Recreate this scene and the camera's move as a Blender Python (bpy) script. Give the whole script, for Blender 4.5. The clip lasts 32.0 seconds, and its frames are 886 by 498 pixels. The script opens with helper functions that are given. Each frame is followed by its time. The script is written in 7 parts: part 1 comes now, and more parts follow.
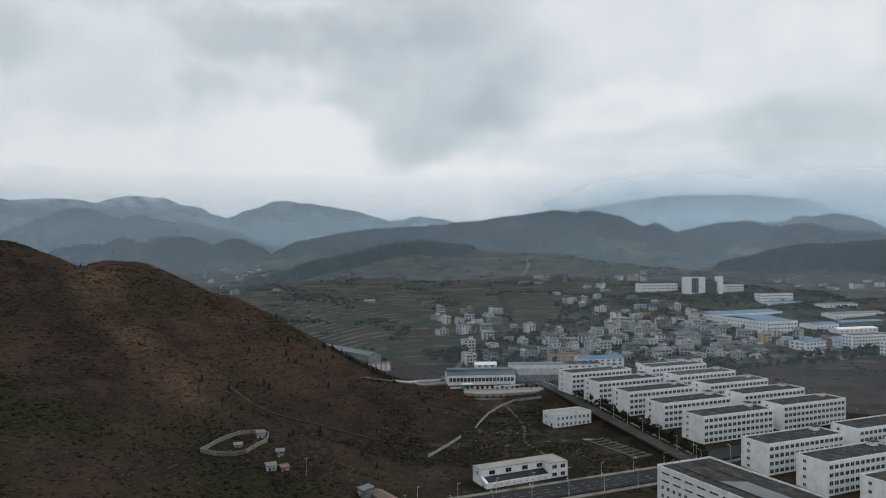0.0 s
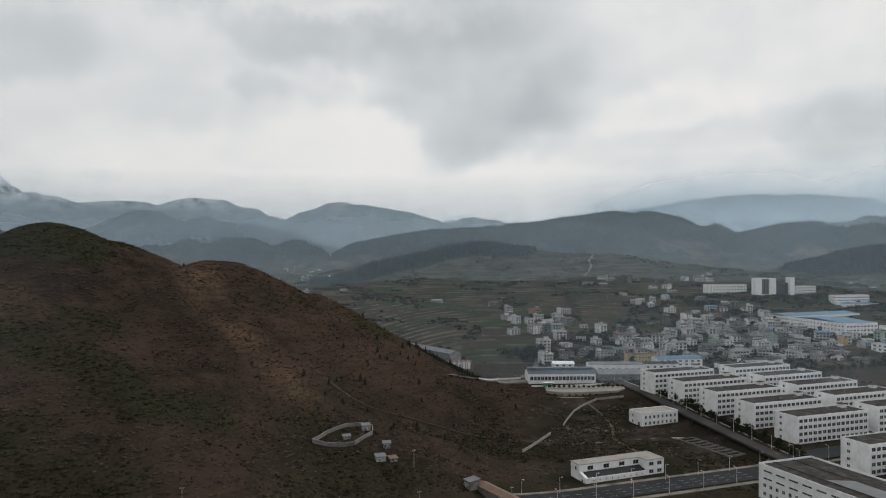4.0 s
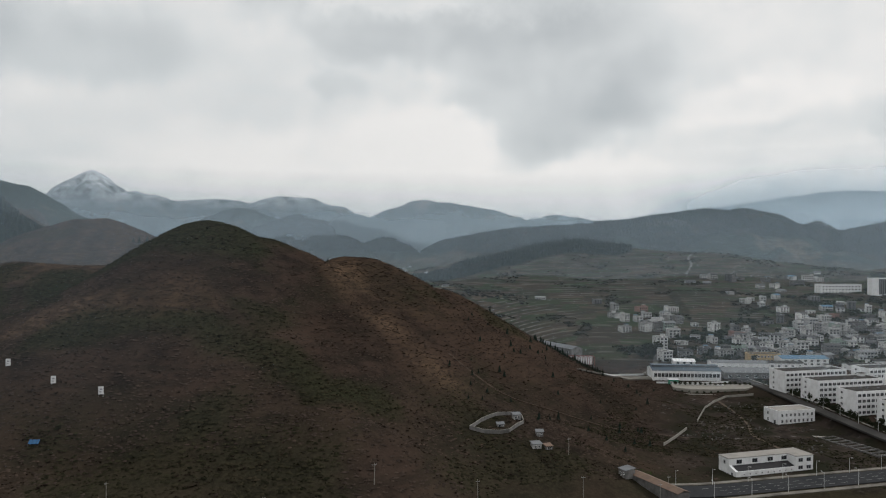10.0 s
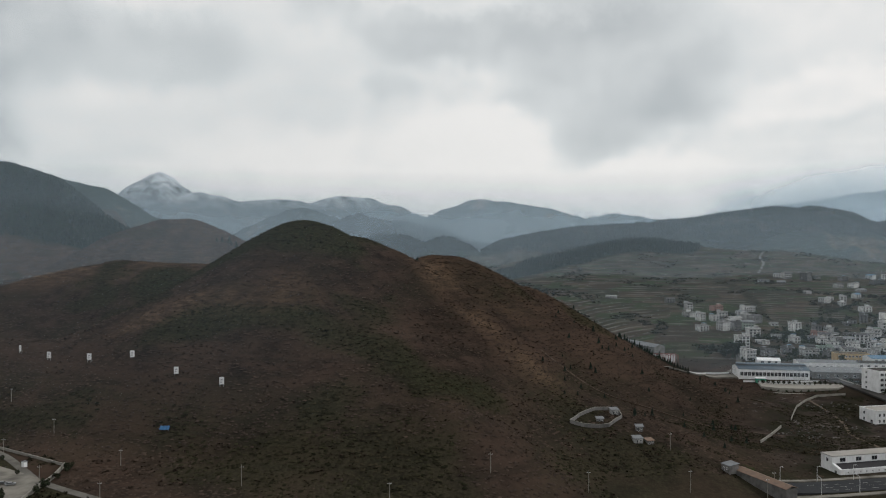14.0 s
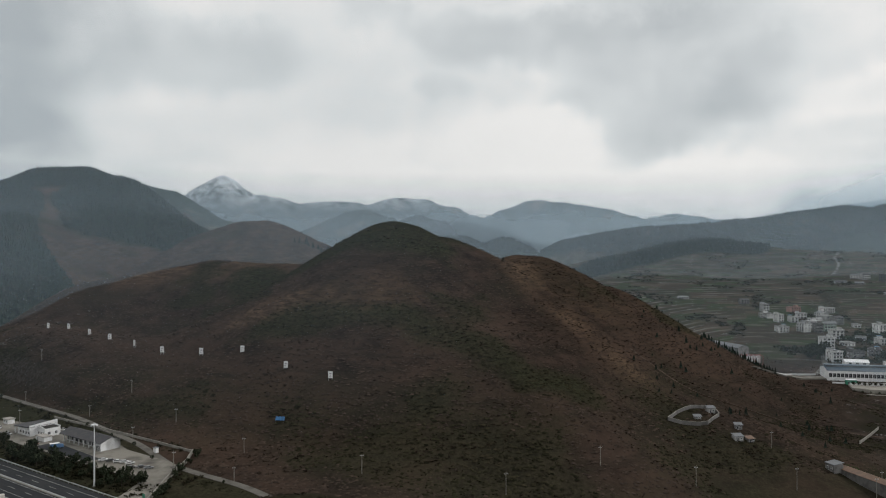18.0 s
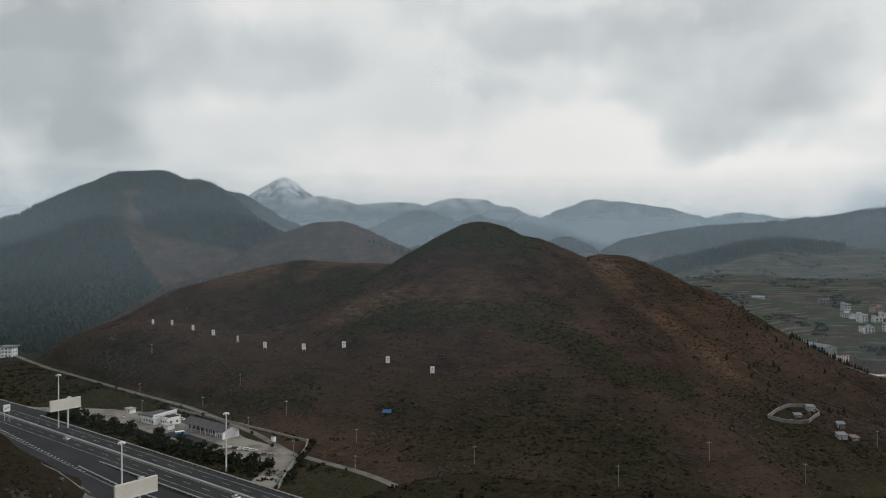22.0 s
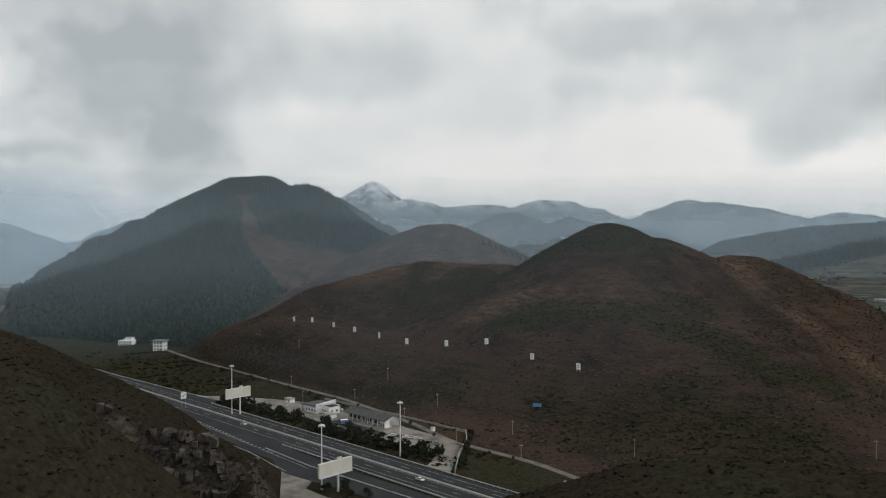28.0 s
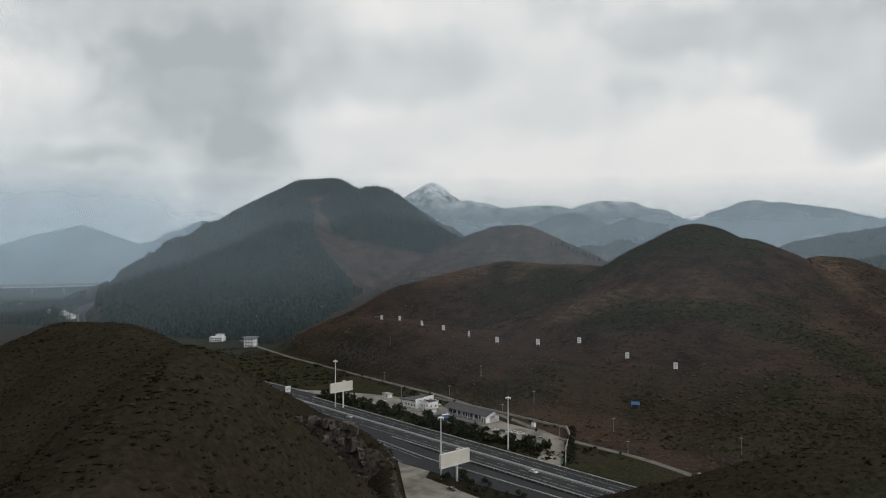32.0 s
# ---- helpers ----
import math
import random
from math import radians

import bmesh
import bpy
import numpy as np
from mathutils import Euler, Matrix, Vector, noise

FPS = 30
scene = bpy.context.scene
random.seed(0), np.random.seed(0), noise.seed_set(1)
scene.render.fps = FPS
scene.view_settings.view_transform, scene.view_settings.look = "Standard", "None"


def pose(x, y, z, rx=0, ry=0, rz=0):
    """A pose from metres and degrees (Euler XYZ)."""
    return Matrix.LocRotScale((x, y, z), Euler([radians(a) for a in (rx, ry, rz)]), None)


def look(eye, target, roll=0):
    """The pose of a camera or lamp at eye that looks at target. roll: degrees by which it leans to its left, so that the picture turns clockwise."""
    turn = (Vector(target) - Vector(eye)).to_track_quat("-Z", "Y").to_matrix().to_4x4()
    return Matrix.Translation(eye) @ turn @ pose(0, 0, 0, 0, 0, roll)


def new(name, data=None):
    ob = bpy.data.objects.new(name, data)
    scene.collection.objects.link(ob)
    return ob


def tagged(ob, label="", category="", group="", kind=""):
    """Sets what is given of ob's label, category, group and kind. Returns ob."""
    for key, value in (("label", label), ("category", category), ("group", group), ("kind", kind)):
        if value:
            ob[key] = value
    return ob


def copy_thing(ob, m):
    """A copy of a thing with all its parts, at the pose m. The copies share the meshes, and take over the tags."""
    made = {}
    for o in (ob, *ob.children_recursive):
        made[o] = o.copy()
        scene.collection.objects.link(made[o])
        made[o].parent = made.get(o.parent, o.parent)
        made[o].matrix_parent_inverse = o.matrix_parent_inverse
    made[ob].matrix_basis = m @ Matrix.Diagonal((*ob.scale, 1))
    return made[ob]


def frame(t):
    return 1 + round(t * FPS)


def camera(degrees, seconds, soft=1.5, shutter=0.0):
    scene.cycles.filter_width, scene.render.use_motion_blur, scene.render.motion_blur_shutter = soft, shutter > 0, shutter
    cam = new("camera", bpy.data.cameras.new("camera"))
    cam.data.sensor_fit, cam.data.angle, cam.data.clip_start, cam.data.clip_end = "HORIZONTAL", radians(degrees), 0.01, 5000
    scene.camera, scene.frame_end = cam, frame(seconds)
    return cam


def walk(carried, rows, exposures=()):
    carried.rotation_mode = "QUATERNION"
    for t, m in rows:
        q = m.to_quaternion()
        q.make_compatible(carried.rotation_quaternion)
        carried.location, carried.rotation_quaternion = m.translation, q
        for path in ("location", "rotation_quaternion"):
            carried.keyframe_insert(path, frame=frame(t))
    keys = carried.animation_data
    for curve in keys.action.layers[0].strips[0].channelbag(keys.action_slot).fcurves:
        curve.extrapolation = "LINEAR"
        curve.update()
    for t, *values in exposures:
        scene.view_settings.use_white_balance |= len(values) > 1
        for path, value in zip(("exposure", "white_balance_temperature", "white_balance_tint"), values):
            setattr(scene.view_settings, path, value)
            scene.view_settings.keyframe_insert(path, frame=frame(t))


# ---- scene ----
cam = camera(61.7, 32.0, soft=1.1)
METRES, EYE, TILT, LEAN, TURN = 250.0, 126.0, 0.0, 0.0, 0.0
ROWS = [
    (0.0, 0.0, 0.0, 0.0, 0.0, 0.0, -0.0),
    (0.5, -0.0142, -0.0063, 0.0002, 0.47, 0.01, -0.03),
    (1.0, -0.0283, -0.0123, -0.0002, 0.93, 0.02, -0.02),
    (1.5, -0.0425, -0.0193, -0.0001, 1.41, 0.01, -0.03),
    (2.0, -0.0559, -0.0263, 0.0002, 1.86, -0.01, -0.03),
    (2.5, -0.0701, -0.0324, -0.0003, 2.32, 0.02, -0.01),
    (3.0, -0.084, -0.0408, -0.0003, 2.8, 0.04, -0.0),
    (3.5, -0.0981, -0.047, -0.0012, 3.26, 0.05, -0.0),
    (5.5, -0.1547, -0.0772, -0.0011, 5.16, 0.02, -0.12),
    (6.0, -0.1684, -0.0845, -0.0011, 5.66, -0.02, -0.17),
    (6.5, -0.1821, -0.0932, -0.0007, 6.15, -0.06, -0.2),
    (7.0, -0.1957, -0.102, -0.0006, 6.66, -0.09, -0.25),
    (7.5, -0.2098, -0.1091, -0.0007, 7.13, -0.1, -0.28),
    (8.0, -0.2228, -0.1179, -0.0009, 7.63, -0.11, -0.27),
    (8.5, -0.236, -0.1255, -0.0013, 8.1, -0.1, -0.25),
    (9.0, -0.2488, -0.135, -0.0016, 8.61, -0.12, -0.24),
    (9.5, -0.2623, -0.1425, -0.0022, 9.08, -0.12, -0.24),
    (10.0, -0.2751, -0.1516, -0.0025, 9.58, -0.15, -0.23),
    (10.5, -0.2883, -0.1597, -0.0031, 10.07, -0.16, -0.2),
    (11.0, -0.3008, -0.1696, -0.0033, 10.59, -0.19, -0.15),
    (11.5, -0.3134, -0.1782, -0.004, 11.1, -0.19, -0.13),
    (12.0, -0.3258, -0.1876, -0.0041, 11.61, -0.21, -0.13),
    (12.5, -0.3388, -0.196, -0.0045, 12.11, -0.24, -0.13),
    (13.0, -0.3509, -0.2062, -0.0046, 12.63, -0.26, -0.14),
    (13.5, -0.363, -0.2153, -0.0053, 13.13, -0.24, -0.15),
    (14.0, -0.375, -0.2253, -0.005, 13.63, -0.23, -0.15),
    (14.5, -0.3872, -0.2343, -0.0056, 14.13, -0.21, -0.13),
    (16.5, -0.4339, -0.2766, -0.0067, 16.13, -0.17, -0.13),
    (17.0, -0.4454, -0.2873, -0.0069, 16.65, -0.16, -0.11),
    (17.5, -0.4567, -0.2973, -0.0073, 17.14, -0.15, -0.08),
    (18.0, -0.4683, -0.3076, -0.0079, 17.65, -0.15, -0.08),
    (18.5, -0.4794, -0.3183, -0.0081, 18.15, -0.14, -0.05),
    (19.0, -0.4909, -0.3289, -0.0083, 18.66, -0.14, -0.01),
    (19.5, -0.5018, -0.3398, -0.009, 19.17, -0.14, -0.01),
    (20.0, -0.5128, -0.3504, -0.009, 19.68, -0.15, 0.01),
    (20.5, -0.5241, -0.3616, -0.0092, 20.16, -0.16, 0.03),
    (21.0, -0.5348, -0.3725, -0.0099, 20.68, -0.14, 0.06),
    (21.5, -0.5458, -0.3846, -0.0096, 21.18, -0.13, 0.06),
    (22.0, -0.5565, -0.3957, -0.0097, 21.71, -0.14, 0.06),
    (22.5, -0.5669, -0.4071, -0.0097, 22.22, -0.14, 0.07),
    (23.0, -0.5773, -0.4187, -0.01, 22.74, -0.11, 0.09),
    (23.5, -0.5876, -0.4304, -0.0106, 23.26, -0.08, 0.1),
    (24.0, -0.5978, -0.4419, -0.0109, 23.79, -0.08, 0.11),
    (24.5, -0.6081, -0.4541, -0.0111, 24.29, -0.05, 0.12),
    (25.0, -0.6179, -0.4656, -0.0114, 24.82, -0.04, 0.14),
    (25.5, -0.6277, -0.4779, -0.0115, 25.33, -0.02, 0.14),
    (27.5, -0.6658, -0.5257, -0.0137, 27.4, 0.06, 0.13),
    (28.0, -0.6749, -0.5379, -0.0137, 27.93, 0.06, 0.15),
    (28.5, -0.6843, -0.5507, -0.0137, 28.43, 0.07, 0.17),
    (29.0, -0.6937, -0.5631, -0.0139, 28.96, 0.07, 0.16),
    (29.5, -0.7028, -0.5762, -0.0142, 29.47, 0.09, 0.15),
    (30.0, -0.7121, -0.5886, -0.0145, 30.0, 0.1, 0.14),
    (30.5, -0.7216, -0.6016, -0.0145, 30.5, 0.12, 0.14),
    (31.0, -0.7307, -0.6148, -0.0146, 31.03, 0.13, 0.1),
    (31.5, -0.7387, -0.628, -0.0148, 31.56, 0.15, 0.11),
    (32.0, -0.7478, -0.6409, -0.0155, 32.09, 0.15, 0.08),
]
walk(cam, [(t, pose(0, 0, EYE, TILT, LEAN, TURN) @ pose(METRES * x, METRES * y, METRES * z, 90 + pitch, roll, yaw)) for t, x, y, z, yaw, pitch, roll in ROWS],
     exposures=((0.0, 0.0, 6120, 10), (2.5, 0.0, 6380, 11), (6.0, 0.03, 6560, 12), (14.0, 0.06, 6520, 11), (32.0, 0.08, 6560, 11)))

# ---- world and sun: an overcast sky with a broken cloud deck ----
SUN_AZ, SUN_EL = -58.0, 36.0      # degrees left of +y, degrees up
world = bpy.data.worlds.new("overcast_sky")
scene.world = world
world.use_nodes = True
wt = world.node_tree
wt.nodes.clear()


def wnode(kind, **sets):
    n = wt.nodes.new(kind)
    for k, v in sets.items():
        setattr(n, k, v)
    return n


def wmath(op, a, b=None, c=None, clamp=False):
    n = wnode("ShaderNodeMath", operation=op, use_clamp=clamp)
    for i, v in enumerate((a, b, c)):
        if v is None:
            continue
        if isinstance(v, (int, float)):
            n.inputs[i].default_value = v
        else:
            wt.links.new(v, n.inputs[i])
    return n.outputs[0]


def sky_dir(az, el):
    a, e = radians(az), radians(el)
    return (-math.sin(a) * math.cos(e), math.cos(a) * math.cos(e), math.sin(e))


coord = wnode("ShaderNodeTexCoord").outputs["Generated"]
split = wnode("ShaderNodeSeparateXYZ")
wt.links.new(coord, split.inputs[0])
up = split.outputs[2]

# cloud relief: the direction is laid on a flat deck, so that clouds shrink towards the horizon
lift = wmath("ADD", wmath("MAXIMUM", up, 0.0), 0.16)
flat = wnode("ShaderNodeCombineXYZ")
wt.links.new(wmath("DIVIDE", split.outputs[0], lift), flat.inputs[0])
wt.links.new(wmath("DIVIDE", split.outputs[1], lift), flat.inputs[1])


def wnoise(scale, detail, rough, vec, offset):
    m = wnode("ShaderNodeMapping")
    m.inputs["Location"].default_value = (offset, offset * 0.7, 0)
    wt.links.new(vec, m.inputs[0])
    n = wnode("ShaderNodeTexNoise", noise_dimensions="3D")
    n.inputs["Scale"].default_value, n.inputs["Detail"].default_value = scale, detail
    n.inputs["Roughness"].default_value = rough
    wt.links.new(m.outputs[0], n.inputs["Vector"])
    return n


deck = wnoise(1.1, 6, 0.55, flat.outputs[0], 3.1).outputs[0]
broad = wnoise(2.6, 3, 0.5, coord, 5.3)
fine = wnoise(8.0, 9, 0.66, coord, 1.7)


def wshift(vec, noise, reach):
    """The direction moved about by a noise's colour."""
    n = wnode("ShaderNodeVectorMath", operation="MULTIPLY_ADD")
    wt.links.new(noise.outputs["Color"], n.inputs[0])
    n.inputs[1].default_value = reach
    off = wnode("ShaderNodeVectorMath", operation="ADD")
    wt.links.new(vec, off.inputs[0])
    off.inputs[1].default_value = tuple(-0.5 * r for r in reach)
    wt.links.new(off.outputs[0], n.inputs[2])
    return n.outputs[0]


# the direction, ruffled, from which the single cloud banks are measured
ruffled = wshift(wshift(coord, broad, (0.34, 0.34, 0.16)), fine, (0.20, 0.20, 0.13))

# azimuth, elevation, half width, half height (degrees), weight: plus is thick dark cloud, minus a thin bright gap
BANKS = [
    (0.5, 12.0, 11, 4.6, 0.42), (-2.5, 9.8, 6.5, 3.2, 0.26), (7, 11.4, 5.0, 2.6, 0.22), (-7.5, 11.6, 4.0, 3.0, 0.25), (16, 15.8, 9.5, 2.6, 0.50), (20, 11.4, 3.6, 1.3, 0.30), (1, 17.0, 9, 3, 0.30),
    (36, 13.4, 7.0, 2.6, 0.45), (50, 12.0, 9, 4.6, 0.95), (46, 6.6, 4.8, 4.0, 0.85), (53, 17.5, 12, 3.4, 0.65), (57, 7.3, 4.5, 1.0, 0.40), (60, 5, 9, 5, 0.35),
    (63, 3.0, 9, 2.4, 0.55), (-25, 8.0, 4.6, 2.2, 0.4), (-22, 2.6, 10, 1.6, 0.75), (-38, 14, 8, 5, 0.5),
    (-5.0, 5.0, 6.0, 2.4, -0.50), (8, 3.8, 18, 2.0, -0.55), (13.5, 7.3, 7.5, 2.6, -0.45), (28, 6.3, 7.5, 2.8, -0.25), (-15, 10.8, 6, 1.8, -0.3),
]
total = None
for az, el, wide, high, weight in BANKS:
    off = wnode("ShaderNodeVectorMath", operation="SUBTRACT")
    wt.links.new(ruffled, off.inputs[0])
    off.inputs[1].default_value = sky_dir(az, el)
    turn = wnode("ShaderNodeVectorRotate", rotation_type="Z_AXIS")
    wt.links.new(off.outputs[0], turn.inputs["Vector"])
    turn.inputs["Angle"].default_value = -radians(az)
    size = wnode("ShaderNodeVectorMath", operation="DIVIDE")
    wt.links.new(turn.outputs[0], size.inputs[0])
    size.inputs[1].default_value = (radians(wide), 0.6, radians(high))
    far = wnode("ShaderNodeVectorMath", operation="LENGTH")
    wt.links.new(size.outputs[0], far.inputs[0])
    edge = wnode("ShaderNodeMapRange", interpolation_type="SMOOTHSTEP")
    wt.links.new(far.outputs["Value"], edge.inputs["Value"])
    edge.inputs["From Min"].default_value, edge.inputs["From Max"].default_value = 0.5, 1.3
    edge.inputs["To Min"].default_value, edge.inputs["To Max"].default_value = weight, 0.0
    total = edge.outputs[0] if total is None else wmath("ADD", total, edge.outputs[0])

thick = wmath("ADD", wmath("MULTIPLY_ADD", deck, 0.70, -0.19), wmath("MULTIPLY", total, 0.62))
thick = wmath("ADD", thick, wmath("MULTIPLY_ADD", fine.outputs[0], 0.56, -0.28))
ramp = wnode("ShaderNodeValToRGB")
wt.links.new(thick, ramp.inputs[0])
ramp.color_ramp.elements[0].position, ramp.color_ramp.elements[0].color = 0.0, (0.845, 0.835, 0.81, 1)
ramp.color_ramp.elements[1].position, ramp.color_ramp.elements[1].color = 0.85, (0.405, 0.44, 0.455, 1)
mid = ramp.color_ramp.elements.new(0.30)
mid.color = (0.655, 0.685, 0.685, 1)
blue = wnode("ShaderNodeTexSky", sky_type="NISHITA")
blue.sun_disc, blue.sun_elevation, blue.sun_rotation = False, radians(SUN_EL), radians(-SUN_AZ)
veil = wnode("ShaderNodeMix", data_type="RGBA")
veil.inputs["Factor"].default_value = 0.96
faint = wnode("ShaderNodeMix", data_type="RGBA", blend_type="MULTIPLY")
faint.inputs["Factor"].default_value = 1.0
wt.links.new(blue.outputs[0], faint.inputs["A"])
faint.inputs["B"].default_value = (0.1, 0.1, 0.1, 1)
wt.links.new(faint.outputs["Result"], veil.inputs["A"])
wt.links.new(ramp.outputs[0], veil.inputs["B"])
back = wnode("ShaderNodeBackground")
wt.links.new(veil.outputs["Result"], back.inputs["Color"])
back.inputs["Strength"].default_value = 1.0
wt.links.new(back.outputs[0], wnode("ShaderNodeOutputWorld").inputs[0])

sun = new("sun", bpy.data.lights.new("sun", "SUN"))
sun.data.energy, sun.data.angle, sun.data.color = 1.2, radians(18), (1.0, 0.975, 0.94)
sun.matrix_world = look((0, 0, 900), Vector((0, 0, 900)) - Vector(sky_dir(SUN_AZ, SUN_EL)))

# ---- the lie of the land ----
def smooth(v, a, b):
    t = np.clip((v - a) / (b - a), 0, 1)
    return t * t * (3 - 2 * t)


def lattice(ix, iy, seed):
    h = np.sin(ix * 127.1 + iy * 311.7 + seed * 74.7) * 43758.5453
    return h - np.floor(h)


def bumps(x, y, size, seed=0.0):
    """Smooth value noise, -1 to 1, of that wavelength in metres."""
    x, y = x / size, y / size
    ix, iy = np.floor(x), np.floor(y)
    fx, fy = x - ix, y - iy
    fx, fy = fx * fx * (3 - 2 * fx), fy * fy * (3 - 2 * fy)
    a, b = lattice(ix, iy, seed), lattice(ix + 1, iy, seed)
    c, d = lattice(ix, iy + 1, seed), lattice(ix + 1, iy + 1, seed)
    return 2 * (a + (b - a) * fx + (c - a) * fy + (a - b - c + d) * fx * fy) - 1


def rough(x, y, size, octaves, seed=0.0):
    out, gain = 0.0, 1.0
    for k in range(octaves):
        out = out + gain * bumps(x + 13 * k, y - 7 * k, size / 2 ** k, seed + k)
        gain *= 0.5
    return out


def ridge(x, y, crest, slope, soft, gully=None):
    """Height of a ridge whose crest runs through the points given and falls away on both sides, in spurs and gullies where asked for."""
    best = np.full(np.shape(x), -1e3)
    for (ax, ay, az), (bx, by, bz) in zip(crest, crest[1:]):
        dx, dy = bx - ax, by - ay
        t = np.clip(((x - ax) * dx + (y - ay) * dy) / (dx * dx + dy * dy), 0, 1)
        d = np.hypot(x - ax - t * dx, y - ay - t * dy)
        if gully is not None:
            d = np.maximum(d + gully * np.minimum(d, 260), 0)
        best = np.maximum(best, az + t * (bz - az) - slope * (np.sqrt(d * d + soft * soft) - soft))
    return best


def raised(h, x, y, wx, wy, crest, slope, soft, k, gully=None):
    """The land h with one more ridge blended in, worked out only where that ridge can reach."""
    far = (max(c[2] for c in crest) + 60) / slope * 1.5 + 60
    xs, ys = [c[0] for c in crest], [c[1] for c in crest]
    near = (x > min(xs) - far) & (x < max(xs) + far) & (y > min(ys) - far) & (y < max(ys) + far)
    if near.any():
        h = h.copy()
        h[near] = blend_max(h[near], ridge(wx[near], wy[near], crest, slope, soft, None if gully is None else gully[near]), k)
    return h


def path_distance(x, y, pts):
    d = np.full(np.shape(x), 1e9)
    for (ax, ay), (bx, by) in zip(pts, pts[1:]):
        dx, dy = bx - ax, by - ay
        t = np.clip(((x - ax) * dx + (y - ay) * dy) / (dx * dx + dy * dy), 0, 1)
        d = np.minimum(d, np.hypot(x - ax - t * dx, y - ay - t * dy))
    return d


def blend_max(a, b, k):
    m = np.maximum(a, b)
    return m + k * np.log(np.exp((a - m) / k) + np.exp((b - m) / k))


# crests: (x, y, height) in metres
BROWN_HILL = [(-650, 520, 92), (-560, 555, 111), (-430, 545, 108), (-385, 520, 113), (-362, 508, 132), (-333, 496, 143), (-305, 503, 134), (-262, 525, 107)]
BROWN_SHOULDER = [(-262, 525, 104), (-246, 558, 117), (-232, 568, 116), (-176, 600, 88), (-130, 600, 63), (-100, 590, 46), (-55, 560, 26), (0, 540, 8)]
BROWN_EAST = [(-320, 497, 138), (-285, 482, 116), (-235, 458, 88), (-190, 434, 62), (-150, 412, 38)]
BROWN_SPUR = [(-333, 496, 138), (-245, 385, 74), (-185, 315, 40), (-150, 270, 14)]
BROWN_BENCH = [(-690, 440, 50), (-606, 415, 58), (-520, 390, 55), (-430, 385, 50)]
DOME = [(-740, 907, 163), (-720, 913, 163)]
BIG_MOUNTAIN = [(-1599, 1494, 327), (-1490, 1250, 296), (-1420, 1100, 250), (-1375, 800, 120), (-1365, 700, 74), (-1370, 650, 40)]
BIG_SHOULDER = [(-1330, 1162, 271), (-1185, 1094, 248), (-1156, 1085, 251), (-1133, 1085, 251), (-1109, 1084, 246), (-1085, 1084, 232), (-1058, 1085, 209), (-1031, 1085, 190), (-1000, 1088, 173), (-965, 1093, 154), (-924, 1100, 140)]
BIG_SPUR = [(-1330, 1150, 262), (-1150, 800, 142), (-1000, 600, 48)]
WEST_RANGE = [(-2092, 2063, 397), (-1925, 2100, 345), (-1813, 2125, 322), (-1640, 2170, 215)]
FOREST_RIDGE = [(-400, 1640, 52), (-190, 1720, 108), (-59, 1761, 139), (90, 1720, 122), (250, 1620, 112), (450, 1500, 88)]
MID_LEFT = [(-1317, 2726, 187), (-1212, 2728, 215), (-1145, 2729, 233), (-1108, 2729, 242), (-1066, 2730, 229), (-1003, 2731, 219), (-919, 2732, 217), (-856, 2733, 196), (-825, 2734, 189), (-789, 2735, 194), (-758, 2735, 179), (-726, 2736, 158), (-693, 2736, 133), (-647, 2737, 108)]
MID_RIGHT = [(-493, 2676, 148), (-365, 2654, 177), (-222, 2634, 193), (-65, 2618, 202), (48, 2593, 210), (120, 2557, 214), (179, 2520, 222), (225, 2530, 230), (298, 2546, 237), (352, 2558, 247), (398, 2569, 254), (434, 2577, 249), (471, 2585, 245), (502, 2592, 253), (527, 2598, 251), (571, 2607, 232), (635, 2622, 216), (699, 2636, 192), (790, 2656, 166)]
QUARRY_RIDGE = [(726, 2509, 159), (802, 2510, 177), (863, 2511, 192), (916, 2512, 201), (954, 2513, 211), (1049, 2514, 213), (1125, 2516, 209), (1183, 2517, 217), (1211, 2517, 228), (1259, 2518, 228), (1297, 2518, 238), (1325, 2519, 243), (1373, 2520, 234), (1421, 2520, 217), (1468, 2521, 198), (1621, 2524, 186)]
FOREST_RIGHT = [(600, 1700, 55), (733, 1700, 99), (863, 1700, 127), (1015, 1700, 138), (1250, 1700, 140)]
SNOW_RANGE = [(-3088, 3592, 354), (-2927, 3719, 386), (-2779, 3826, 417), (-2689, 3887, 430), (-2569, 3964, 447), (-2508, 4001, 432), (-2435, 4043, 414), (-2372, 4079, 387), (-2313, 4111, 406), (-2224, 4157, 415), (-2117, 4210, 413), (-2065, 4235, 407), (-2014, 4257, 376), (-1929, 4295, 413), (-1841, 4331, 439), (-1750, 4366, 430), (-1633, 4408, 420), (-1549, 4437, 389), (-1464, 4463, 371), (-1385, 4487, 336), (-1316, 4506, 308), (-1169, 4543, 244)]
FAR_RANGE = [(-1339, 4229, 243), (-1266, 4245, 277), (-1190, 4263, 315), (-1108, 4281, 338), (-1042, 4296, 373), (-976, 4311, 400), (-893, 4330, 403), (-843, 4341, 390), (-794, 4352, 393), (-678, 4378, 377), (-529, 4411, 357), (-446, 4429, 330), (-347, 4452, 296), (-281, 4466, 293), (-198, 4485, 317), (-142, 4498, 327), (-66, 4515, 311), (17, 4533, 301), (116, 4555, 284), (216, 4578, 277), (381, 4614, 247)]
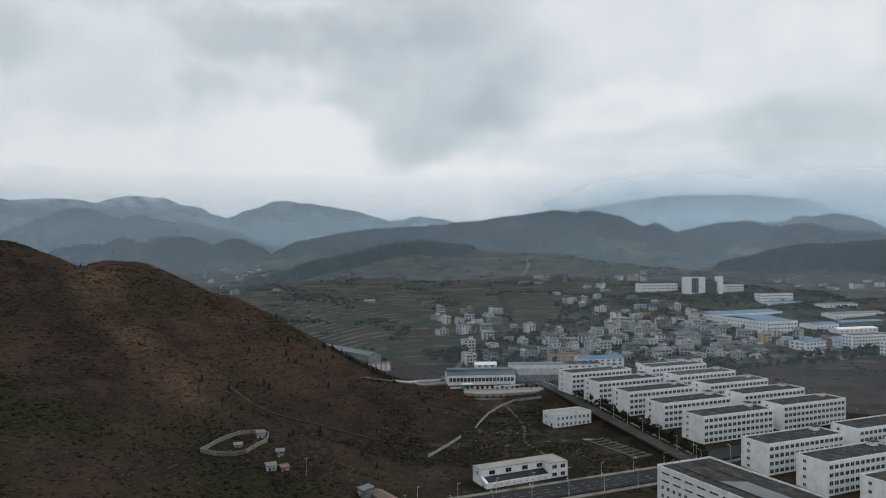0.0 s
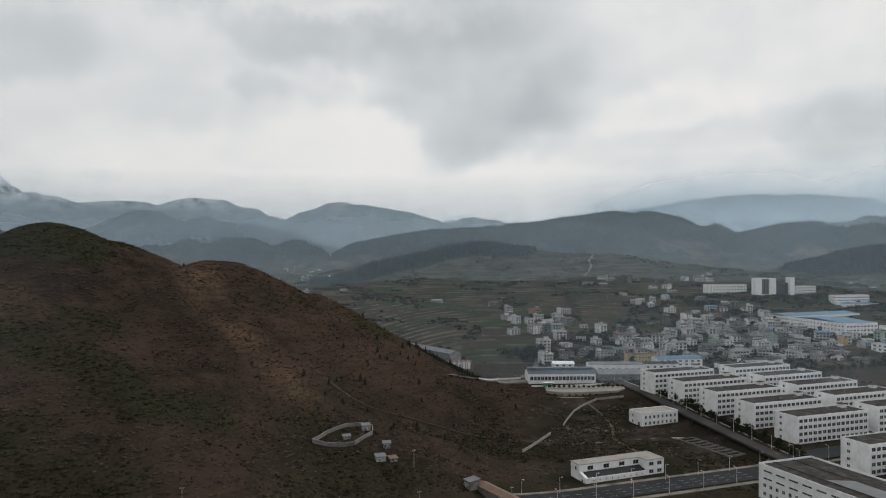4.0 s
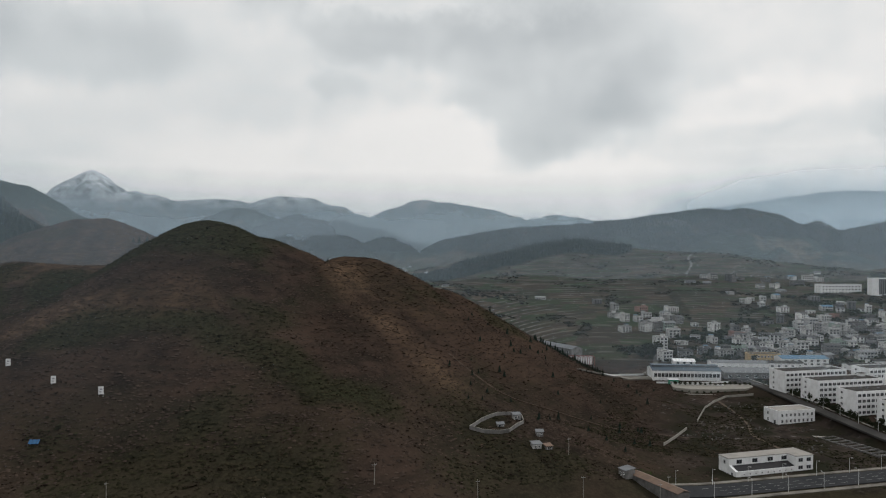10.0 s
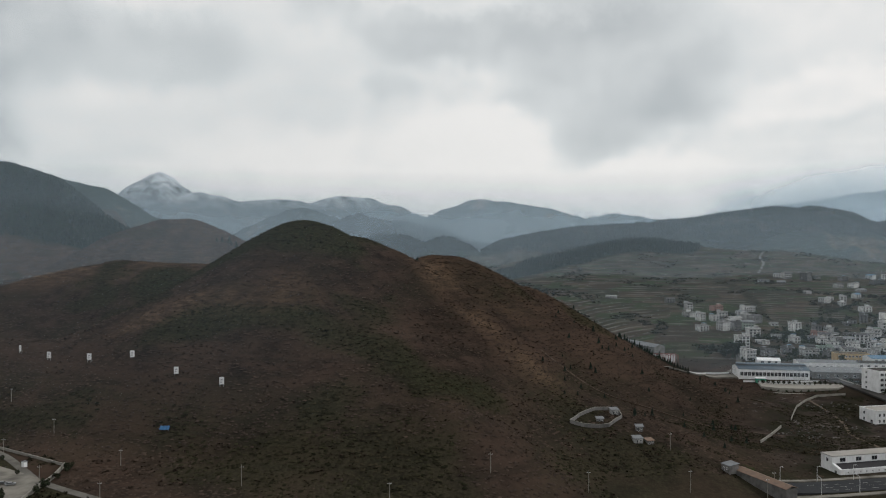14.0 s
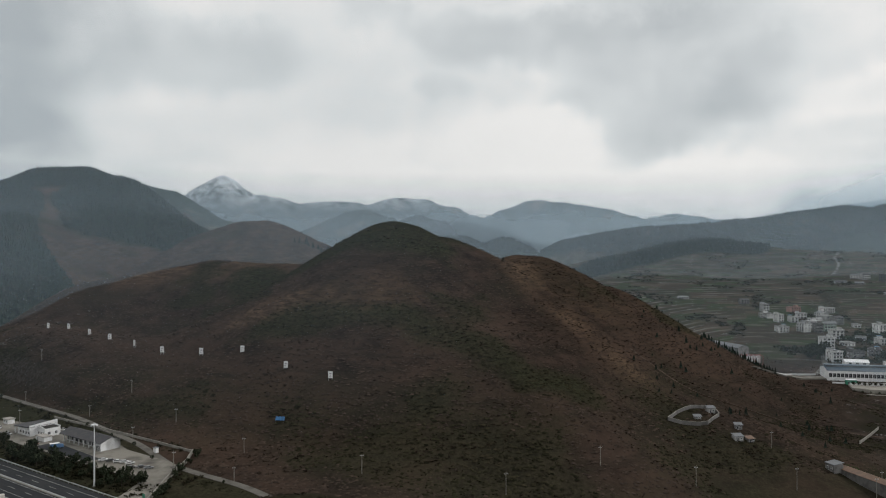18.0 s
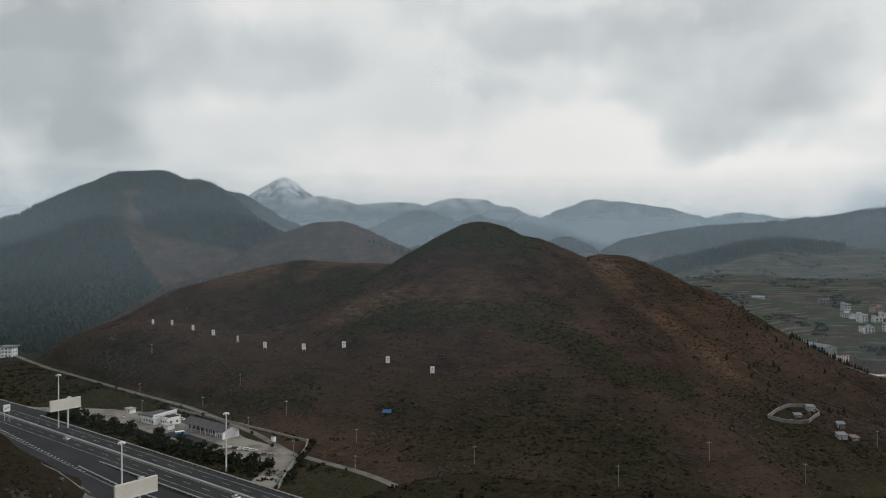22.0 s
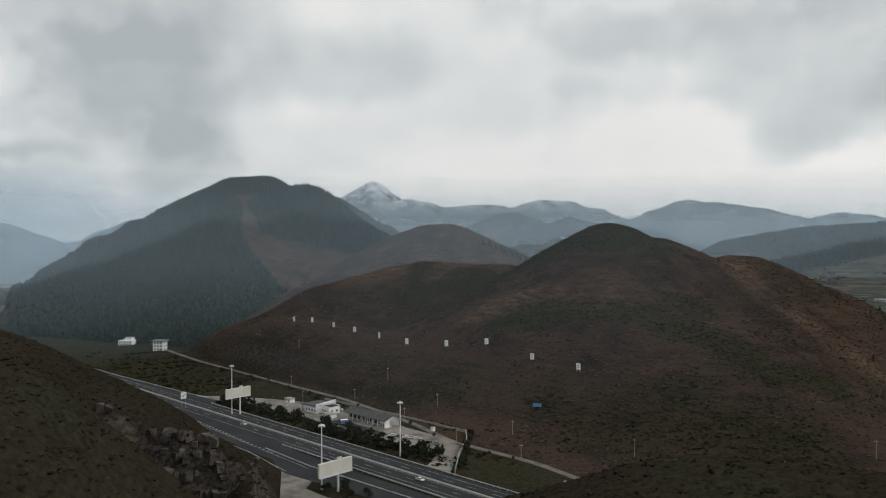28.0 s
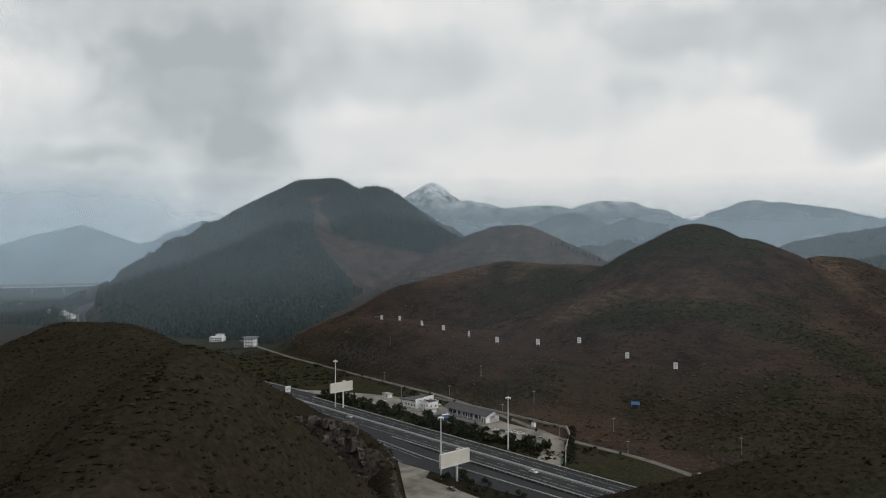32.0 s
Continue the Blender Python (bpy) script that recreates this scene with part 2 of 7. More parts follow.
CONE_PEAK = [(-3060, 3794, 365), (-3006, 3835, 427), (-2949, 3877, 504), (-2885, 3923, 555), (-2846, 3950, 574), (-2801, 3980, 552), (-2753, 4012, 498), (-2693, 4051, 434)]
MID_BACK = [(-1952, 4116, 294), (-1851, 4117, 351), (-1794, 4118, 370), (-1737, 4119, 345), (-1684, 4120, 301), (-1605, 4121, 307), (-1526, 4123, 339), (-1447, 4124, 348), (-1367, 4125, 345), (-1314, 4126, 307), (-1225, 4128, 257), (-1130, 4129, 225)]
MID_CONES = [(-1908, 3226, 208), (-1796, 3228, 243), (-1754, 3229, 266), (-1704, 3230, 273), (-1659, 3230, 293), (-1610, 3231, 305), (-1560, 3232, 308), (-1518, 3233, 291), (-1473, 3234, 268), (-1423, 3234, 233)]
CLOUD_RANGE = [(617, 4600, 347), (1037, 4600, 403), (1388, 4600, 455), (1808, 4600, 462), (2159, 4600, 438), (2720, 4600, 305)]
FAR_WEST = [(-2700, 2500, 310), (-2830, 2300, 190), (-2945, 2154, 262), (-3100, 1950, 150), (-3240, 1750, 240), (-3370, 1500, 130), (-3475, 1304, 205), (-3600, 900, 150)]
NEAR_HILL = [(-720, 70, 45), (-590, 88, 84), (-560, 98, 82), (-500, 60, 74), (-440, 40, 72), (-400, 20, 74)]
NEAR_FRONT = [(-412, 18, 74), (-388, -4, 87), (-352, -27, 95), (-325, -70, 86), (-280, -125, 70)]
NEAR_LEDGE = [(-421, 59, 71), (-407, 59, 66), (-391, 61, 58), (-376, 64, 54), (-369, 63, 51)]
NEAR_CLIFF = [(-403, 11, 76), (-410, 45, 46), (-420, 88, 22), (-440, 140, 14)]
NEAR_KNOLL = [(-188, 62, 71), (-150, 60, 73)]
BROWN_TOE = [(-145, 412, 27), (-112, 398, 25), (-86, 372, 15), (-45, 352, 2)]

LANE = [(-830, 432), (-785, 410), (-700, 375), (-600, 340), (-540, 318), (-476, 296), (-402, 262), (-348, 226), (-300, 212), (-262, 190), (-225, 160)]
ALONG, ACROSS = (0.957, -0.291), (0.291, 0.957)       # the motorway's direction, and its left
LEVEL = 16.0                                          # motorway and service area


def motorway_offset(x, y):
    """Metres north of the motorway's line; it bends north in the far west."""
    s = x * ALONG[0] + y * ALONG[1]
    return x * ACROSS[0] + y * ACROSS[1] - 0.000228 * np.clip(-s - 863, 0, None) ** 2


def plain(x, y):
    site = np.interp(y, [-500, 380, 450, 520, 570, 600, 700, 860, 970, 1070, 1200, 1500, 2200, 5000], [-2, -1, 0, 1.5, 5, 9, 15, 24, 31, 38, 50, 62, 70, 70])
    works = np.interp(y, [-500, 330, 400, 455, 600, 700, 860, 970, 1120, 1300, 1600, 2200, 5000], [-1, 1.5, 4, 6, 10.5, 14, 24, 31, 52, 60, 66, 70, 70])
    east = site + (works - site) * smooth(x - 96 - 0.262 * np.clip(600 - y, 0, 250), -9, 1)
    back = np.interp(y, [-500, 330, 420, 600, 800, 1500, 3000, 5000], [14, 16, 18, 34, 50, 56, 66, 66])
    west = back + (np.interp(y, [-500, 400, 5000], [8, 8, 0]) - back) * smooth(-x, 1000, 1700)
    return west + (east - west) * smooth(x, -260, -30)


def height(x, y):
    x, y = np.asarray(x, float), np.asarray(y, float)
    low = plain(x, y) + 1.2 * rough(x, y, 90, 3, 5) * smooth(y, 600, 1100)
    h = low
    wx, wy = x + 6.3 * rough(x, y, 120, 3, 1), y + 6.3 * rough(x, y, 120, 3, 2)
    for crest, slope, soft, k in ((BROWN_HILL, 0.655, 28, 5), (BROWN_EAST, 0.55, 12, 3), (BROWN_SHOULDER, 0.60, 18, 4), (BROWN_SPUR, 0.52, 22, 4), (BROWN_BENCH, 0.60, 30, 5),
                                  (DOME, 0.60, 48, 5), (NEAR_HILL, 0.70, 18, 5), (NEAR_FRONT, 1.10, 16, 4), (NEAR_LEDGE, 0.85, 7, 3), (NEAR_KNOLL, 0.46, 16, 4), (BROWN_TOE, 0.30, 20, 3), (NEAR_CLIFF, 0.8, 12, 4)):
        h = raised(h, x, y, wx, wy, crest, slope, soft, k)
    ox, oy = 34 * rough(x, y, 260, 4, 3), 34 * rough(x, y, 260, 4, 4)
    gully = 1.5 * (np.abs(bumps(x, y, 260, 41)) + 0.5 * np.abs(bumps(x, y, 115, 42)) + 0.3 * bumps(x, y, 55, 45)) - 0.42
    for crest, slope, soft in ((BIG_MOUNTAIN, 0.60, 40), (BIG_SHOULDER, 0.80, 14), (BIG_SPUR, 0.44, 60), (WEST_RANGE, 0.62, 20)):
        h = raised(h, x, y, x + ox * 0.25, y + oy * 0.25, crest, slope, soft, 5, 0.26 * gully)
    for crest, slope, soft in ((FOREST_RIDGE, 0.26, 70), (FOREST_RIGHT, 0.4, 60)):
        h = raised(h, x, y, x + ox, y + oy, crest, slope, soft, 12)
    for crest, slope, soft in ((MID_LEFT, 0.46, 14), (MID_CONES, 0.55, 14), (MID_BACK, 0.5, 16), (MID_RIGHT, 0.36, 18), (QUARRY_RIDGE, 0.40, 16), (SNOW_RANGE, 0.52, 12),
                               (CONE_PEAK, 0.75, 14), (FAR_RANGE, 0.45, 20), (CLOUD_RANGE, 0.4, 120), (FAR_WEST, 0.45, 40)):
        h = raised(h, x, y, x + ox * 0.15, y + oy * 0.15, crest, slope, soft, 5, 0.45 * gully)
    above = np.clip((h - low) / 60, 0, 1)
    h = h + above * 2.0 * rough(x, y, 60, 4, 7)
    # broken tops of the far ranges
    h = h + above * 5.0 * rough(x, y, 70, 3, 43) * smooth(y + 0.35 * np.abs(x), 2000, 3600)
    # the quarried face of the near hill
    along, out = (x + 380) * 0.77 + (y - 52) * 0.64, (x + 380) * 0.64 - (y - 52) * 0.77 + 3.5 * rough(x, y, 16, 3, 44)
    h = h - 19 * smooth(out, -2, 7) * (1 - smooth(out, 26, 60)) * smooth(along, -30, -14) * (1 - smooth(along, 16, 34)) * smooth(h, 20, 34)
    # terraced fields step down the valley's slopes
    field = smooth(y, 690, 780) * (1 - smooth(y, 1560, 1700)) * smooth(x, -420, -330) * (1 - smooth(x, 620, 760))
    step = 1.7
    q = h / step
    shelf = step * (np.floor(q) + smooth(q - np.floor(q), 0.62, 1.0))
    h = h + (shelf - h) * 0.9 * field
    # the lane along the hill's foot is benched in
    near_lane = 1 - smooth(path_distance(x, y, LANE), 4, 24)
    h = h + (np.interp(x, [-830, -700, -600, -240, -200], [21, 18.5, 17.5, 16.5, 16]) - h) * near_lane
    # the motorway and the service area lie level, cut into the slopes
    n = motorway_offset(x, y)
    s = x * ALONG[0] + y * ALONG[1]
    level = LEVEL - 0.004 * np.clip(-s - 760, 0, None)
    strip = (1 - smooth(n, 78, 96)) * smooth(n, 24, 33)
    h = h + (level - 0.35 - h) * strip * smooth(-s, 60, 160) * smooth(s, -2500, -2300)
    yard = (1 - smooth(n, 136, 148)) * smooth(n, 60, 66) * smooth(s, -640, -622) * (1 - smooth(s + 0.79 * (n - 75), -372, -362))
    h = h + (LEVEL - 0.3 - h) * yard
    cut = s + 432 - 1.45 * (20 - n)
    south = (1 - smooth(n, 26, 40)) * smooth(n, -75, -60) * smooth(cut, -9, 0) * (1 - smooth(s, -330, -300))
    h = h + (LEVEL - 0.3 - h) * south
    return h


def gz(x, y):
    return float(height(np.array([x]), np.array([y]))[0])

# ---- materials ----
def shader(name):
    m = bpy.data.materials.new(name)
    m.use_nodes = True
    return m, m.node_tree, m.node_tree.nodes["Principled BSDF"]


def put(nt, sock, v):
    if hasattr(v, "is_linked"):
        nt.links.new(v, sock)
    else:
        sock.default_value = v


def tex_noise(nt, scale, detail=4, rough_=0.55, vec=None, stretch=None):
    n = nt.nodes.new("ShaderNodeTexNoise")
    n.inputs["Scale"].default_value, n.inputs["Detail"].default_value, n.inputs["Roughness"].default_value = scale, detail, rough_
    if vec is None:
        vec = nt.nodes.new("ShaderNodeTexCoord").outputs["Object"]
    if stretch:
        mp = nt.nodes.new("ShaderNodeMapping")
        mp.inputs["Scale"].default_value = stretch
        nt.links.new(vec, mp.inputs[0])
        vec = mp.outputs[0]
    nt.links.new(vec, n.inputs["Vector"])
    return n.outputs[0]


def band(nt, value, lo, hi, a=0.0, b=1.0):
    n = nt.nodes.new("ShaderNodeMapRange")
    nt.links.new(value, n.inputs["Value"])
    for key, v in (("From Min", lo), ("From Max", hi), ("To Min", a), ("To Max", b)):
        n.inputs[key].default_value = v
    return n.outputs[0]


def mixed(nt, fac, a, b, blend="MIX"):
    n = nt.nodes.new("ShaderNodeMix")
    n.data_type, n.blend_type = "RGBA", blend
    put(nt, n.inputs["Factor"], fac)
    for sock, v in ((n.inputs["A"], a), (n.inputs["B"], b)):
        put(nt, sock, v if hasattr(v, "is_linked") else (*v, 1))
    return n.outputs["Result"]


def calc(nt, op, a, b=0.0):
    n = nt.nodes.new("ShaderNodeMath")
    n.operation = op
    put(nt, n.inputs[0], a)
    put(nt, n.inputs[1], b)
    return n.outputs[0]


def relief(nt, bsdf, value, distance, strength=0.6):
    n = nt.nodes.new("ShaderNodeBump")
    n.inputs["Strength"].default_value, n.inputs["Distance"].default_value = strength, distance
    nt.links.new(value, n.inputs["Height"])
    nt.links.new(n.outputs[0], bsdf.inputs["Normal"])


def surface(name, base, worn, scale=0.6, roughness=0.8, metal=0.0, streak=False, dirt=0.5, vary=0.0, bump=0.01, gloss=0.3):
    """A weathered surface: two tones in large stains, fine grain over it, and streaks down walls where asked for."""
    m, nt, b = shader(name)
    large = tex_noise(nt, scale, 5)
    grain = tex_noise(nt, scale * 14, 3)
    fac = calc(nt, "MULTIPLY", band(nt, large, 0.42, 0.68), dirt)
    col = mixed(nt, fac, base, worn)
    if streak:
        run = tex_noise(nt, 1.0, 4, 0.6, stretch=(1.6, 1.6, 0.12))
        col = mixed(nt, calc(nt, "MULTIPLY", band(nt, run, 0.5, 0.72), 0.55 * dirt), col, worn)
    col = mixed(nt, calc(nt, "MULTIPLY", band(nt, grain, 0.35, 0.75), 0.25), col, tuple(c * 0.6 for c in base))
    if vary:
        info = nt.nodes.new("ShaderNodeObjectInfo")
        hsv = nt.nodes.new("ShaderNodeHueSaturation")
        nt.links.new(col, hsv.inputs["Color"])
        nt.links.new(band(nt, info.outputs["Random"], 0, 1, 1 - vary, 1 + vary * 0.4), hsv.inputs["Value"])
        col = hsv.outputs[0]
    nt.links.new(col, b.inputs["Base Color"])
    nt.links.new(band(nt, grain, 0.3, 0.7, roughness - 0.08, min(1, roughness + 0.08)), b.inputs["Roughness"])
    b.inputs["Metallic"].default_value = metal
    b.inputs["Specular IOR Level"].default_value = gloss
    if bump:
        relief(nt, b, grain, bump)
    return m


WHITE = surface("white_render", (0.80, 0.81, 0.82), (0.50, 0.50, 0.49), 0.25, 0.85, streak=True, dirt=0.5)
HOUSE_WALL = surface("house_render", (0.72, 0.72, 0.71), (0.22, 0.215, 0.21), 0.3, 0.9, streak=True, dirt=0.75, vary=0.5)
CEMENT_WALL = surface("bare_cement_wall", (0.20, 0.195, 0.19), (0.08, 0.078, 0.075), 0.3, 0.95, streak=True, dirt=0.7, vary=0.3)
GREEN_WALL = surface("pale_green_tile_wall", (0.33, 0.42, 0.36), (0.2, 0.22, 0.2), 0.3, 0.7, streak=True)
PINK_WALL = surface("faded_red_wall", (0.34, 0.2, 0.17), (0.2, 0.15, 0.13), 0.3, 0.85, streak=True)
YELLOW_WALL = surface("ochre_wall", (0.5, 0.36, 0.19), (0.28, 0.22, 0.15), 0.3, 0.85, streak=True)
FELT = surface("dark_roofing_felt", (0.030, 0.029, 0.028), (0.098, 0.092, 0.084), 0.22, 0.95, dirt=0.7, gloss=0.1)
PALE_ROOF = surface("pale_concrete_roof", (0.30, 0.285, 0.26), (0.16, 0.15, 0.14), 0.12, 0.95)
BLACK_ROOF = surface("black_lean_to_roof", (0.022, 0.022, 0.025), (0.04, 0.04, 0.04), 0.2, 0.9)
BLUE_ROOF = surface("blue_painted_steel_roof", (0.055, 0.145, 0.240), (0.09, 0.165, 0.225), 0.1, 0.6, dirt=0.7)
HALL_ROOF = surface("grey_blue_steel_roof", (0.065, 0.095, 0.125), (0.10, 0.12, 0.135), 0.1, 0.6, dirt=0.8)
GREY_ROOF = surface("grey_steel_roof", (0.15, 0.16, 0.17), (0.08, 0.08, 0.08), 0.12, 0.7)
TILE_ROOF = surface("dark_tile_roof", (0.055, 0.055, 0.06), (0.10, 0.095, 0.09), 0.4, 0.85)
RED_ROOF = surface("rust_red_steel", (0.24, 0.07, 0.06), (0.16, 0.08, 0.07), 0.3, 0.7)
BROWN_ROOF = surface("brown_corrugated_roof", (0.17, 0.115, 0.085), (0.09, 0.07, 0.06), 0.4, 0.85)
ESTATE_ROAD = surface("worn_estate_road", (0.052, 0.050, 0.048), (0.036, 0.035, 0.033), 0.08, 0.95, dirt=0.8, gloss=0.1)
ASPHALT = surface("asphalt", (0.026, 0.028, 0.031), (0.043, 0.045, 0.047), 0.05, 0.95, dirt=0.6, gloss=0.1)
CONCRETE = surface("concrete_paving", (0.205, 0.193, 0.168), (0.075, 0.070, 0.062), 0.09, 0.95, dirt=1.0, gloss=0.15)
CONCRETE_WALL = surface("weathered_concrete", (0.27, 0.258, 0.228), (0.14, 0.13, 0.118), 0.3, 0.95, streak=True)
LANE_CONCRETE = surface("worn_lane_concrete", (0.135, 0.128, 0.114), (0.070, 0.066, 0.058), 0.12, 0.95, dirt=0.9, gloss=0.1)
DIRT = surface("pale_dirt", (0.095, 0.074, 0.056), (0.055, 0.042, 0.032), 0.3, 0.95, gloss=0.1)
TRACK = surface("trodden_earth", (0.065, 0.047, 0.034), (0.04, 0.03, 0.022), 0.3, 0.95, gloss=0.1)
PAINT = surface("road_paint", (0.38, 0.38, 0.37), (0.16, 0.16, 0.155), 0.8, 0.7)
STEEL = surface("galvanised_steel", (0.52, 0.54, 0.55), (0.36, 0.38, 0.38), 0.8, 0.6, metal=0.1)
POLE_WHITE = surface("white_enamelled_steel", (0.66, 0.67, 0.68), (0.45, 0.45, 0.45), 0.5, 0.5)
BOARD = surface("blank_board_sheet", (0.60, 0.58, 0.52), (0.44, 0.42, 0.37), 0.08, 0.75)
SIGN = surface("white_panel", (0.78, 0.79, 0.8), (0.6, 0.6, 0.6), 0.2, 0.6)
SIGN_MARK = surface("grey_panel_mark", (0.30, 0.31, 0.33), (0.2, 0.2, 0.2), 0.5, 0.7)
TARP = surface("blue_tarpaulin", (0.025, 0.11, 0.25), (0.04, 0.13, 0.25), 0.5, 0.55)
WOOD = surface("grey_timber_pole", (0.2, 0.19, 0.175), (0.12, 0.11, 0.1), 0.8, 0.9)
ROCK = surface("grey_limestone", (0.100, 0.089, 0.080), (0.024, 0.022, 0.020), 0.25, 0.95, dirt=1.0, bump=0.1, gloss=0.0)
BARK = surface("bark", (0.06, 0.048, 0.038), (0.03, 0.025, 0.02), 1.0, 0.95)
TYRE = surface("tyre_rubber", (0.02, 0.02, 0.02), (0.03, 0.03, 0.03), 2, 0.9)
GREEN_PAINT = surface("green_paint", (0.05, 0.26, 0.17), (0.05, 0.16, 0.11), 0.6, 0.6)
SOLAR = surface("dark_cladding", (0.05, 0.055, 0.06), (0.08, 0.085, 0.09), 0.3, 0.5)


def glass_dark(name, tint, roughness):
    m, nt, b = shader(name)
    info = nt.nodes.new("ShaderNodeObjectInfo")
    col = mixed(nt, info.outputs["Random"], tint, tuple(c * 2.4 for c in tint))
    nt.links.new(col, b.inputs["Base Color"])
    b.inputs["Roughness"].default_value = roughness
    b.inputs["Specular IOR Level"].default_value = 0.3
    return m


PANE = glass_dark("window_glass", (0.010, 0.012, 0.015), 0.3)
CAR_GLASS = glass_dark("car_glass", (0.012, 0.014, 0.016), 0.08)


def enamel(name, col):
    m, nt, b = shader(name)
    dust = tex_noise(nt, 1.5, 3)
    nt.links.new(mixed(nt, calc(nt, "MULTIPLY", dust, 0.35), col, (0.25, 0.24, 0.22)), b.inputs["Base Color"])
    b.inputs["Roughness"].default_value, b.inputs["Coat Weight"].default_value = 0.35, 0.6
    return m


CAR_WHITE, CAR_BLACK = enamel("white_car_paint", (0.72, 0.72, 0.72)), enamel("black_car_paint", (0.02, 0.02, 0.022))
CAR_GREY, CAR_RED, CAR_BLUE = enamel("grey_car_paint", (0.2, 0.21, 0.22)), enamel("red_car_paint", (0.3, 0.03, 0.025)), enamel("blue_truck_paint", (0.05, 0.16, 0.34))


def leaves(name, dark, light, dry):
    """Foliage whose clumps differ one from the next."""
    m, nt, b = shader(name)
    geo = nt.nodes.new("ShaderNodeNewGeometry")
    rnd = geo.outputs["Random Per Island"]
    patch = tex_noise(nt, 0.018, 4, 0.6, geo.outputs["Position"])
    col = mixed(nt, rnd, dark, light)
    col = mixed(nt, band(nt, patch, 0.46, 0.62), col, mixed(nt, rnd, dark, dry))
    nt.links.new(col, b.inputs["Base Color"])
    b.inputs["Roughness"].default_value = 0.95
    b.inputs["Specular IOR Level"].default_value = 0.0
    return m


SCRUB = leaves("dry_scrub", (0.0298, 0.0235, 0.0198), (0.0542, 0.0410, 0.0334), (0.0710, 0.0521, 0.0398))
GREEN_SCRUB = leaves("green_scrub", (0.0127, 0.0131, 0.0079), (0.0311, 0.0300, 0.0177), (0.0393, 0.0326, 0.0216))
LAWN = leaves("green_grass", (0.035, 0.075, 0.02), (0.06, 0.12, 0.03), (0.06, 0.10, 0.03))
FOREST = leaves("forest_conifer_needles", (0.0117, 0.0188, 0.0159), (0.0272, 0.0376, 0.0294), (0.0350, 0.0397, 0.0318))
TWIGS = leaves("leafless_twigs", (0.027, 0.0215, 0.0170), (0.044, 0.0340, 0.0262), (0.052, 0.0390, 0.0290))
THICKET = leaves("dense_brush", (0.0130, 0.0115, 0.0084), (0.0280, 0.0230, 0.0160), (0.0340, 0.0255, 0.0175))
CROWN = leaves("evergreen_leaves", (0.019, 0.025, 0.016), (0.046, 0.055, 0.034), (0.055, 0.054, 0.034))

# ---- ground: one sheet to the horizon ----
def spaced(stops):
    """Grid lines from (from, to, step) runs."""
    out = []
    for a, b, step in stops:
        out += list(np.arange(a, b - 1e-6, step))
    out.append(stops[-1][1])
    return np.array(out)


gx = spaced([(-5600, -4300, 60), (-4300, -2600, 20), (-2600, -1700, 14), (-1700, -860, 8), (-860, 320, 3.0), (320, 700, 5), (700, 1700, 12), (1700, 5400, 60)])
gy = spaced([(-1500, -200, 50), (-200, -40, 8), (-40, 660, 3.0), (660, 1300, 4.5), (1300, 1900, 9), (1900, 2900, 13), (2900, 4700, 18), (4700, 5600, 60)])
XX, YY = np.meshgrid(gx, gy)
ZZ = height(XX, YY)


def grid_mesh(name, X, Y, Z):
    ny, nx = X.shape
    me = bpy.data.meshes.new(name)
    me.vertices.add(nx * ny)
    me.vertices.foreach_set("co", np.stack([X, Y, Z], -1).ravel())
    i = (np.arange(ny - 1)[:, None] * nx + np.arange(nx - 1)[None, :]).ravel()
    quads = np.stack([i, i + 1, i + nx + 1, i + nx], -1)
    me.loops.add(quads.size)
    me.loops.foreach_set("vertex_index", quads.ravel())
    me.polygons.add(len(quads))
    me.polygons.foreach_set("loop_start", np.arange(len(quads)) * 4)
    me.polygons.foreach_set("loop_total", np.full(len(quads), 4))
    me.polygons.foreach_set("use_smooth", np.ones(len(quads), bool))
    me.update()
    return me


# land cover, 0 to 1
def high(x, y):
    return ZZ if x is XX else height(x, y)


def wooded(x, y):
    edge = 60 * rough(x, y, 160, 3, 21)
    line = np.interp(y, [360, 489, 640, 770, 862, 1019, 1153, 1500], [-750, -775, -862, -915, -1086, -1245, -1440, -1600])
    west_face = smooth(line - x + 0.4 * edge, -20, 25) * (1 - smooth(y, 1900, 2300)) * smooth(y, 395, 440)
    top = smooth(high(x, y) + 0.15 * edge, 226, 256) * (1 - smooth(np.hypot(x + 1400, y - 1350), 560, 640))
    crest = (1 - smooth(np.hypot((x + 1110) / 1.1, y - 1110) + 0.5 * edge, 110, 150))
    ridge_top = 1 - smooth(path_distance(x, y, [(-330, 1460), (-225, 1590), (-90, 1700), (10, 1690)]) + 0.5 * edge, 45, 80)
    right = smooth(ridge(x, y, FOREST_RIGHT, 0.4, 60) + 0.3 * edge, 62, 84)
    far = smooth(y, 1860, 2060) * smooth(high(x, y) + 22 * rough(x, y, 220, 3, 23), 82, 104)
    return np.clip(np.maximum.reduce([west_face, top, crest, ridge_top, right, far]), 0, 1)


def farmed(x, y):
    f = smooth(y, 660, 740) * smooth(x, -520 - 0.3 * np.clip(y - 1300, 0, None), -380 - 0.3 * np.clip(y - 1300, 0, None)) * (1 - smooth(x, 1300, 1500))
    far_west = smooth(-x, 1350, 1500) * smooth(y, 300, 600) * (1 - smooth(y, 1500, 2200))
    return np.clip(f + 0.8 * far_west, 0, 1) * (1 - wooded(x, y))


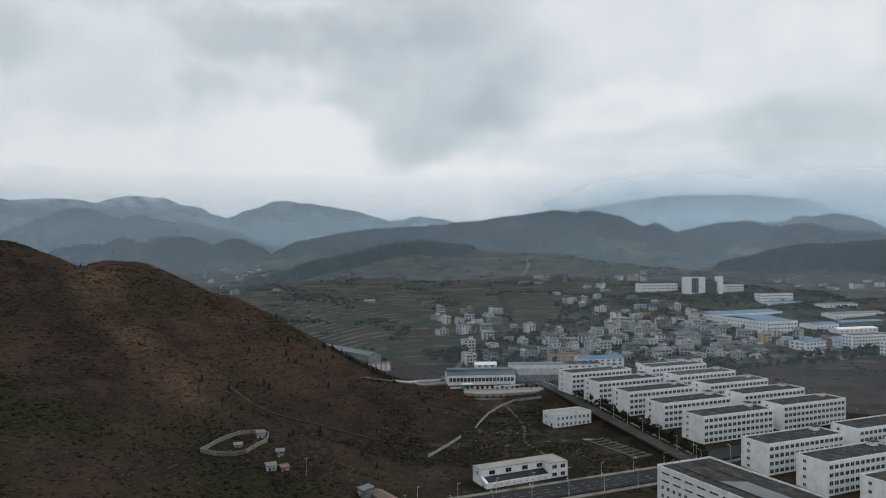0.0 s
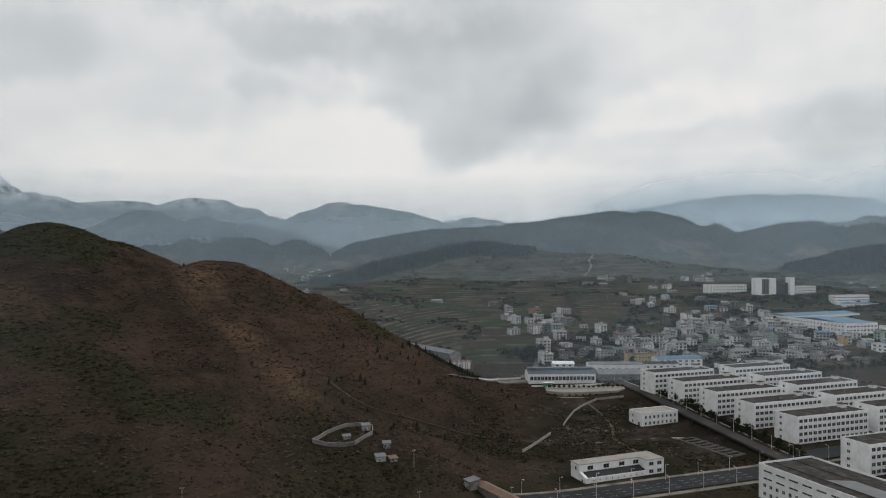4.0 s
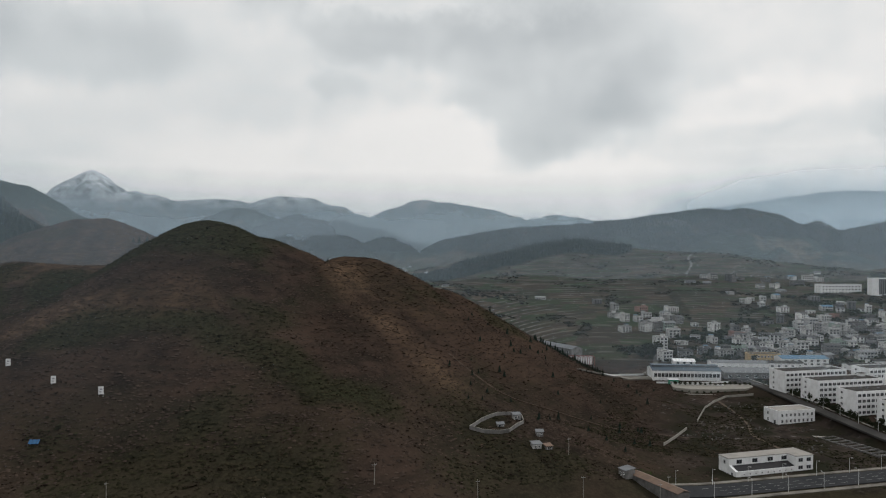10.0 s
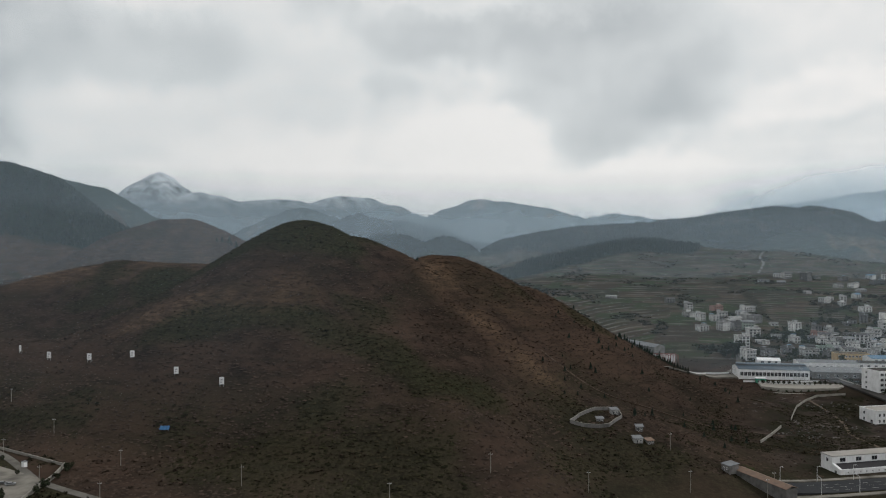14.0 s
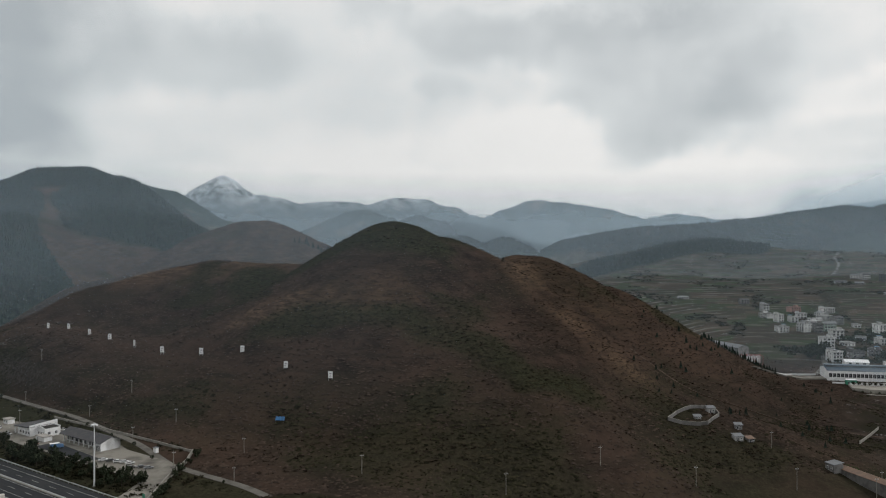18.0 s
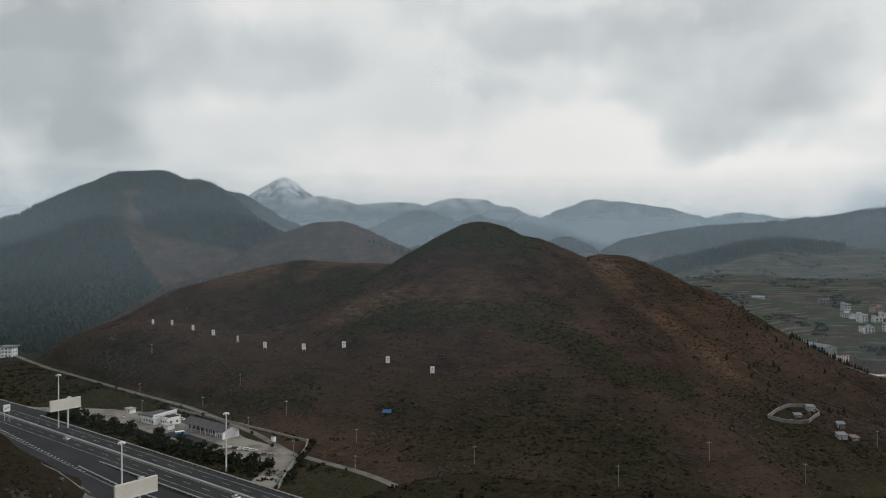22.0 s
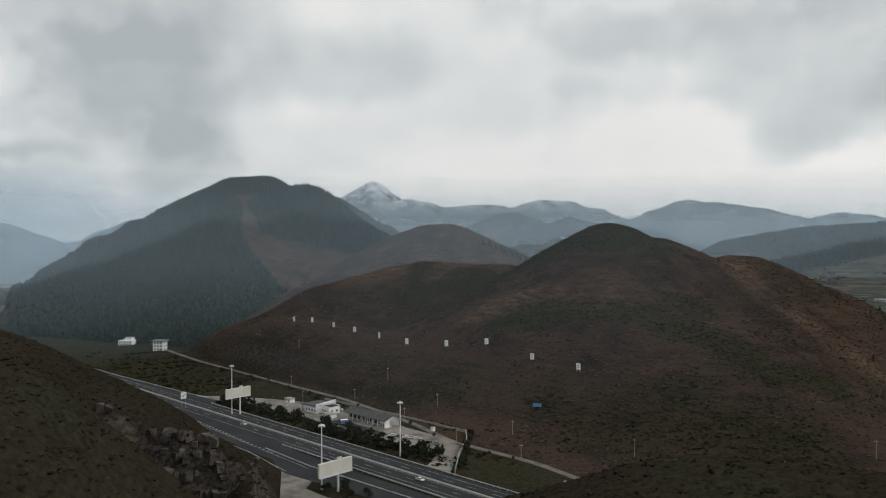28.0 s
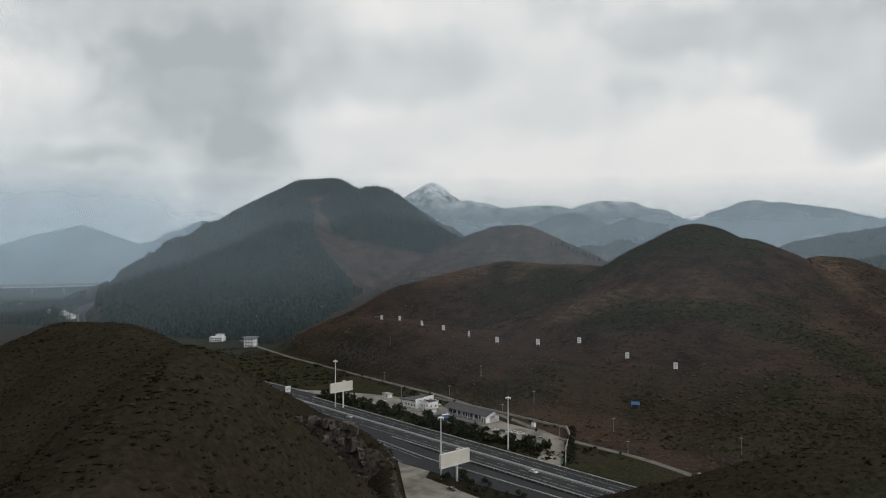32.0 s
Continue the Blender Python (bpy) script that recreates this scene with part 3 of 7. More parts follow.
def lush(x, y):
    """Where evergreen scrub takes over: damp folds, the summit, the hill's foot, and by chance."""
    h = high(x, y)
    n, s = motorway_offset(x, y), x * ALONG[0] + y * ALONG[1]
    fold = 1 - smooth(path_distance(x, y, [(-375, 371), (-328, 371), (-287, 379), (-256, 366), (-222, 357), (-199, 343), (-174, 355)]) + 7 * rough(x, y, 40, 2, 51), 6, 24)
    cap = smooth(h + 3 * rough(x, y, 25, 2, 54), 121, 131) * smooth(y, 440, 480) * (1 - smooth(y, 600, 640))
    cap = np.maximum(cap, 1 - smooth(path_distance(x, y, [(-485, 508), (-440, 500), (-391, 452), (-340, 462), (-298, 470)]) + 10 * rough(x, y, 40, 3, 55), 12, 34))
    foot = 0.6 * (1 - smooth(h, 24, 54)) * smooth(rough(x, y, 70, 3, 52), -0.8, 0.4) * smooth(y, 190, 260) * (1 - smooth(y, 420, 520))
    near_hill = (0.55 + 0.45 * smooth(rough(x, y, 45, 4, 61), -0.3, 0.5)) * (1 - smooth(motorway_offset(x, y), 40, 60))
    near_hill = np.maximum(near_hill, 0.6 * smooth(x, -290, -240) * (1 - smooth(y, 120, 170)))
    vale = 0.85 * np.maximum(smooth(-x, 700, 760) * (1 - smooth(y, 430, 560)), smooth(n, 70, 75) * smooth(np.interp(x, [p[0] for p in LANE], [p[1] for p in LANE]) - y, -4, 4) * (1 - smooth(s, -330, -280)))
    chance = smooth(rough(x, y, 60, 4, 53), 0.45, 1.0) * 0.6
    return np.clip(np.maximum.reduce([fold * 0.85, cap, foot, near_hill, vale, chance]), 0, 1) * (1 - smooth(y, 1100, 1300))


def thicket(x, y):
    """Dense dark brush over the near hill south of the motorway."""
    return np.clip((0.72 + 0.35 * rough(x, y, 30, 3, 62)) * (1 - smooth(motorway_offset(x, y), 26, 44)) * (1 - smooth(x, -60, 0)), 0, 1)


def strawed_or_lit(x, y):
    """Pale dead grass on the plateau and along the crests, and a paler east side."""
    shelf = 1 - smooth(np.minimum(path_distance(x, y, [(-610, 518), (-545, 528), (-480, 532)]), path_distance(x, y, [(-415, 391), (-366, 387), (-318, 388)])) + 10 * rough(x, y, 40, 3, 57), 10, 32)
    crest = 0.7 * (1 - smooth(path_distance(x, y, [(-262, 530), (-246, 558), (-176, 596), (-130, 596)]) + 8 * rough(x, y, 40, 2, 58), 4, 40))
    # flank and east strip: straw colour also paints in their brighter light
    flank = 0.35 * smooth(ridge(x, y, BROWN_SHOULDER, 0.60, 18) - ridge(x, y, BROWN_EAST, 0.55, 12), -14, 4) * smooth(x, -270, -235) * (1 - smooth(x, -120, -60)) * smooth(y, 470, 500) * (1 - smooth(y, 640, 680))
    east = 0.9 * (1 - smooth(path_distance(x, y, [(-254, 535), (-221, 476), (-194, 466), (-172, 444), (-150, 420)]) + 8 * rough(x, y, 40, 2, 59), 4, 30))
    upland = 0.5 * smooth(y, 620, 700) * (1 - smooth(y, 1300, 1400)) * smooth(-x, 420, 520)
    return np.clip(np.maximum.reduce([shelf, crest, east, upland, flank]) * (0.65 + 0.5 * rough(x, y, 24, 2, 60)), 0, 1)


def bared(x, y):
    site = smooth(x, -26, 20) * (1 - smooth(x, 116, 140)) * smooth(y, 372, 400) * (1 - smooth(y, 560, 610))
    lots = smooth(x, 190, 230) * (1 - smooth(x, 620, 700)) * smooth(y, 560, 640) * (1 - smooth(y, 700, 740))
    quarry = 1 - smooth(np.hypot(x - 1310, (y - 2420) * 0.8) + 20 * rough(x, y, 60, 2, 33), 40, 95)
    return np.clip(quarry + site * (0.75 + 0.4 * rough(x, y, 40, 3, 31)) + 0.15 * lots, 0, 1)


ground_mesh = grid_mesh("ground", XX, YY, ZZ)
for label, fn in (("wooded", wooded), ("farmed", farmed), ("bared", bared), ("lush", lush), ("strawed_or_lit", strawed_or_lit), ("thicket", thicket)):
    ground_mesh.attributes.new(label, "FLOAT", "POINT").data.foreach_set("value", fn(XX, YY).ravel())


def ground_material():
    m, nt, b = shader("hill_ground")
    geo = nt.nodes.new("ShaderNodeNewGeometry")
    pos = geo.outputs["Position"]

    def cover(label):
        n = nt.nodes.new("ShaderNodeAttribute")
        n.attribute_name = label
        return n.outputs["Fac"]

    wide, mid_, fine_ = tex_noise(nt, 0.012, 5, 0.6, pos), tex_noise(nt, 0.07, 5, 0.6, pos), tex_noise(nt, 0.55, 4, 0.65, pos)
    lines = tex_noise(nt, 0.05, 4, 0.6, pos, (0.35, 0.35, 4.0))
    tint = tex_noise(nt, 0.02, 4, 0.6, pos, (0.6, 0.6, 2.2))
    scrub = mixed(nt, band(nt, mid_, 0.38, 0.62), (0.0180, 0.0140, 0.0120), (0.0420, 0.0300, 0.0240))
    scrub = mixed(nt, band(nt, wide, 0.46, 0.64), scrub, (0.0510, 0.0350, 0.0270))
    scrub = mixed(nt, calc(nt, "MULTIPLY", band(nt, tint, 0.52, 0.66), 0.6), scrub, (0.0230, 0.0222, 0.0160))
    scrub = mixed(nt, calc(nt, "MULTIPLY", band(nt, fine_, 0.5, 0.75), 0.45), scrub, (0.0640, 0.0470, 0.0360))
    scrub = mixed(nt, calc(nt, "MULTIPLY", band(nt, lines, 0.5, 0.66), 0.65), scrub, (0.0200, 0.0175, 0.0140))
    streak = tex_noise(nt, 0.16, 4, 0.6, pos, (0.5, 0.5, 3.0))
    scrub = mixed(nt, calc(nt, "MULTIPLY", cover("strawed_or_lit"), band(nt, streak, 0.30, 0.62)), scrub, mixed(nt, fine_, (0.078, 0.053, 0.036), (0.118, 0.080, 0.052)))
    damp = mixed(nt, band(nt, fine_, 0.35, 0.7), (0.0135, 0.0150, 0.0095), (0.037, 0.041, 0.0225))
    scrub = mixed(nt, calc(nt, "MULTIPLY", cover("lush"), band(nt, mid_, 0.25, 0.6, 0.55, 1.0)), scrub, damp)
    scrub = mixed(nt, cover("thicket"), scrub, mixed(nt, band(nt, fine_, 0.35, 0.7), (0.0140, 0.0120, 0.0090), (0.0270, 0.0220, 0.0155)))
    sepxyz = nt.nodes.new("ShaderNodeSeparateXYZ")
    nt.links.new(pos, sepxyz.inputs[0])
    # fields: one tone for each plot on each terrace
    shelf = calc(nt, "FLOOR", calc(nt, "DIVIDE", sepxyz.outputs[2], 1.7))
    comb = nt.nodes.new("ShaderNodeCombineXYZ")
    nt.links.new(calc(nt, "MULTIPLY", sepxyz.outputs[0], 0.022), comb.inputs[0])
    nt.links.new(calc(nt, "MULTIPLY", sepxyz.outputs[1], 0.008), comb.inputs[1])
    nt.links.new(calc(nt, "MULTIPLY", shelf, 3.7), comb.inputs[2])
    plots = nt.nodes.new("ShaderNodeTexVoronoi")
    plots.inputs["Scale"].default_value = 1.0
    nt.links.new(comb.outputs[0], plots.inputs["Vector"])
    tone = nt.nodes.new("ShaderNodeSeparateColor")
    nt.links.new(plots.outputs["Color"], tone.inputs[0])
    field = mixed(nt, band(nt, tone.outputs[0], 0.3, 0.7), (0.0390, 0.0320, 0.0245), (0.0270, 0.0290, 0.0200))
    field = mixed(nt, band(nt, tone.outputs[1], 0.72, 0.8), field, (0.0600, 0.0480, 0.0350))
    field = mixed(nt, band(nt, tone.outputs[2], 0.70, 0.8), field, (0.0300, 0.0400, 0.0215))
    steep = nt.nodes.new("ShaderNodeSeparateXYZ")
    nt.links.new(geo.outputs["True Normal"], steep.inputs[0])
    bank = band(nt, steep.outputs[2], 0.97, 0.90)
    field = mixed(nt, calc(nt, "MULTIPLY", bank, 0.8), field, mixed(nt, fine_, (0.0237, 0.0256, 0.0167), (0.0494, 0.0428, 0.0294)))
    field = mixed(nt, calc(nt, "MULTIPLY", band(nt, mid_, 0.5, 0.7), 0.5), field, (0.0258, 0.0248, 0.0186))
    # pale stone lips along the terraces
    lip = calc(nt, "FRACT", calc(nt, "DIVIDE", sepxyz.outputs[2], 1.7))
    edge = calc(nt, "MULTIPLY", band(nt, lip, 0.02, 0.10), band(nt, lip, 0.34, 0.20))
    field = mixed(nt, calc(nt, "MULTIPLY", edge, band(nt, tex_noise(nt, 0.022, 6, 0.68, pos), 0.47, 0.60)), field, (0.1150, 0.1060, 0.0900))
    wood = mixed(nt, band(nt, fine_, 0.3, 0.7), (0.0115, 0.0187, 0.0154), (0.0276, 0.0387, 0.0294))
    glade = calc(nt, "MULTIPLY", band(nt, tex_noise(nt, 0.006, 6, 0.62, pos), 0.54, 0.64), band(nt, sepxyz.outputs[1], 1850, 2100))
    wood = mixed(nt, glade, wood, mixed(nt, band(nt, mid_, 0.4, 0.6), (0.052, 0.046, 0.032), (0.088, 0.068, 0.046)))
    earth = mixed(nt, band(nt, mid_, 0.40, 0.60), (0.0253, 0.0216, 0.0189), (0.0598, 0.0492, 0.0429))
    earth = mixed(nt, band(nt, tex_noise(nt, 0.13, 5, 0.7, pos), 0.60, 0.68), earth, (0.1725, 0.1620, 0.1534))
    earth = mixed(nt, band(nt, tex_noise(nt, 0.035, 4, 0.6, pos), 0.47, 0.56), earth, (0.0196, 0.0204, 0.0143))
    col = mixed(nt, cover("farmed"), scrub, field)
    col = mixed(nt, cover("wooded"), col, wood)
    col = mixed(nt, cover("bared"), col, earth)
    # bare rock on the steepest cuts, frost on the high far tops
    col = mixed(nt, calc(nt, "MULTIPLY", band(nt, steep.outputs[2], 0.64, 0.46), 0.85), col, mixed(nt, band(nt, fine_, 0.4, 0.6), (0.026, 0.023, 0.020), (0.070, 0.062, 0.054)))
    frost = calc(nt, "MULTIPLY", band(nt, sepxyz.outputs[2], 330, 470), calc(nt, "MULTIPLY", band(nt, sepxyz.outputs[1], 3200, 3500), band(nt, sepxyz.outputs[0], -700, -1200)))
    col = mixed(nt, calc(nt, "MULTIPLY", frost, band(nt, tex_noise(nt, 0.012, 5, 0.6, pos), 0.3, 0.6)), col, (0.50, 0.54, 0.58))
    nt.links.new(col, b.inputs["Base Color"])
    b.inputs["Roughness"].default_value = 0.95
    b.inputs["Specular IOR Level"].default_value = 0.0
    relief(nt, b, calc(nt, "ADD", fine_, calc(nt, "MULTIPLY", mid_, 2.0)), 0.8, 0.4)
    return m


ground_mesh.materials.append(ground_material())
ground = tagged(new("ground", ground_mesh), "brown scrub hills, terraced fields and bare earth in winter", "ground", kind="structure")


# ---- builders ----
def mesh_from(name, verts, faces, mats, mat_ids=None, smooth_=False):
    me = bpy.data.meshes.new(name)
    me.from_pydata([tuple(v) for v in verts], [], faces)
    for m in (mats if isinstance(mats, (list, tuple)) else [mats]):
        me.materials.append(m)
    if mat_ids is not None:
        me.polygons.foreach_set("material_index", mat_ids)
    if smooth_:
        me.polygons.foreach_set("use_smooth", [True] * len(faces))
    me.update()
    return me


class Solid:
    """Gathers boxes, prisms and tubes for one mesh."""

    def __init__(self):
        self.v, self.f, self.m = [], [], []

    def quad(self, pts, mat=0):
        n = len(self.v)
        self.v += [tuple(p) for p in pts]
        self.f.append(tuple(range(n, n + len(pts))))
        self.m.append(mat)
        return self

    def box(self, x0, y0, z0, x1, y1, z1, mat=0, top=None):
        n = len(self.v)
        self.v += [(x0, y0, z0), (x1, y0, z0), (x1, y1, z0), (x0, y1, z0), (x0, y0, z1), (x1, y0, z1), (x1, y1, z1), (x0, y1, z1)]
        for k, q in enumerate(((0, 3, 2, 1), (4, 5, 6, 7), (0, 1, 5, 4), (1, 2, 6, 5), (2, 3, 7, 6), (3, 0, 4, 7))):
            self.f.append(tuple(n + i for i in q))
            self.m.append(top if (k == 1 and top is not None) else mat)
        return self

    def prism(self, ring, z0, z1, mat=0, top=None):
        """An upright prism on a plan (anticlockwise); z0 and z1 may be lists."""
        k, n = len(ring), len(self.v)
        lo = z0 if isinstance(z0, (list, tuple)) else [z0] * k
        hi = z1 if isinstance(z1, (list, tuple)) else [z1] * k
        self.v += [(p[0], p[1], z) for p, z in zip(ring, lo)] + [(p[0], p[1], z) for p, z in zip(ring, hi)]
        self.f.append(tuple(n + i for i in reversed(range(k))))
        self.f.append(tuple(n + k + i for i in range(k)))
        self.m += [mat, mat if top is None else top]
        for i in range(k):
            j = (i + 1) % k
            self.f.append((n + i, n + j, n + k + j, n + k + i))
            self.m.append(mat)
        return self

    def tube(self, a, b, ra, rb, sides=8, mat=0):
        a, b = Vector(a), Vector(b)
        d = (b - a).normalized()
        side = d.orthogonal().normalized()
        other = d.cross(side)
        n = len(self.v)
        for c, r in ((a, ra), (b, rb)):
            for i in range(sides):
                t = 2 * math.pi * i / sides
                self.v.append(tuple(c + r * (math.cos(t) * side + math.sin(t) * other)))
        for i in range(sides):
            j = (i + 1) % sides
            self.f.append((n + i, n + j, n + sides + j, n + sides + i))
            self.m.append(mat)
        self.f += [tuple(n + i for i in reversed(range(sides))), tuple(n + sides + i for i in range(sides))]
        self.m += [mat, mat]
        return self

    def gable(self, x0, y0, x1, y1, z0, rise, over=0.5, thick=0.22, mat=0):
        """A pitched roof of two slabs, the ridge along x."""
        ym = (y0 + y1) / 2
        for ya, s in ((y0 - over, 1), (y1 + over, -1)):
            drop = rise * over / ((y1 - y0) / 2)
            za = z0 - drop
            pts = [(x0 - over, ya, za), (x1 + over, ya, za), (x1 + over, ym, z0 + rise), (x0 - over, ym, z0 + rise)]
            low = [(p[0], p[1], p[2] - thick) for p in pts]
            if s < 0:
                pts, low = pts[::-1], low[::-1]
            n = len(self.v)
            self.v += low + pts
            for q in ((3, 2, 1, 0), (4, 5, 6, 7), (0, 1, 5, 4), (1, 2, 6, 5), (2, 3, 7, 6), (3, 0, 4, 7)):
                self.f.append(tuple(n + i for i in q))
                self.m.append(mat)
        return self

    def mesh(self, name, mats):
        return mesh_from(name, self.v, self.f, mats, self.m)


def part(name, solid, mats, parent, label="", at=None):
    """Links a mesh (or a Solid) as one object under its thing."""
    me = solid if isinstance(solid, bpy.types.Mesh) else solid.mesh(name, mats)
    ob = new(name, me)
    ob.parent = parent
    if at is not None:
        ob.matrix_basis = at
    if label:
        ob["label"] = label
    return ob


def thing(name, m, label, category, group="", kind=""):
    ob = new(name)
    ob.empty_display_size = 1.0
    ob.matrix_basis = m
    return tagged(ob, label, category, group, kind)


SHARED = {}


def shared(key, make):
    if key not in SHARED:
        SHARED[key] = make()
    return SHARED[key]


def window_mesh(w, h, frame_mat=None):
    """A window that faces -y, its foot's middle at the origin: frame, sill, mullion and dark panes."""
    def make():
        s, t = Solid(), 0.09
        s.box(-w / 2, -0.05, 0, w / 2, 0.02, h, 1)
        s.box(-w / 2 - t, -0.12, -0.02, -w / 2, 0.02, h + t, 0).box(w / 2, -0.12, -0.02, w / 2 + t, 0.02, h + t, 0)
        s.box(-w / 2, -0.12, h, w / 2, 0.02, h + t, 0).box(-w / 2 - 0.15, -0.2, -0.12, w / 2 + 0.15, 0.02, -0.02, 0)
        s.box(-0.035, -0.09, 0, 0.035, -0.05, h, 0)
        return s.mesh("window", [frame_mat or WHITE, PANE])
    return shared(("window", round(w, 2), round(h, 2), frame_mat), make)


def turn(deg):
    return Matrix.Rotation(radians(deg), 4, "Z")


def windows(parent, xs, zs, w, h, face="front", size=(0, 0), frame_mat=None, name="window"):
    """Windows in a grid on one face of a block that measures size = (length, depth)."""
    me = window_mesh(w, h, frame_mat)
    for z in zs:
        for x in xs:
            m = {"front": lambda: Matrix.Translation((x, 0, z)), "back": lambda: Matrix.Translation((x, size[1], z)) @ turn(180),
                 "left": lambda: Matrix.Translation((0, x, z)) @ turn(-90), "right": lambda: Matrix.Translation((size[0], x, z)) @ turn(90)}[face]()
            part(name, me, None, parent, at=m)


def spread(a, b, n):
    return [a + (b - a) * (i + 0.5) / n for i in range(n)]


# ---- roads ----
def way(s, n):
    """Plan place at s metres along and n metres north of the motorway's line."""
    n = n + 0.000228 * max(-s - 863, 0) ** 2
    return (s * ALONG[0] + n * ACROSS[0], s * ALONG[1] + n * ACROSS[1])


def way_level(s):
    return LEVEL - 0.004 * max(-s - 760, 0)


def strip(name, stations, lift, mat, thick=0.25, label="", category="road", kind="structure", parent=None):
    """A band along the motorway: stations of (s, n south, n north)."""
    s = Solid()
    pts = []
    for a, b in zip(stations, stations[1:]):
        count = max(1, int(abs(b[0] - a[0]) / 25))
        for i in range(count):
            t = i / count
            pts.append([a[k] + (b[k] - a[k]) * t for k in range(3)])
    pts.append(list(stations[-1]))
    for st in pts:
        z = way_level(st[0]) + lift
        for n in (st[1], st[2]):
            s.v.append((*way(st[0], n), z))
        for n in (st[1], st[2]):
            s.v.append((*way(st[0], n), z - thick))
    for i in range(len(pts) - 1):
        a, b = 4 * i, 4 * i + 4
        s.f += [(a, b, b + 1, a + 1), (a + 2, b + 2, b, a), (a + 1, b + 1, b + 3, a + 3)]
        s.m += [0, 0, 0]
    me = s.mesh(name, [mat])
    ob = new(name, me)
    if parent is not None:
        ob.parent = parent
        return ob
    return tagged(ob, label, category, kind=kind)


def ribbon(name, pts, wide, lift, mat, label="", thick=0.3, category="road", drape=True):
    """A road of even width over the ground along plan points."""
    s, line = Solid(), []
    for (ax, ay), (bx, by) in zip(pts, pts[1:]):
        count = max(1, int(math.hypot(bx - ax, by - ay) / 6))
        line += [(ax + (bx - ax) * i / count, ay + (by - ay) * i / count) for i in range(count)]
    line.append(pts[-1])
    for _ in range(6):
        line = [line[0]] + [((a[0] + 2 * b[0] + c[0]) / 4, (a[1] + 2 * b[1] + c[1]) / 4) for a, b, c in zip(line, line[1:], line[2:])] + [line[-1]]
    arr = np.array(line)
    nxt, prv = np.roll(arr, -1, 0), np.roll(arr, 1, 0)
    nxt[-1], prv[0] = arr[-1], arr[0]
    side = (nxt - prv)[:, ::-1] * (-1, 1)
    side = side / np.linalg.norm(side, axis=1)[:, None] * wide / 2
    zs = np.maximum.reduce([height(arr[:, 0] + k * side[:, 0], arr[:, 1] + k * side[:, 1]) for k in (-1, 0, 1)]) + lift
    for i, (x, y) in enumerate(line):
        (ex, ey), z = side[i], zs[i]
        s.v += [(x - ex, y - ey, z), (x + ex, y + ey, z), (x - ex, y - ey, z - thick - 1.0), (x + ex, y + ey, z - thick - 1.0)]
    for i in range(len(line) - 1):
        a, b = 4 * i, 4 * i + 4
        s.f += [(a, b, b + 1, a + 1), (a + 2, b + 2, b, a), (a + 1, b + 1, b + 3, a + 3)]
        s.m += [0, 0, 0]
    return tagged(new(name, s.mesh(name, [mat])), label, category, kind="structure"), line


def guardrail(stations, label, group="motorway guardrails"):
    """Posts and a corrugated rail along stations of (s, n)."""
    g = thing("guardrail", Matrix.Identity(4), label, "guardrail", group)
    pts = []
    for (s0, n0), (s1, n1) in zip(stations, stations[1:]):
        count = max(1, int(abs(s1 - s0) / 12))
        pts += [(s0 + (s1 - s0) * i / count, n0 + (n1 - n0) * i / count) for i in range(count)]
    pts.append(stations[-1])
    rail, posts = Solid(), Solid()
    for (a, na), (b, nb) in zip(pts, pts[1:]):
        p, q = way(a, na), way(b, nb)
        za, zb = way_level(a), way_level(b)
        for lo, hi, out in ((0.48, 0.66, 0.10), (0.66, 0.86, 0.16)):
            ring = [(p[0], p[1], za + lo), (q[0], q[1], zb + lo), (q[0], q[1], zb + hi), (p[0], p[1], za + hi)]
            back_ = [(x + ACROSS[0] * out, y + ACROSS[1] * out, z) for x, y, z in ring]
            rail.quad(ring).quad(back_[::-1])
        rail.quad([(p[0], p[1], za + 0.86), (q[0], q[1], zb + 0.86), (q[0] + ACROSS[0] * 0.16, q[1] + ACROSS[1] * 0.16, zb + 0.86), (p[0] + ACROSS[0] * 0.16, p[1] + ACROSS[1] * 0.16, za + 0.86)])
        for i in range(3):
            x, y, z = p[0] + (q[0] - p[0]) * i / 3, p[1] + (q[1] - p[1]) * i / 3, za
            posts.box(x - 0.07, y + 0.03, z - 0.2, x + 0.07, y + 0.17, z + 0.8)
    part("rail", rail, [STEEL], g)
    tagged(part("posts", posts, [STEEL], g), kind="stuff")
    return g


strip("road_motorway", [(-2300, 47.5, 73.6), (-863, 47.5, 73.6), (-90, 47.5, 73.6)], 0.02, ASPHALT, label="dark asphalt motorway with white lane lines")
strip("road_slip", [(-900, 45, 47.5), (-700, 36, 47.5), (-620, 31, 47.5), (-470, 27, 47.5), (-425, 20, 45), (-330, 30, 45.5), (-90, 37, 46)], 0.01, ASPHALT, label="asphalt slip road beside the motorway")
strip("road_exit", [(-760, 73.6, 74), (-640, 73.6, 79), (-600, 74, 84)], 0.012, ASPHALT, label="asphalt exit lane to the service area")
lines = thing("road_markings", Matrix.Identity(4), "white painted lane lines on the motorway", "road marking", kind="structure")
for n in (70.4, 62.9, 60.2, 52.2):
    strip("edge_line", [(-2300, n - 0.09, n + 0.09), (-863, n - 0.09, n + 0.09), (-90, n - 0.09, n + 0.09)], 0.03, PAINT, 0.01, parent=lines)
for n in (66.6, 56.2):
    for i in range(62):
        s0 = -980 + 15 * i
        strip("dash", [(s0, n - 0.09, n + 0.09), (s0 + 6, n - 0.09, n + 0.09)], 0.03, PAINT, 0.01, parent=lines)
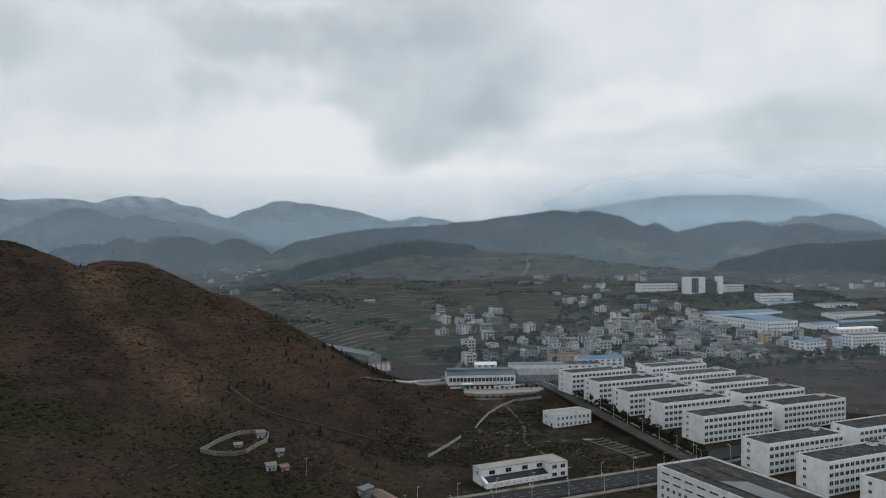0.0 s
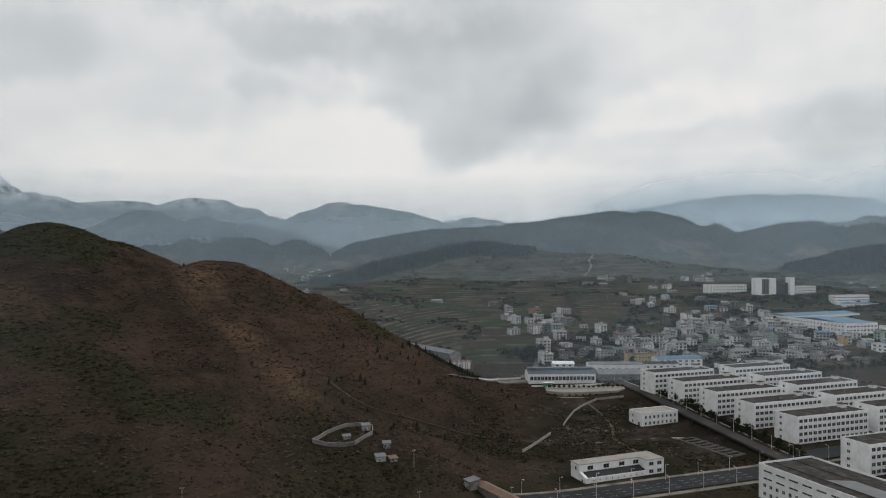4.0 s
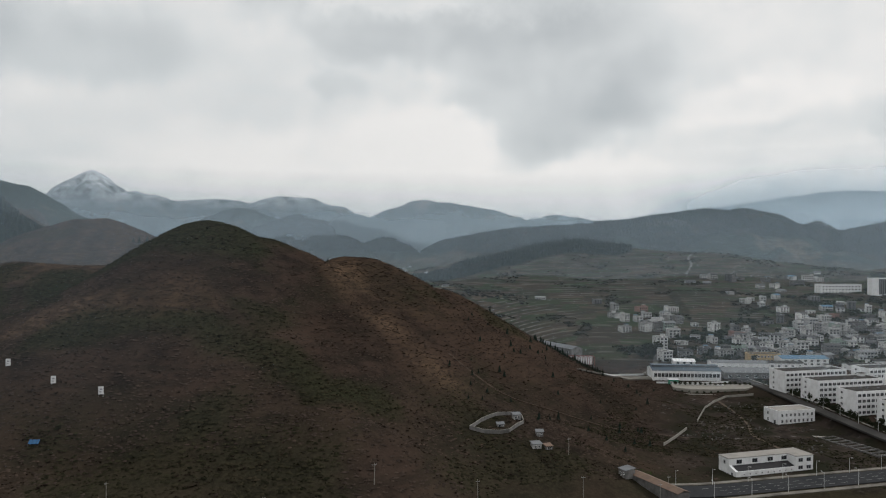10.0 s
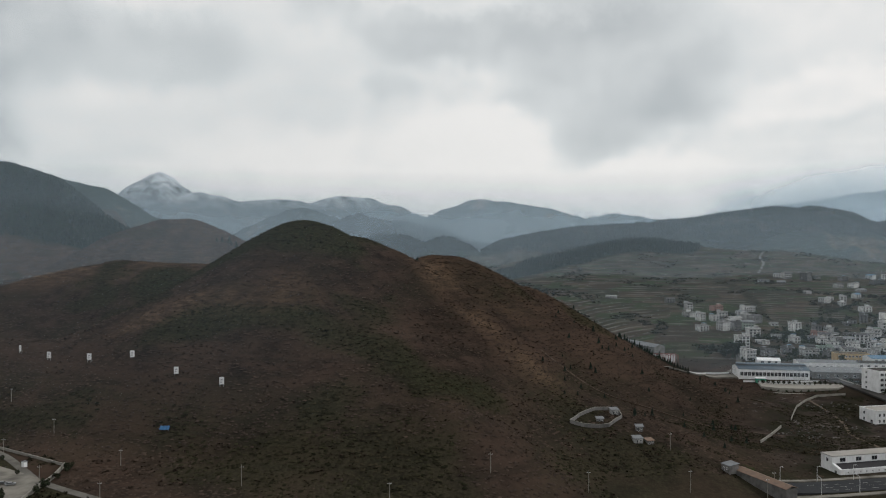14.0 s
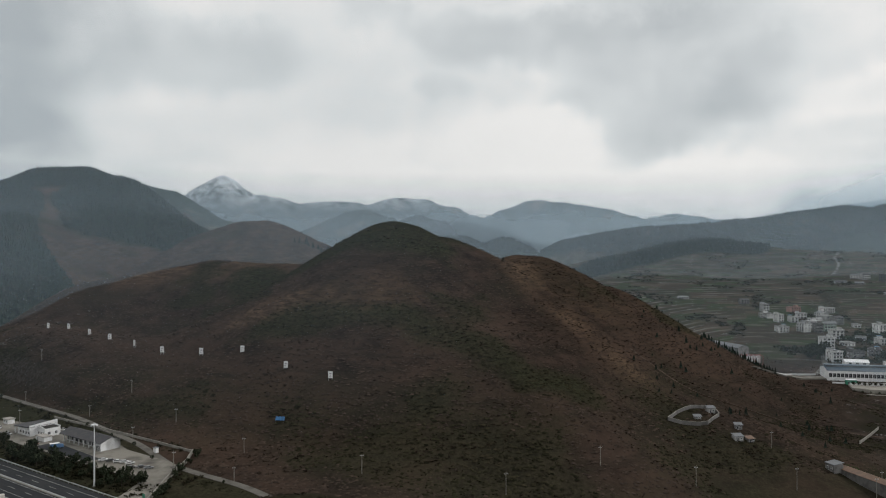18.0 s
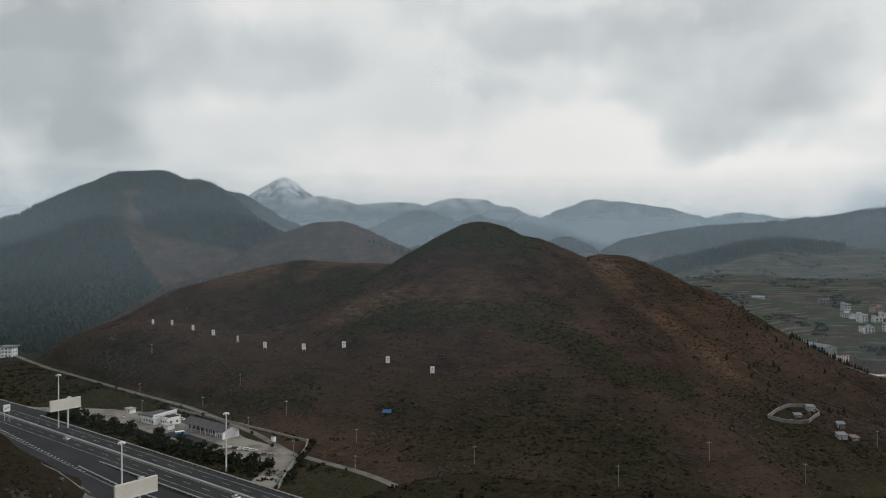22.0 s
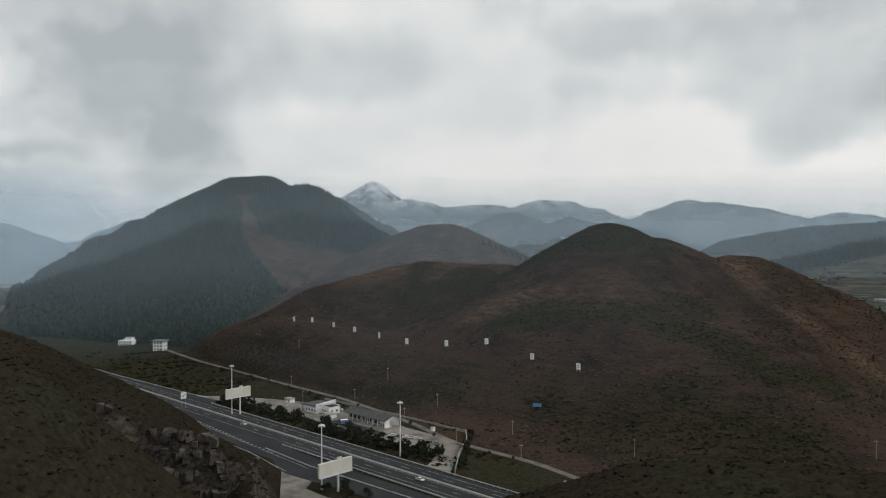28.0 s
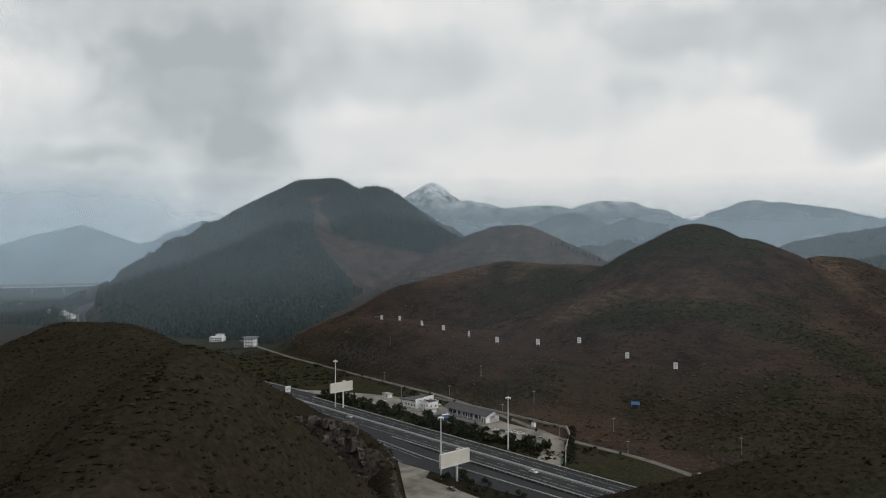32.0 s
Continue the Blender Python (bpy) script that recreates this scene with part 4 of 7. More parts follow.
for i in range(34):
    t = i / 33
    s0, n0 = -612 + 150 * t, 46.6 - 11.2 * t
    strip("chevron", [(s0, n0 - 1.6 + 1.2 * t, n0 + 0.2), (s0 + 1.5, n0 - 1.6 + 1.2 * t, n0 + 0.2)], 0.03, PAINT, 0.01, parent=lines)
strip("slip_line", [(-700, 37.2, 37.4), (-620, 32.2, 32.4), (-470, 28, 28.2), (-428, 22, 22.2)], 0.03, PAINT, 0.01, parent=lines)
strip("slip_line", [(-640, 45.0, 45.2), (-470, 34.8, 35.0), (-425, 32.4, 32.6)], 0.03, PAINT, 0.01, parent=lines)
median = strip("median", [(-1500, 61.1, 61.9), (-90, 61.1, 61.9)], 0.22, CONCRETE_WALL, 0.3, "low concrete median between the carriageways", "median")
guardrail([(-1500, 61.3), (-90, 61.3)], "galvanised steel guardrail along the motorway's median")
guardrail([(-600, 73.9), (-90, 73.9)], "galvanised steel guardrail on the motorway's north edge")
guardrail([(-1300, 73.9), (-760, 74.2), (-640, 79.4), (-618, 82)], "galvanised steel guardrail beside the exit lane")
guardrail([(-470, 36.8), (-425, 34.2), (-330, 38), (-90, 45)], "galvanised steel guardrail between motorway and slip road")
guardrail([(-470, 47.2), (-90, 47.2)], "galvanised steel guardrail on the motorway's south edge")
guardrail([(-1200, 46.5), (-900, 44.6), (-700, 35.6), (-620, 30.6), (-470, 26.6), (-434, 21.5)], "galvanised steel guardrail along the slip road's outer edge")


def slab(name, ring_sn, lift, mat, label, category="pavement"):
    s = Solid()
    s.prism([way(*p) for p in ring_sn], LEVEL + lift - 0.3, LEVEL + lift)
    return tagged(new(name, s.mesh(name, [mat])), label, category, kind="structure")


slab("pavement_service_area", [(-636, 79.6), (-606, 79), (-585, 92), (-540, 95), (-398, 95), (-386, 76), (-370, 75.5), (-401, 118), (-412, 121), (-452, 122), (-462, 125), (-540, 126), (-566, 120), (-585, 112), (-612, 98)], 0.0, CONCRETE, "stained pale concrete yard of a motorway service area")
slab("pavement_south_yard", [(-431, 21.5), (-384, -10), (-340, -60), (-320, -60), (-320, 12), (-400, 14), (-408, 24), (-420, 25.5)], 0.0, CONCRETE, "pale concrete yard south of the motorway")
slab("pavement_apron", [(-498, 97), (-450, 97), (-446, 104), (-498, 108)], 0.03, ASPHALT, "dark asphalt parking strip in the service yard")

lane, lane_line = ribbon("road_hill_lane", LANE, 4.2, 0.15, LANE_CONCRETE, "narrow pale concrete lane along the hill's foot")


# ---- the service area ----
def sn_pose(s, n, z, deg=0.0):
    x, y = way(s, n)
    return pose(x, y, z, 0, 0, -16.9 + deg)


def lamp_mast(x, y, top, base=LEVEL, group="high lamp masts"):
    t = thing("lamp_mast", pose(x, y, base - 0.3), "tall white steel lamp mast with a ring of floodlights", "lamp mast", group)
    h = top - base + 0.3
    part("base_plate", Solid().tube((0, 0, 0), (0, 0, 0.9), 0.75, 0.6, 8), [CONCRETE_WALL], t)
    part("pole", Solid().tube((0, 0, 0.5), (0, 0, h - 0.8), 0.40, 0.22, 10), [POLE_WHITE], t)
    ring = part("lamp_ring", Solid().tube((0, 0, h - 1.1), (0, 0, h - 0.8), 1.25, 1.25, 12).tube((0, 0, h - 0.8), (0, 0, h), 0.12, 0.05, 6), [POLE_WHITE], t)
    for i in range(6):
        a = math.pi * i / 3
        part("floodlight", Solid().box(-0.3, -0.18, -0.5, 0.3, 0.18, 0.05), [POLE_WHITE], t, at=Matrix.Translation((1.35 * math.cos(a), 1.35 * math.sin(a), h - 1.1)) @ turn(math.degrees(a) + 90))
    return t


for x, y, top in ((-368.2, 194.0, 44.7), (-371.8, 132.5, 45.4), (-516.5, 227.6, 48.5), (-246.8, 97.7, 44.0)):
    lamp_mast(x, y, top, gz(x, y))


def billboard(x, y, deg, foot, top, long=18.4, high=6.2):
    t = thing("billboard", pose(x, y, foot - 0.4, 0, 0, deg), "blank cream billboard on a single steel post", "billboard", "roadside billboards")
    h = top - foot + 0.4
    part("post", Solid().tube((1.5, 0, 0), (1.5, 0, h - high + 0.4), 0.55, 0.5, 12), [POLE_WHITE], t)
    body = part("board", Solid().box(-long / 2, -0.55, h - high, long / 2, 0.55, h), [BOARD], t)
    for y0 in (-0.6, 0.56):
        part("rim", Solid().box(-long / 2, y0, h - 0.18, long / 2, y0 + 0.04, h).box(-long / 2, y0, h - high, long / 2, y0 + 0.04, h - high + 0.18), [POLE_WHITE], t)
    part("catwalk", Solid().box(-long / 2, -1.1, h - high - 0.12, long / 2, -0.56, h - high - 0.02), [STEEL], t)
    part("lamp_bar", Solid().box(1.0, -0.3, h, 3.4, 0.3, h + 1.0), [STEEL], t)
    return t


billboard(-364.4, 132.6, 75, gz(-364.4, 132.6), 29.8)
billboard(-512.1, 228.6, 77, gz(-512.1, 228.6), 33.4)

road_sign = thing("road_sign", pose(-561, 228.4, 15.8, 0, 0, 65), "white square motorway sign on two posts", "road sign")
part("plate", Solid().box(-1.9, -0.06, 6.0, 1.9, 0.06, 10.4), [SIGN], road_sign)
part("mark", Solid().box(-1.2, -0.1, 7.4, 0.2, -0.065, 8.3).box(0.3, -0.1, 8.2, 1.2, -0.065, 9.0), [SIGN_MARK], road_sign)
for x in (-1.2, 1.2):
    part("post", Solid().tube((x, 0.12, 0), (x, 0.12, 9.6), 0.1, 0.1, 8), [STEEL], road_sign)

# the long hall: white walls, dark pitched roof, open front bays
hall = thing("service_hall", sn_pose(-498, 111.5, LEVEL), "long white service hall with a dark grey pitched roof", "building")
HL, HD, HH = 39.0, 11.0, 4.6
walls = Solid().box(0, 3.0, -0.4, HL, HD, HH)
walls.quad([(0, 0, HH), (0, HD, HH), (0, HD / 2, HH + 2.1)][::-1]).quad([(HL, 0, HH), (HL, HD, HH), (HL, HD / 2, HH + 2.1)])
part("wall", walls, [WHITE], hall)
part("wall_end", Solid().prism([(HL - 5, 0.02), (HL, 0.02), (HL, HD + 0.02), (HL - 5, HD + 0.02)], -0.4, HH), [WHITE], hall)
part("roof", Solid().gable(0, 0, HL, HD, HH + 0.1, 2.2, 0.9), [TILE_ROOF], hall)
for x in spread(0.0, HL - 5, 7):
    part("column", Solid().box(x - 0.2, 0.2, -0.3, x + 0.2, 0.6, HH), [WHITE], hall)
for x in spread(0.5, HL - 6, 8):
    part("shop_window", window_mesh(3.0, 2.4), None, hall, at=Matrix.Translation((x, 3.0, 0.6)))
for x in (HL - 3.6, HL - 1.6):
    part("doorway", window_mesh(1.3, 2.6), None, hall, at=Matrix.Translation((x, 0.02, 0.1)))
plinth = part("plinth", Solid().box(-0.6, -0.8, -0.4, HL + 0.6, 3.0, 0.12), [CONCRETE_WALL], hall)

# the canteen: a taller white block with a parapet that steps down, and a porch
cant = thing("canteen", sn_pose(-538, 106, LEVEL), "white single-storey canteen with a dark roof and a columned porch", "building")
part("wall", Solid().box(4.5, 0, -0.4, 17, 15, 4.2).box(17, 4, -0.4, 25, 13, 4.6), [WHITE], cant)
part("roof", Solid().prism([(-0.6, -0.8), (17.3, -0.8), (17.3, 15.6), (-0.6, 15.6)], [4.1, 5.0, 5.0, 4.1], [4.5, 5.4, 5.4, 4.5]), [TILE_ROOF], cant)
part("parapet", Solid().prism([(17, -0.6), (17.3, -0.6), (17.3, 15.4), (17, 15.4)], 3.6, [6.2, 6.2, 7.4, 7.4]).box(17.3, 12.9, 4.6, 25, 13.2, 5.2).box(17.3, 3.8, 4.6, 25, 4.1, 5.2), [WHITE], cant)
part("flat_roof", Solid().box(17.4, 4.1, 4.62, 24.9, 12.9, 4.72), [FELT], cant)
for x, y in ((0, 0), (0, 5), (0, 10), (0, 15), (3.5, 0)):
    part("column", Solid().box(x - 0.3, y - 0.3, -0.3, x + 0.3, y + 0.3, 4.2), [WHITE], cant)
for x in spread(4.8, 17, 4):
    part("window", window_mesh(1.6, 1.5), None, cant, at=Matrix.Translation((x, 0, 1.1)))
for x in spread(17.5, 25, 3):
    part("window", window_mesh(1.4, 1.4), None, cant, at=Matrix.Translation((x, 4, 1.2)))
for y in spread(4.5, 12.5, 2):
    part("window", window_mesh(1.4, 1.4), None, cant, at=Matrix.Translation((25, y, 1.2)) @ turn(90))
annex = thing("toilet_block", sn_pose(-512, 104.5, LEVEL), "low white flat-roofed block beside the canteen", "building")
part("wall", Solid().box(0, 0, -0.4, 9, 4.5, 2.4), [WHITE], annex)
part("roof", Solid().box(-0.3, -0.3, 2.4, 9.3, 4.8, 2.65), [PALE_ROOF], annex)
part("door", window_mesh(1.0, 2.0), None, annex, at=Matrix.Translation((2, 0, 0)))
kiosk = thing("guard_kiosk", sn_pose(-568, 113, LEVEL), "small white kiosk with a flat roof and dark windows", "kiosk")
part("wall", Solid().box(0, 0, -0.4, 6, 4, 2.8), [WHITE], kiosk)
part("roof", Solid().box(-0.5, -0.5, 2.8, 6.5, 4.5, 3.1), [PALE_ROOF], kiosk)
for x in (1.5, 4.2):
    part("window", window_mesh(1.4, 1.2), None, kiosk, at=Matrix.Translation((x, 0, 1.0)))
box_hut = thing("cabinet_hut", sn_pose(-436, 127, LEVEL), "small white equipment cabinet", "cabinet")
part("body", Solid().box(0, 0, -0.3, 2.2, 1.6, 2.4), [WHITE], box_hut)
part("roof", Solid().box(-0.2, -0.2, 2.4, 2.4, 1.8, 2.55), [GREY_ROOF], box_hut)


def car_meshes(paint):
    """Body, cabin glass, wheels and lamps of a saloon, its nose along +x."""
    side = [(-2.2, 0.35), (2.2, 0.35), (2.25, 0.72), (1.25, 0.92), (0.55, 1.42), (-0.95, 1.45), (-1.75, 1.0), (-2.2, 0.95)]

    def loft(pts, half, inset):
        s = Solid()
        k = len(pts)
        for sgn in (-1, 1):
            for x, z in pts:
                y = half - (inset * max(0, (z - 0.95)) / 0.5)
                s.v.append((x, sgn * y, z))
        s.f = [tuple(range(k)), tuple(reversed(range(k, 2 * k)))] + [(i, i + k, (i + 1) % k + k, (i + 1) % k) for i in range(k)]
        s.m = [0] * len(s.f)
        return s
    body = loft(side, 0.88, 0.22).mesh("body", [paint])
    glass = Solid()
    for sgn in (-1, 1):
        ring = [(-1.5, 1.0), (1.05, 0.98), (0.5, 1.36), (-0.9, 1.39)]
        pts = [(x, sgn * (0.90 - 0.22 * max(0, z - 0.95) / 0.5), z) for x, z in ring]
        glass.quad(pts if sgn < 0 else pts[::-1])
    glass.quad([(1.24, -0.74, 0.97), (1.24, 0.74, 0.97), (0.6, 0.62, 1.42), (0.6, -0.62, 1.42)])
    glass.quad([(-1.76, 0.74, 1.05), (-1.76, -0.74, 1.05), (-1.0, -0.62, 1.47), (-1.0, 0.62, 1.47)])
    return body, glass.mesh("glass", [CAR_GLASS])


def make_car(paint, label):
    body, glass = car_meshes(paint)
    c = thing("car", Matrix.Identity(4), label, "car", "cars")
    part("body", body, None, c)
    part("glass", glass, None, c)
    wheel = shared("wheel", lambda: Solid().tube((0, -0.1, 0), (0, 0.1, 0), 0.32, 0.32, 12).mesh("wheel", [TYRE]))
    rim = shared("rim", lambda: Solid().tube((0, -0.12, 0), (0, 0.12, 0), 0.19, 0.19, 8).mesh("rim", [STEEL]))
    for x in (-1.35, 1.35):
        for y in (-0.80, 0.80):
            w = part("wheel", wheel, None, c, at=Matrix.Translation((x, y, 0.32)))
            part("rim", rim, None, w)
    for y in (-0.6, 0.6):
        part("headlight", shared("lamp", lambda: Solid().box(-0.03, -0.2, -0.08, 0.03, 0.2, 0.08).mesh("headlight", [SIGN])), None, c, at=Matrix.Translation((2.22, y, 0.68)))
    return c


CARS = {k: make_car(p, l) for k, p, l in (("white", CAR_WHITE, "white saloon car on the concrete yard"), ("black", CAR_BLACK, "black saloon car on the concrete yard"),
                                          ("grey", CAR_GREY, "grey saloon car on the concrete yard"), ("red", CAR_RED, "red saloon car on the concrete yard"))}
PARKED = [("white", -442.5, 103, 62), ("black", -438.2, 104.5, 60), ("white", -434, 105.6, 64), ("white", -430.5, 107, 60), ("white", -426.3, 107.5, 62),
          ("black", -419.6, 103.6, 60), ("black", -416.0, 106.8, 63), ("grey", -411.8, 108.0, 61), ("white", -555.8, 105.6, 150), ("grey", -536, 101, 20),
          ("red", -503, 99.6, 15), ("white", -520, 124.5, 5), ("black", -378, 11.0, 12)]
used = set()
for key, s, n, deg in PARKED:
    m = sn_pose(s, n, LEVEL + (0.04 if -500 < s < -404 else 0.0), deg)
    if key in used:
        copy_thing(CARS[key], m)
    else:
        CARS[key].matrix_basis = m
        used.add(key)
for s, n, key, deg in ((-371.6, 57.6, "white", 0), (-528.7, 57.9, "white", 180), (-684.5, 55, "white", 0)):
    c = copy_thing(CARS[key], sn_pose(s, n, LEVEL + 0.03, deg))
    c["label"] = "white saloon car on the motorway"
truck = thing("truck", sn_pose(-484, 101.5, LEVEL + 0.03, 70), "small truck with a blue cab and canopy beside the hall", "truck")
part("cargo_box", Solid().box(-3.2, -1.1, 0.8, 1.2, 1.1, 2.9), [CAR_BLUE], truck)
part("cab", Solid().prism([(1.3, -1.0), (3.1, -1.0), (3.1, 1.0), (1.3, 1.0)], 0.6, [2.4, 2.1, 2.1, 2.4]), [CAR_BLUE], truck)
part("windscreen", Solid().box(3.1, -0.85, 1.4, 3.14, 0.85, 2.0), [CAR_GLASS], truck)
part("canopy", Solid().prism([(-3.4, -1.2), (1.3, -1.2), (1.3, 1.2), (-3.4, 1.2)], 2.95, 3.1), [SIGN], truck)
for x in (-2.2, 2.2):
    for y in (-0.95, 0.95):
        part("wheel", shared("big_wheel", lambda: Solid().tube((0, -0.14, 0), (0, 0.14, 0), 0.45, 0.45, 12).mesh("wheel", [TYRE])), None, truck, at=Matrix.Translation((x, y, 0.45)))


def low_wall(name, pts, high, thick, mat, label, parts_every=0.0, category="wall"):
    """A free-standing wall over the ground along plan points, with a coping."""
    w = thing(name, Matrix.Identity(4), label, category)
    for (ax, ay), (bx, by) in zip(pts, pts[1:]):
        count = max(1, int(math.hypot(bx - ax, by - ay) / 6))
        for i in range(count):
            x0, y0, x1, y1 = ax + (bx - ax) * i / count, ay + (by - ay) * i / count, ax + (bx - ax) * (i + 1) / count, ay + (by - ay) * (i + 1) / count
            d = math.hypot(x1 - x0, y1 - y0)
            ex, ey = -(y1 - y0) / d * thick / 2, (x1 - x0) / d * thick / 2
            za, zb = gz(x0, y0), gz(x1, y1)
            ring = [(x0 - ex, y0 - ey), (x1 - ex, y1 - ey), (x1 + ex, y1 + ey), (x0 + ex, y0 + ey)]
            body, cope = Solid(), Solid()
            body.prism(ring, [za - 1, zb - 1, zb - 1, za - 1], [za + high, zb + high, zb + high, za + high])
            wide = [((p[0] - (x0 + x1) / 2) * 1.0 + (x0 + x1) / 2 + (p[0] - q[0]) * 0.15, (p[1] - (y0 + y1) / 2) + (y0 + y1) / 2 + (p[1] - q[1]) * 0.15) for p, q in zip(ring, [ring[3], ring[2], ring[1], ring[0]])]
            cope.prism(wide, [za + high, zb + high, zb + high, za + high], [za + high + 0.15, zb + high + 0.15, zb + high + 0.15, za + high + 0.15])
            panel = part("wall_panel", body, [mat], w)
            part("coping", cope, [CONCRETE_WALL], panel)
    return w


low_wall("yard_wall", [way(-368, 77), way(-387, 100), way(-403, 123), way(-418, 138)], 2.0, 0.35, CONCRETE_WALL, "pale concrete wall closing the service yard")
low_wall("yard_wall", [way(-418, 138.5), way(-480, 139), way(-556, 138)], 1.2, 0.35, CONCRETE_WALL, "low concrete wall behind the service hall")
gate_sign = thing("green_sign", sn_pose(-372, 79, LEVEL), "small green sign on a post by the yard wall", "sign")
part("plate", Solid().box(-0.9, -0.05, 1.6, 0.9, 0.05, 3.2), [GREEN_PAINT], gate_sign)
part("post", Solid().tube((0, 0.1, -0.3), (0, 0.1, 3.0), 0.07, 0.07, 6), [STEEL], gate_sign)

# white panels on the hillside, each on a frame of posts
PANELS = [(-312.8, 319.6, 46.8), (-346.9, 327.5, 48.2), (-386.5, 341.4, 52.8), (-420.7, 345.6, 52.6), (-461.6, 357.8, 52.7), (-492.1, 366.1, 54.4), (-523.2, 376.5, 54), (-553.5, 388.8, 54.2), (-588.2, 403.5, 54.2), (-609.6, 404.1, 55.8)]
for i, (x, y, z) in enumerate(PANELS):
    wide = 1.4 if i == 5 else (2.1 if i > 6 else 2.6)
    p = thing("hillside_panel", pose(x, y, max(gz(x, y) - 0.1, min(z, gz(x, y) + 1.5)), 0, 0, 22 - 2 * i), "white upright panel with grey characters on the brown hillside", "sign panel", "row of hillside panels")
    part("panel", Solid().box(-wide / 2, -0.1, 0.6, wide / 2, 0.1, 4.7), [SIGN], p)
    part("characters", Solid().box(-wide * 0.22, -0.14, 2.9, wide * 0.22, -0.105, 3.6).box(-wide * 0.3, -0.14, 1.6, wide * 0.1, -0.105, 2.1), [SIGN_MARK], p)
    for sx in (-wide * 0.4, wide * 0.4):
        part("post", Solid().tube((sx, 0.2, -0.8), (sx, 0.2, 4.5), 0.09, 0.09, 6), [STEEL], p)
        part("stay", Solid().tube((sx, 2.2, -0.2), (sx, 0.2, 3.4), 0.06, 0.06, 5), [STEEL], p)

tx, ty = -330, 292
tarp = thing("tarpaulin_tent", pose(tx, ty, gz(tx, ty), 0, 0, 12) @ Matrix.Scale(0.8, 4), "blue tarpaulin shelter pitched on the scrub slope", "tent")
ts = Solid()
cols = [(-3.2 + 6.4 * i / 8) for i in range(9)]
for i in range(8):
    for k, (ya, za, yb, zb) in enumerate(((-2.4, 0.5, -0.2, 2.7), (-0.2, 2.7, 2.2, 2.0))):
        j0, j1 = 0.25 * math.sin(i * 2.1 + k), 0.25 * math.sin((i + 1) * 2.1 + k)
        ts.quad([(cols[i], ya, za + j0 * 0.5), (cols[i + 1], ya, za + j1 * 0.5), (cols[i + 1], yb, zb + j1), (cols[i], yb, zb + j0)])
part("sheet", ts, [TARP], tarp)
for x in (-3.1, 3.1):
    for y, h in ((-2.3, 0.6), (-0.2, 2.6), (2.1, 2.0)):
        part("pole", Solid().tube((x, y, -1.6), (x, y, h), 0.06, 0.06, 6), [WOOD], tarp)


def utility_pole(x, y, h=9.0, deg=20.0):
    p = thing("utility_pole", pose(x, y, gz(x, y) - 0.6, 0, 0, deg), "slim grey concrete utility pole with a crossarm", "utility pole", "utility poles")
    part("pole", Solid().tube((0, 0, 0), (0, 0, h), 0.17, 0.11, 8), [CONCRETE_WALL], p)
    part("crossarm", Solid().box(-0.9, -0.06, h - 0.9, 0.9, 0.06, h - 0.76), [STEEL], p)
    for sx in (-0.75, 0, 0.75):
        part("insulator", shared("insulator", lambda: Solid().tube((0, 0, 0), (0, 0, 0.28), 0.06, 0.04, 6).mesh("insulator", [POLE_WHITE])), None, p, at=Matrix.Translation((sx, 0, h - 0.76)))
    return p


for x, y, h in ((-260, 246, 10), (-190, 245, 11), (-398, 290, 9), (-333, 260, 9), (-152, 277, 10), (-109, 298, 11), (-61, 327, 12), (-68, 369, 10), (-455, 320, 9),
                (-560, 350, 9), (-470, 300, 8), (-410, 268, 8), (-545, 322, 8), (-355, 232, 8), (-310, 216, 8), (-24, 336, 11), (-18, 352, 10)):
    utility_pole(x, y, h)
utility_pole(*way(-543.4, 111), 13.0)


# two houses at the motorway bend below the mountain
def tower_house(x, y, deg):
    z = gz(x, y)
    t = thing("lookout_house", pose(x, y, z, 0, 0, deg), "three-storey white house with a flat blue-grey roof", "house")
    part("wall", Solid().box(0, 0, -2, 11, 9, 10.2), [WHITE], t)
    part("roof", Solid().box(-1.6, -1.6, 10.6, 12.6, 10.6, 11.0), [GREY_ROOF], t)
    part("roof_edge", Solid().box(-1.7, -1.7, 10.2, 12.7, 10.7, 10.6), [BLUE_ROOF], t)
    windows(t, spread(0.5, 10.5, 3), (1.2, 4.6, 7.8), 1.9, 1.6)
    windows(t, spread(0.5, 8.5, 2), (1.2, 4.6, 7.8), 1.7, 1.6, "left")
    windows(t, spread(0.5, 8.5, 2), (1.2, 4.6, 7.8), 1.7, 1.6, "right", (11, 9))
    return t


tower_house(-788, 398, 20)
low = thing("farmhouse", pose(-868, 420, gz(-868, 420), 0, 0, 20), "low cream house with a flat roof terrace and parapet", "house")
part("wall", Solid().box(0, 0, -2, 16, 9, 5.6).box(6, 3, 5.6, 14, 9, 8.4), [WHITE], low)
part("roof", Solid().box(5.4, 2.4, 8.4, 14.6, 9.6, 8.75), [PALE_ROOF], low)
windows(low, spread(0.5, 15.5, 5), (0.8, 3.4), 1.8, 1.3)


# ---- the industrial estate ----
ROW = 24.0          # the estate's bearing: long fronts run 24 degrees north of east
RU, RV = (math.cos(radians(ROW)), math.sin(radians(ROW))), (-math.sin(radians(ROW)), math.cos(radians(ROW)))


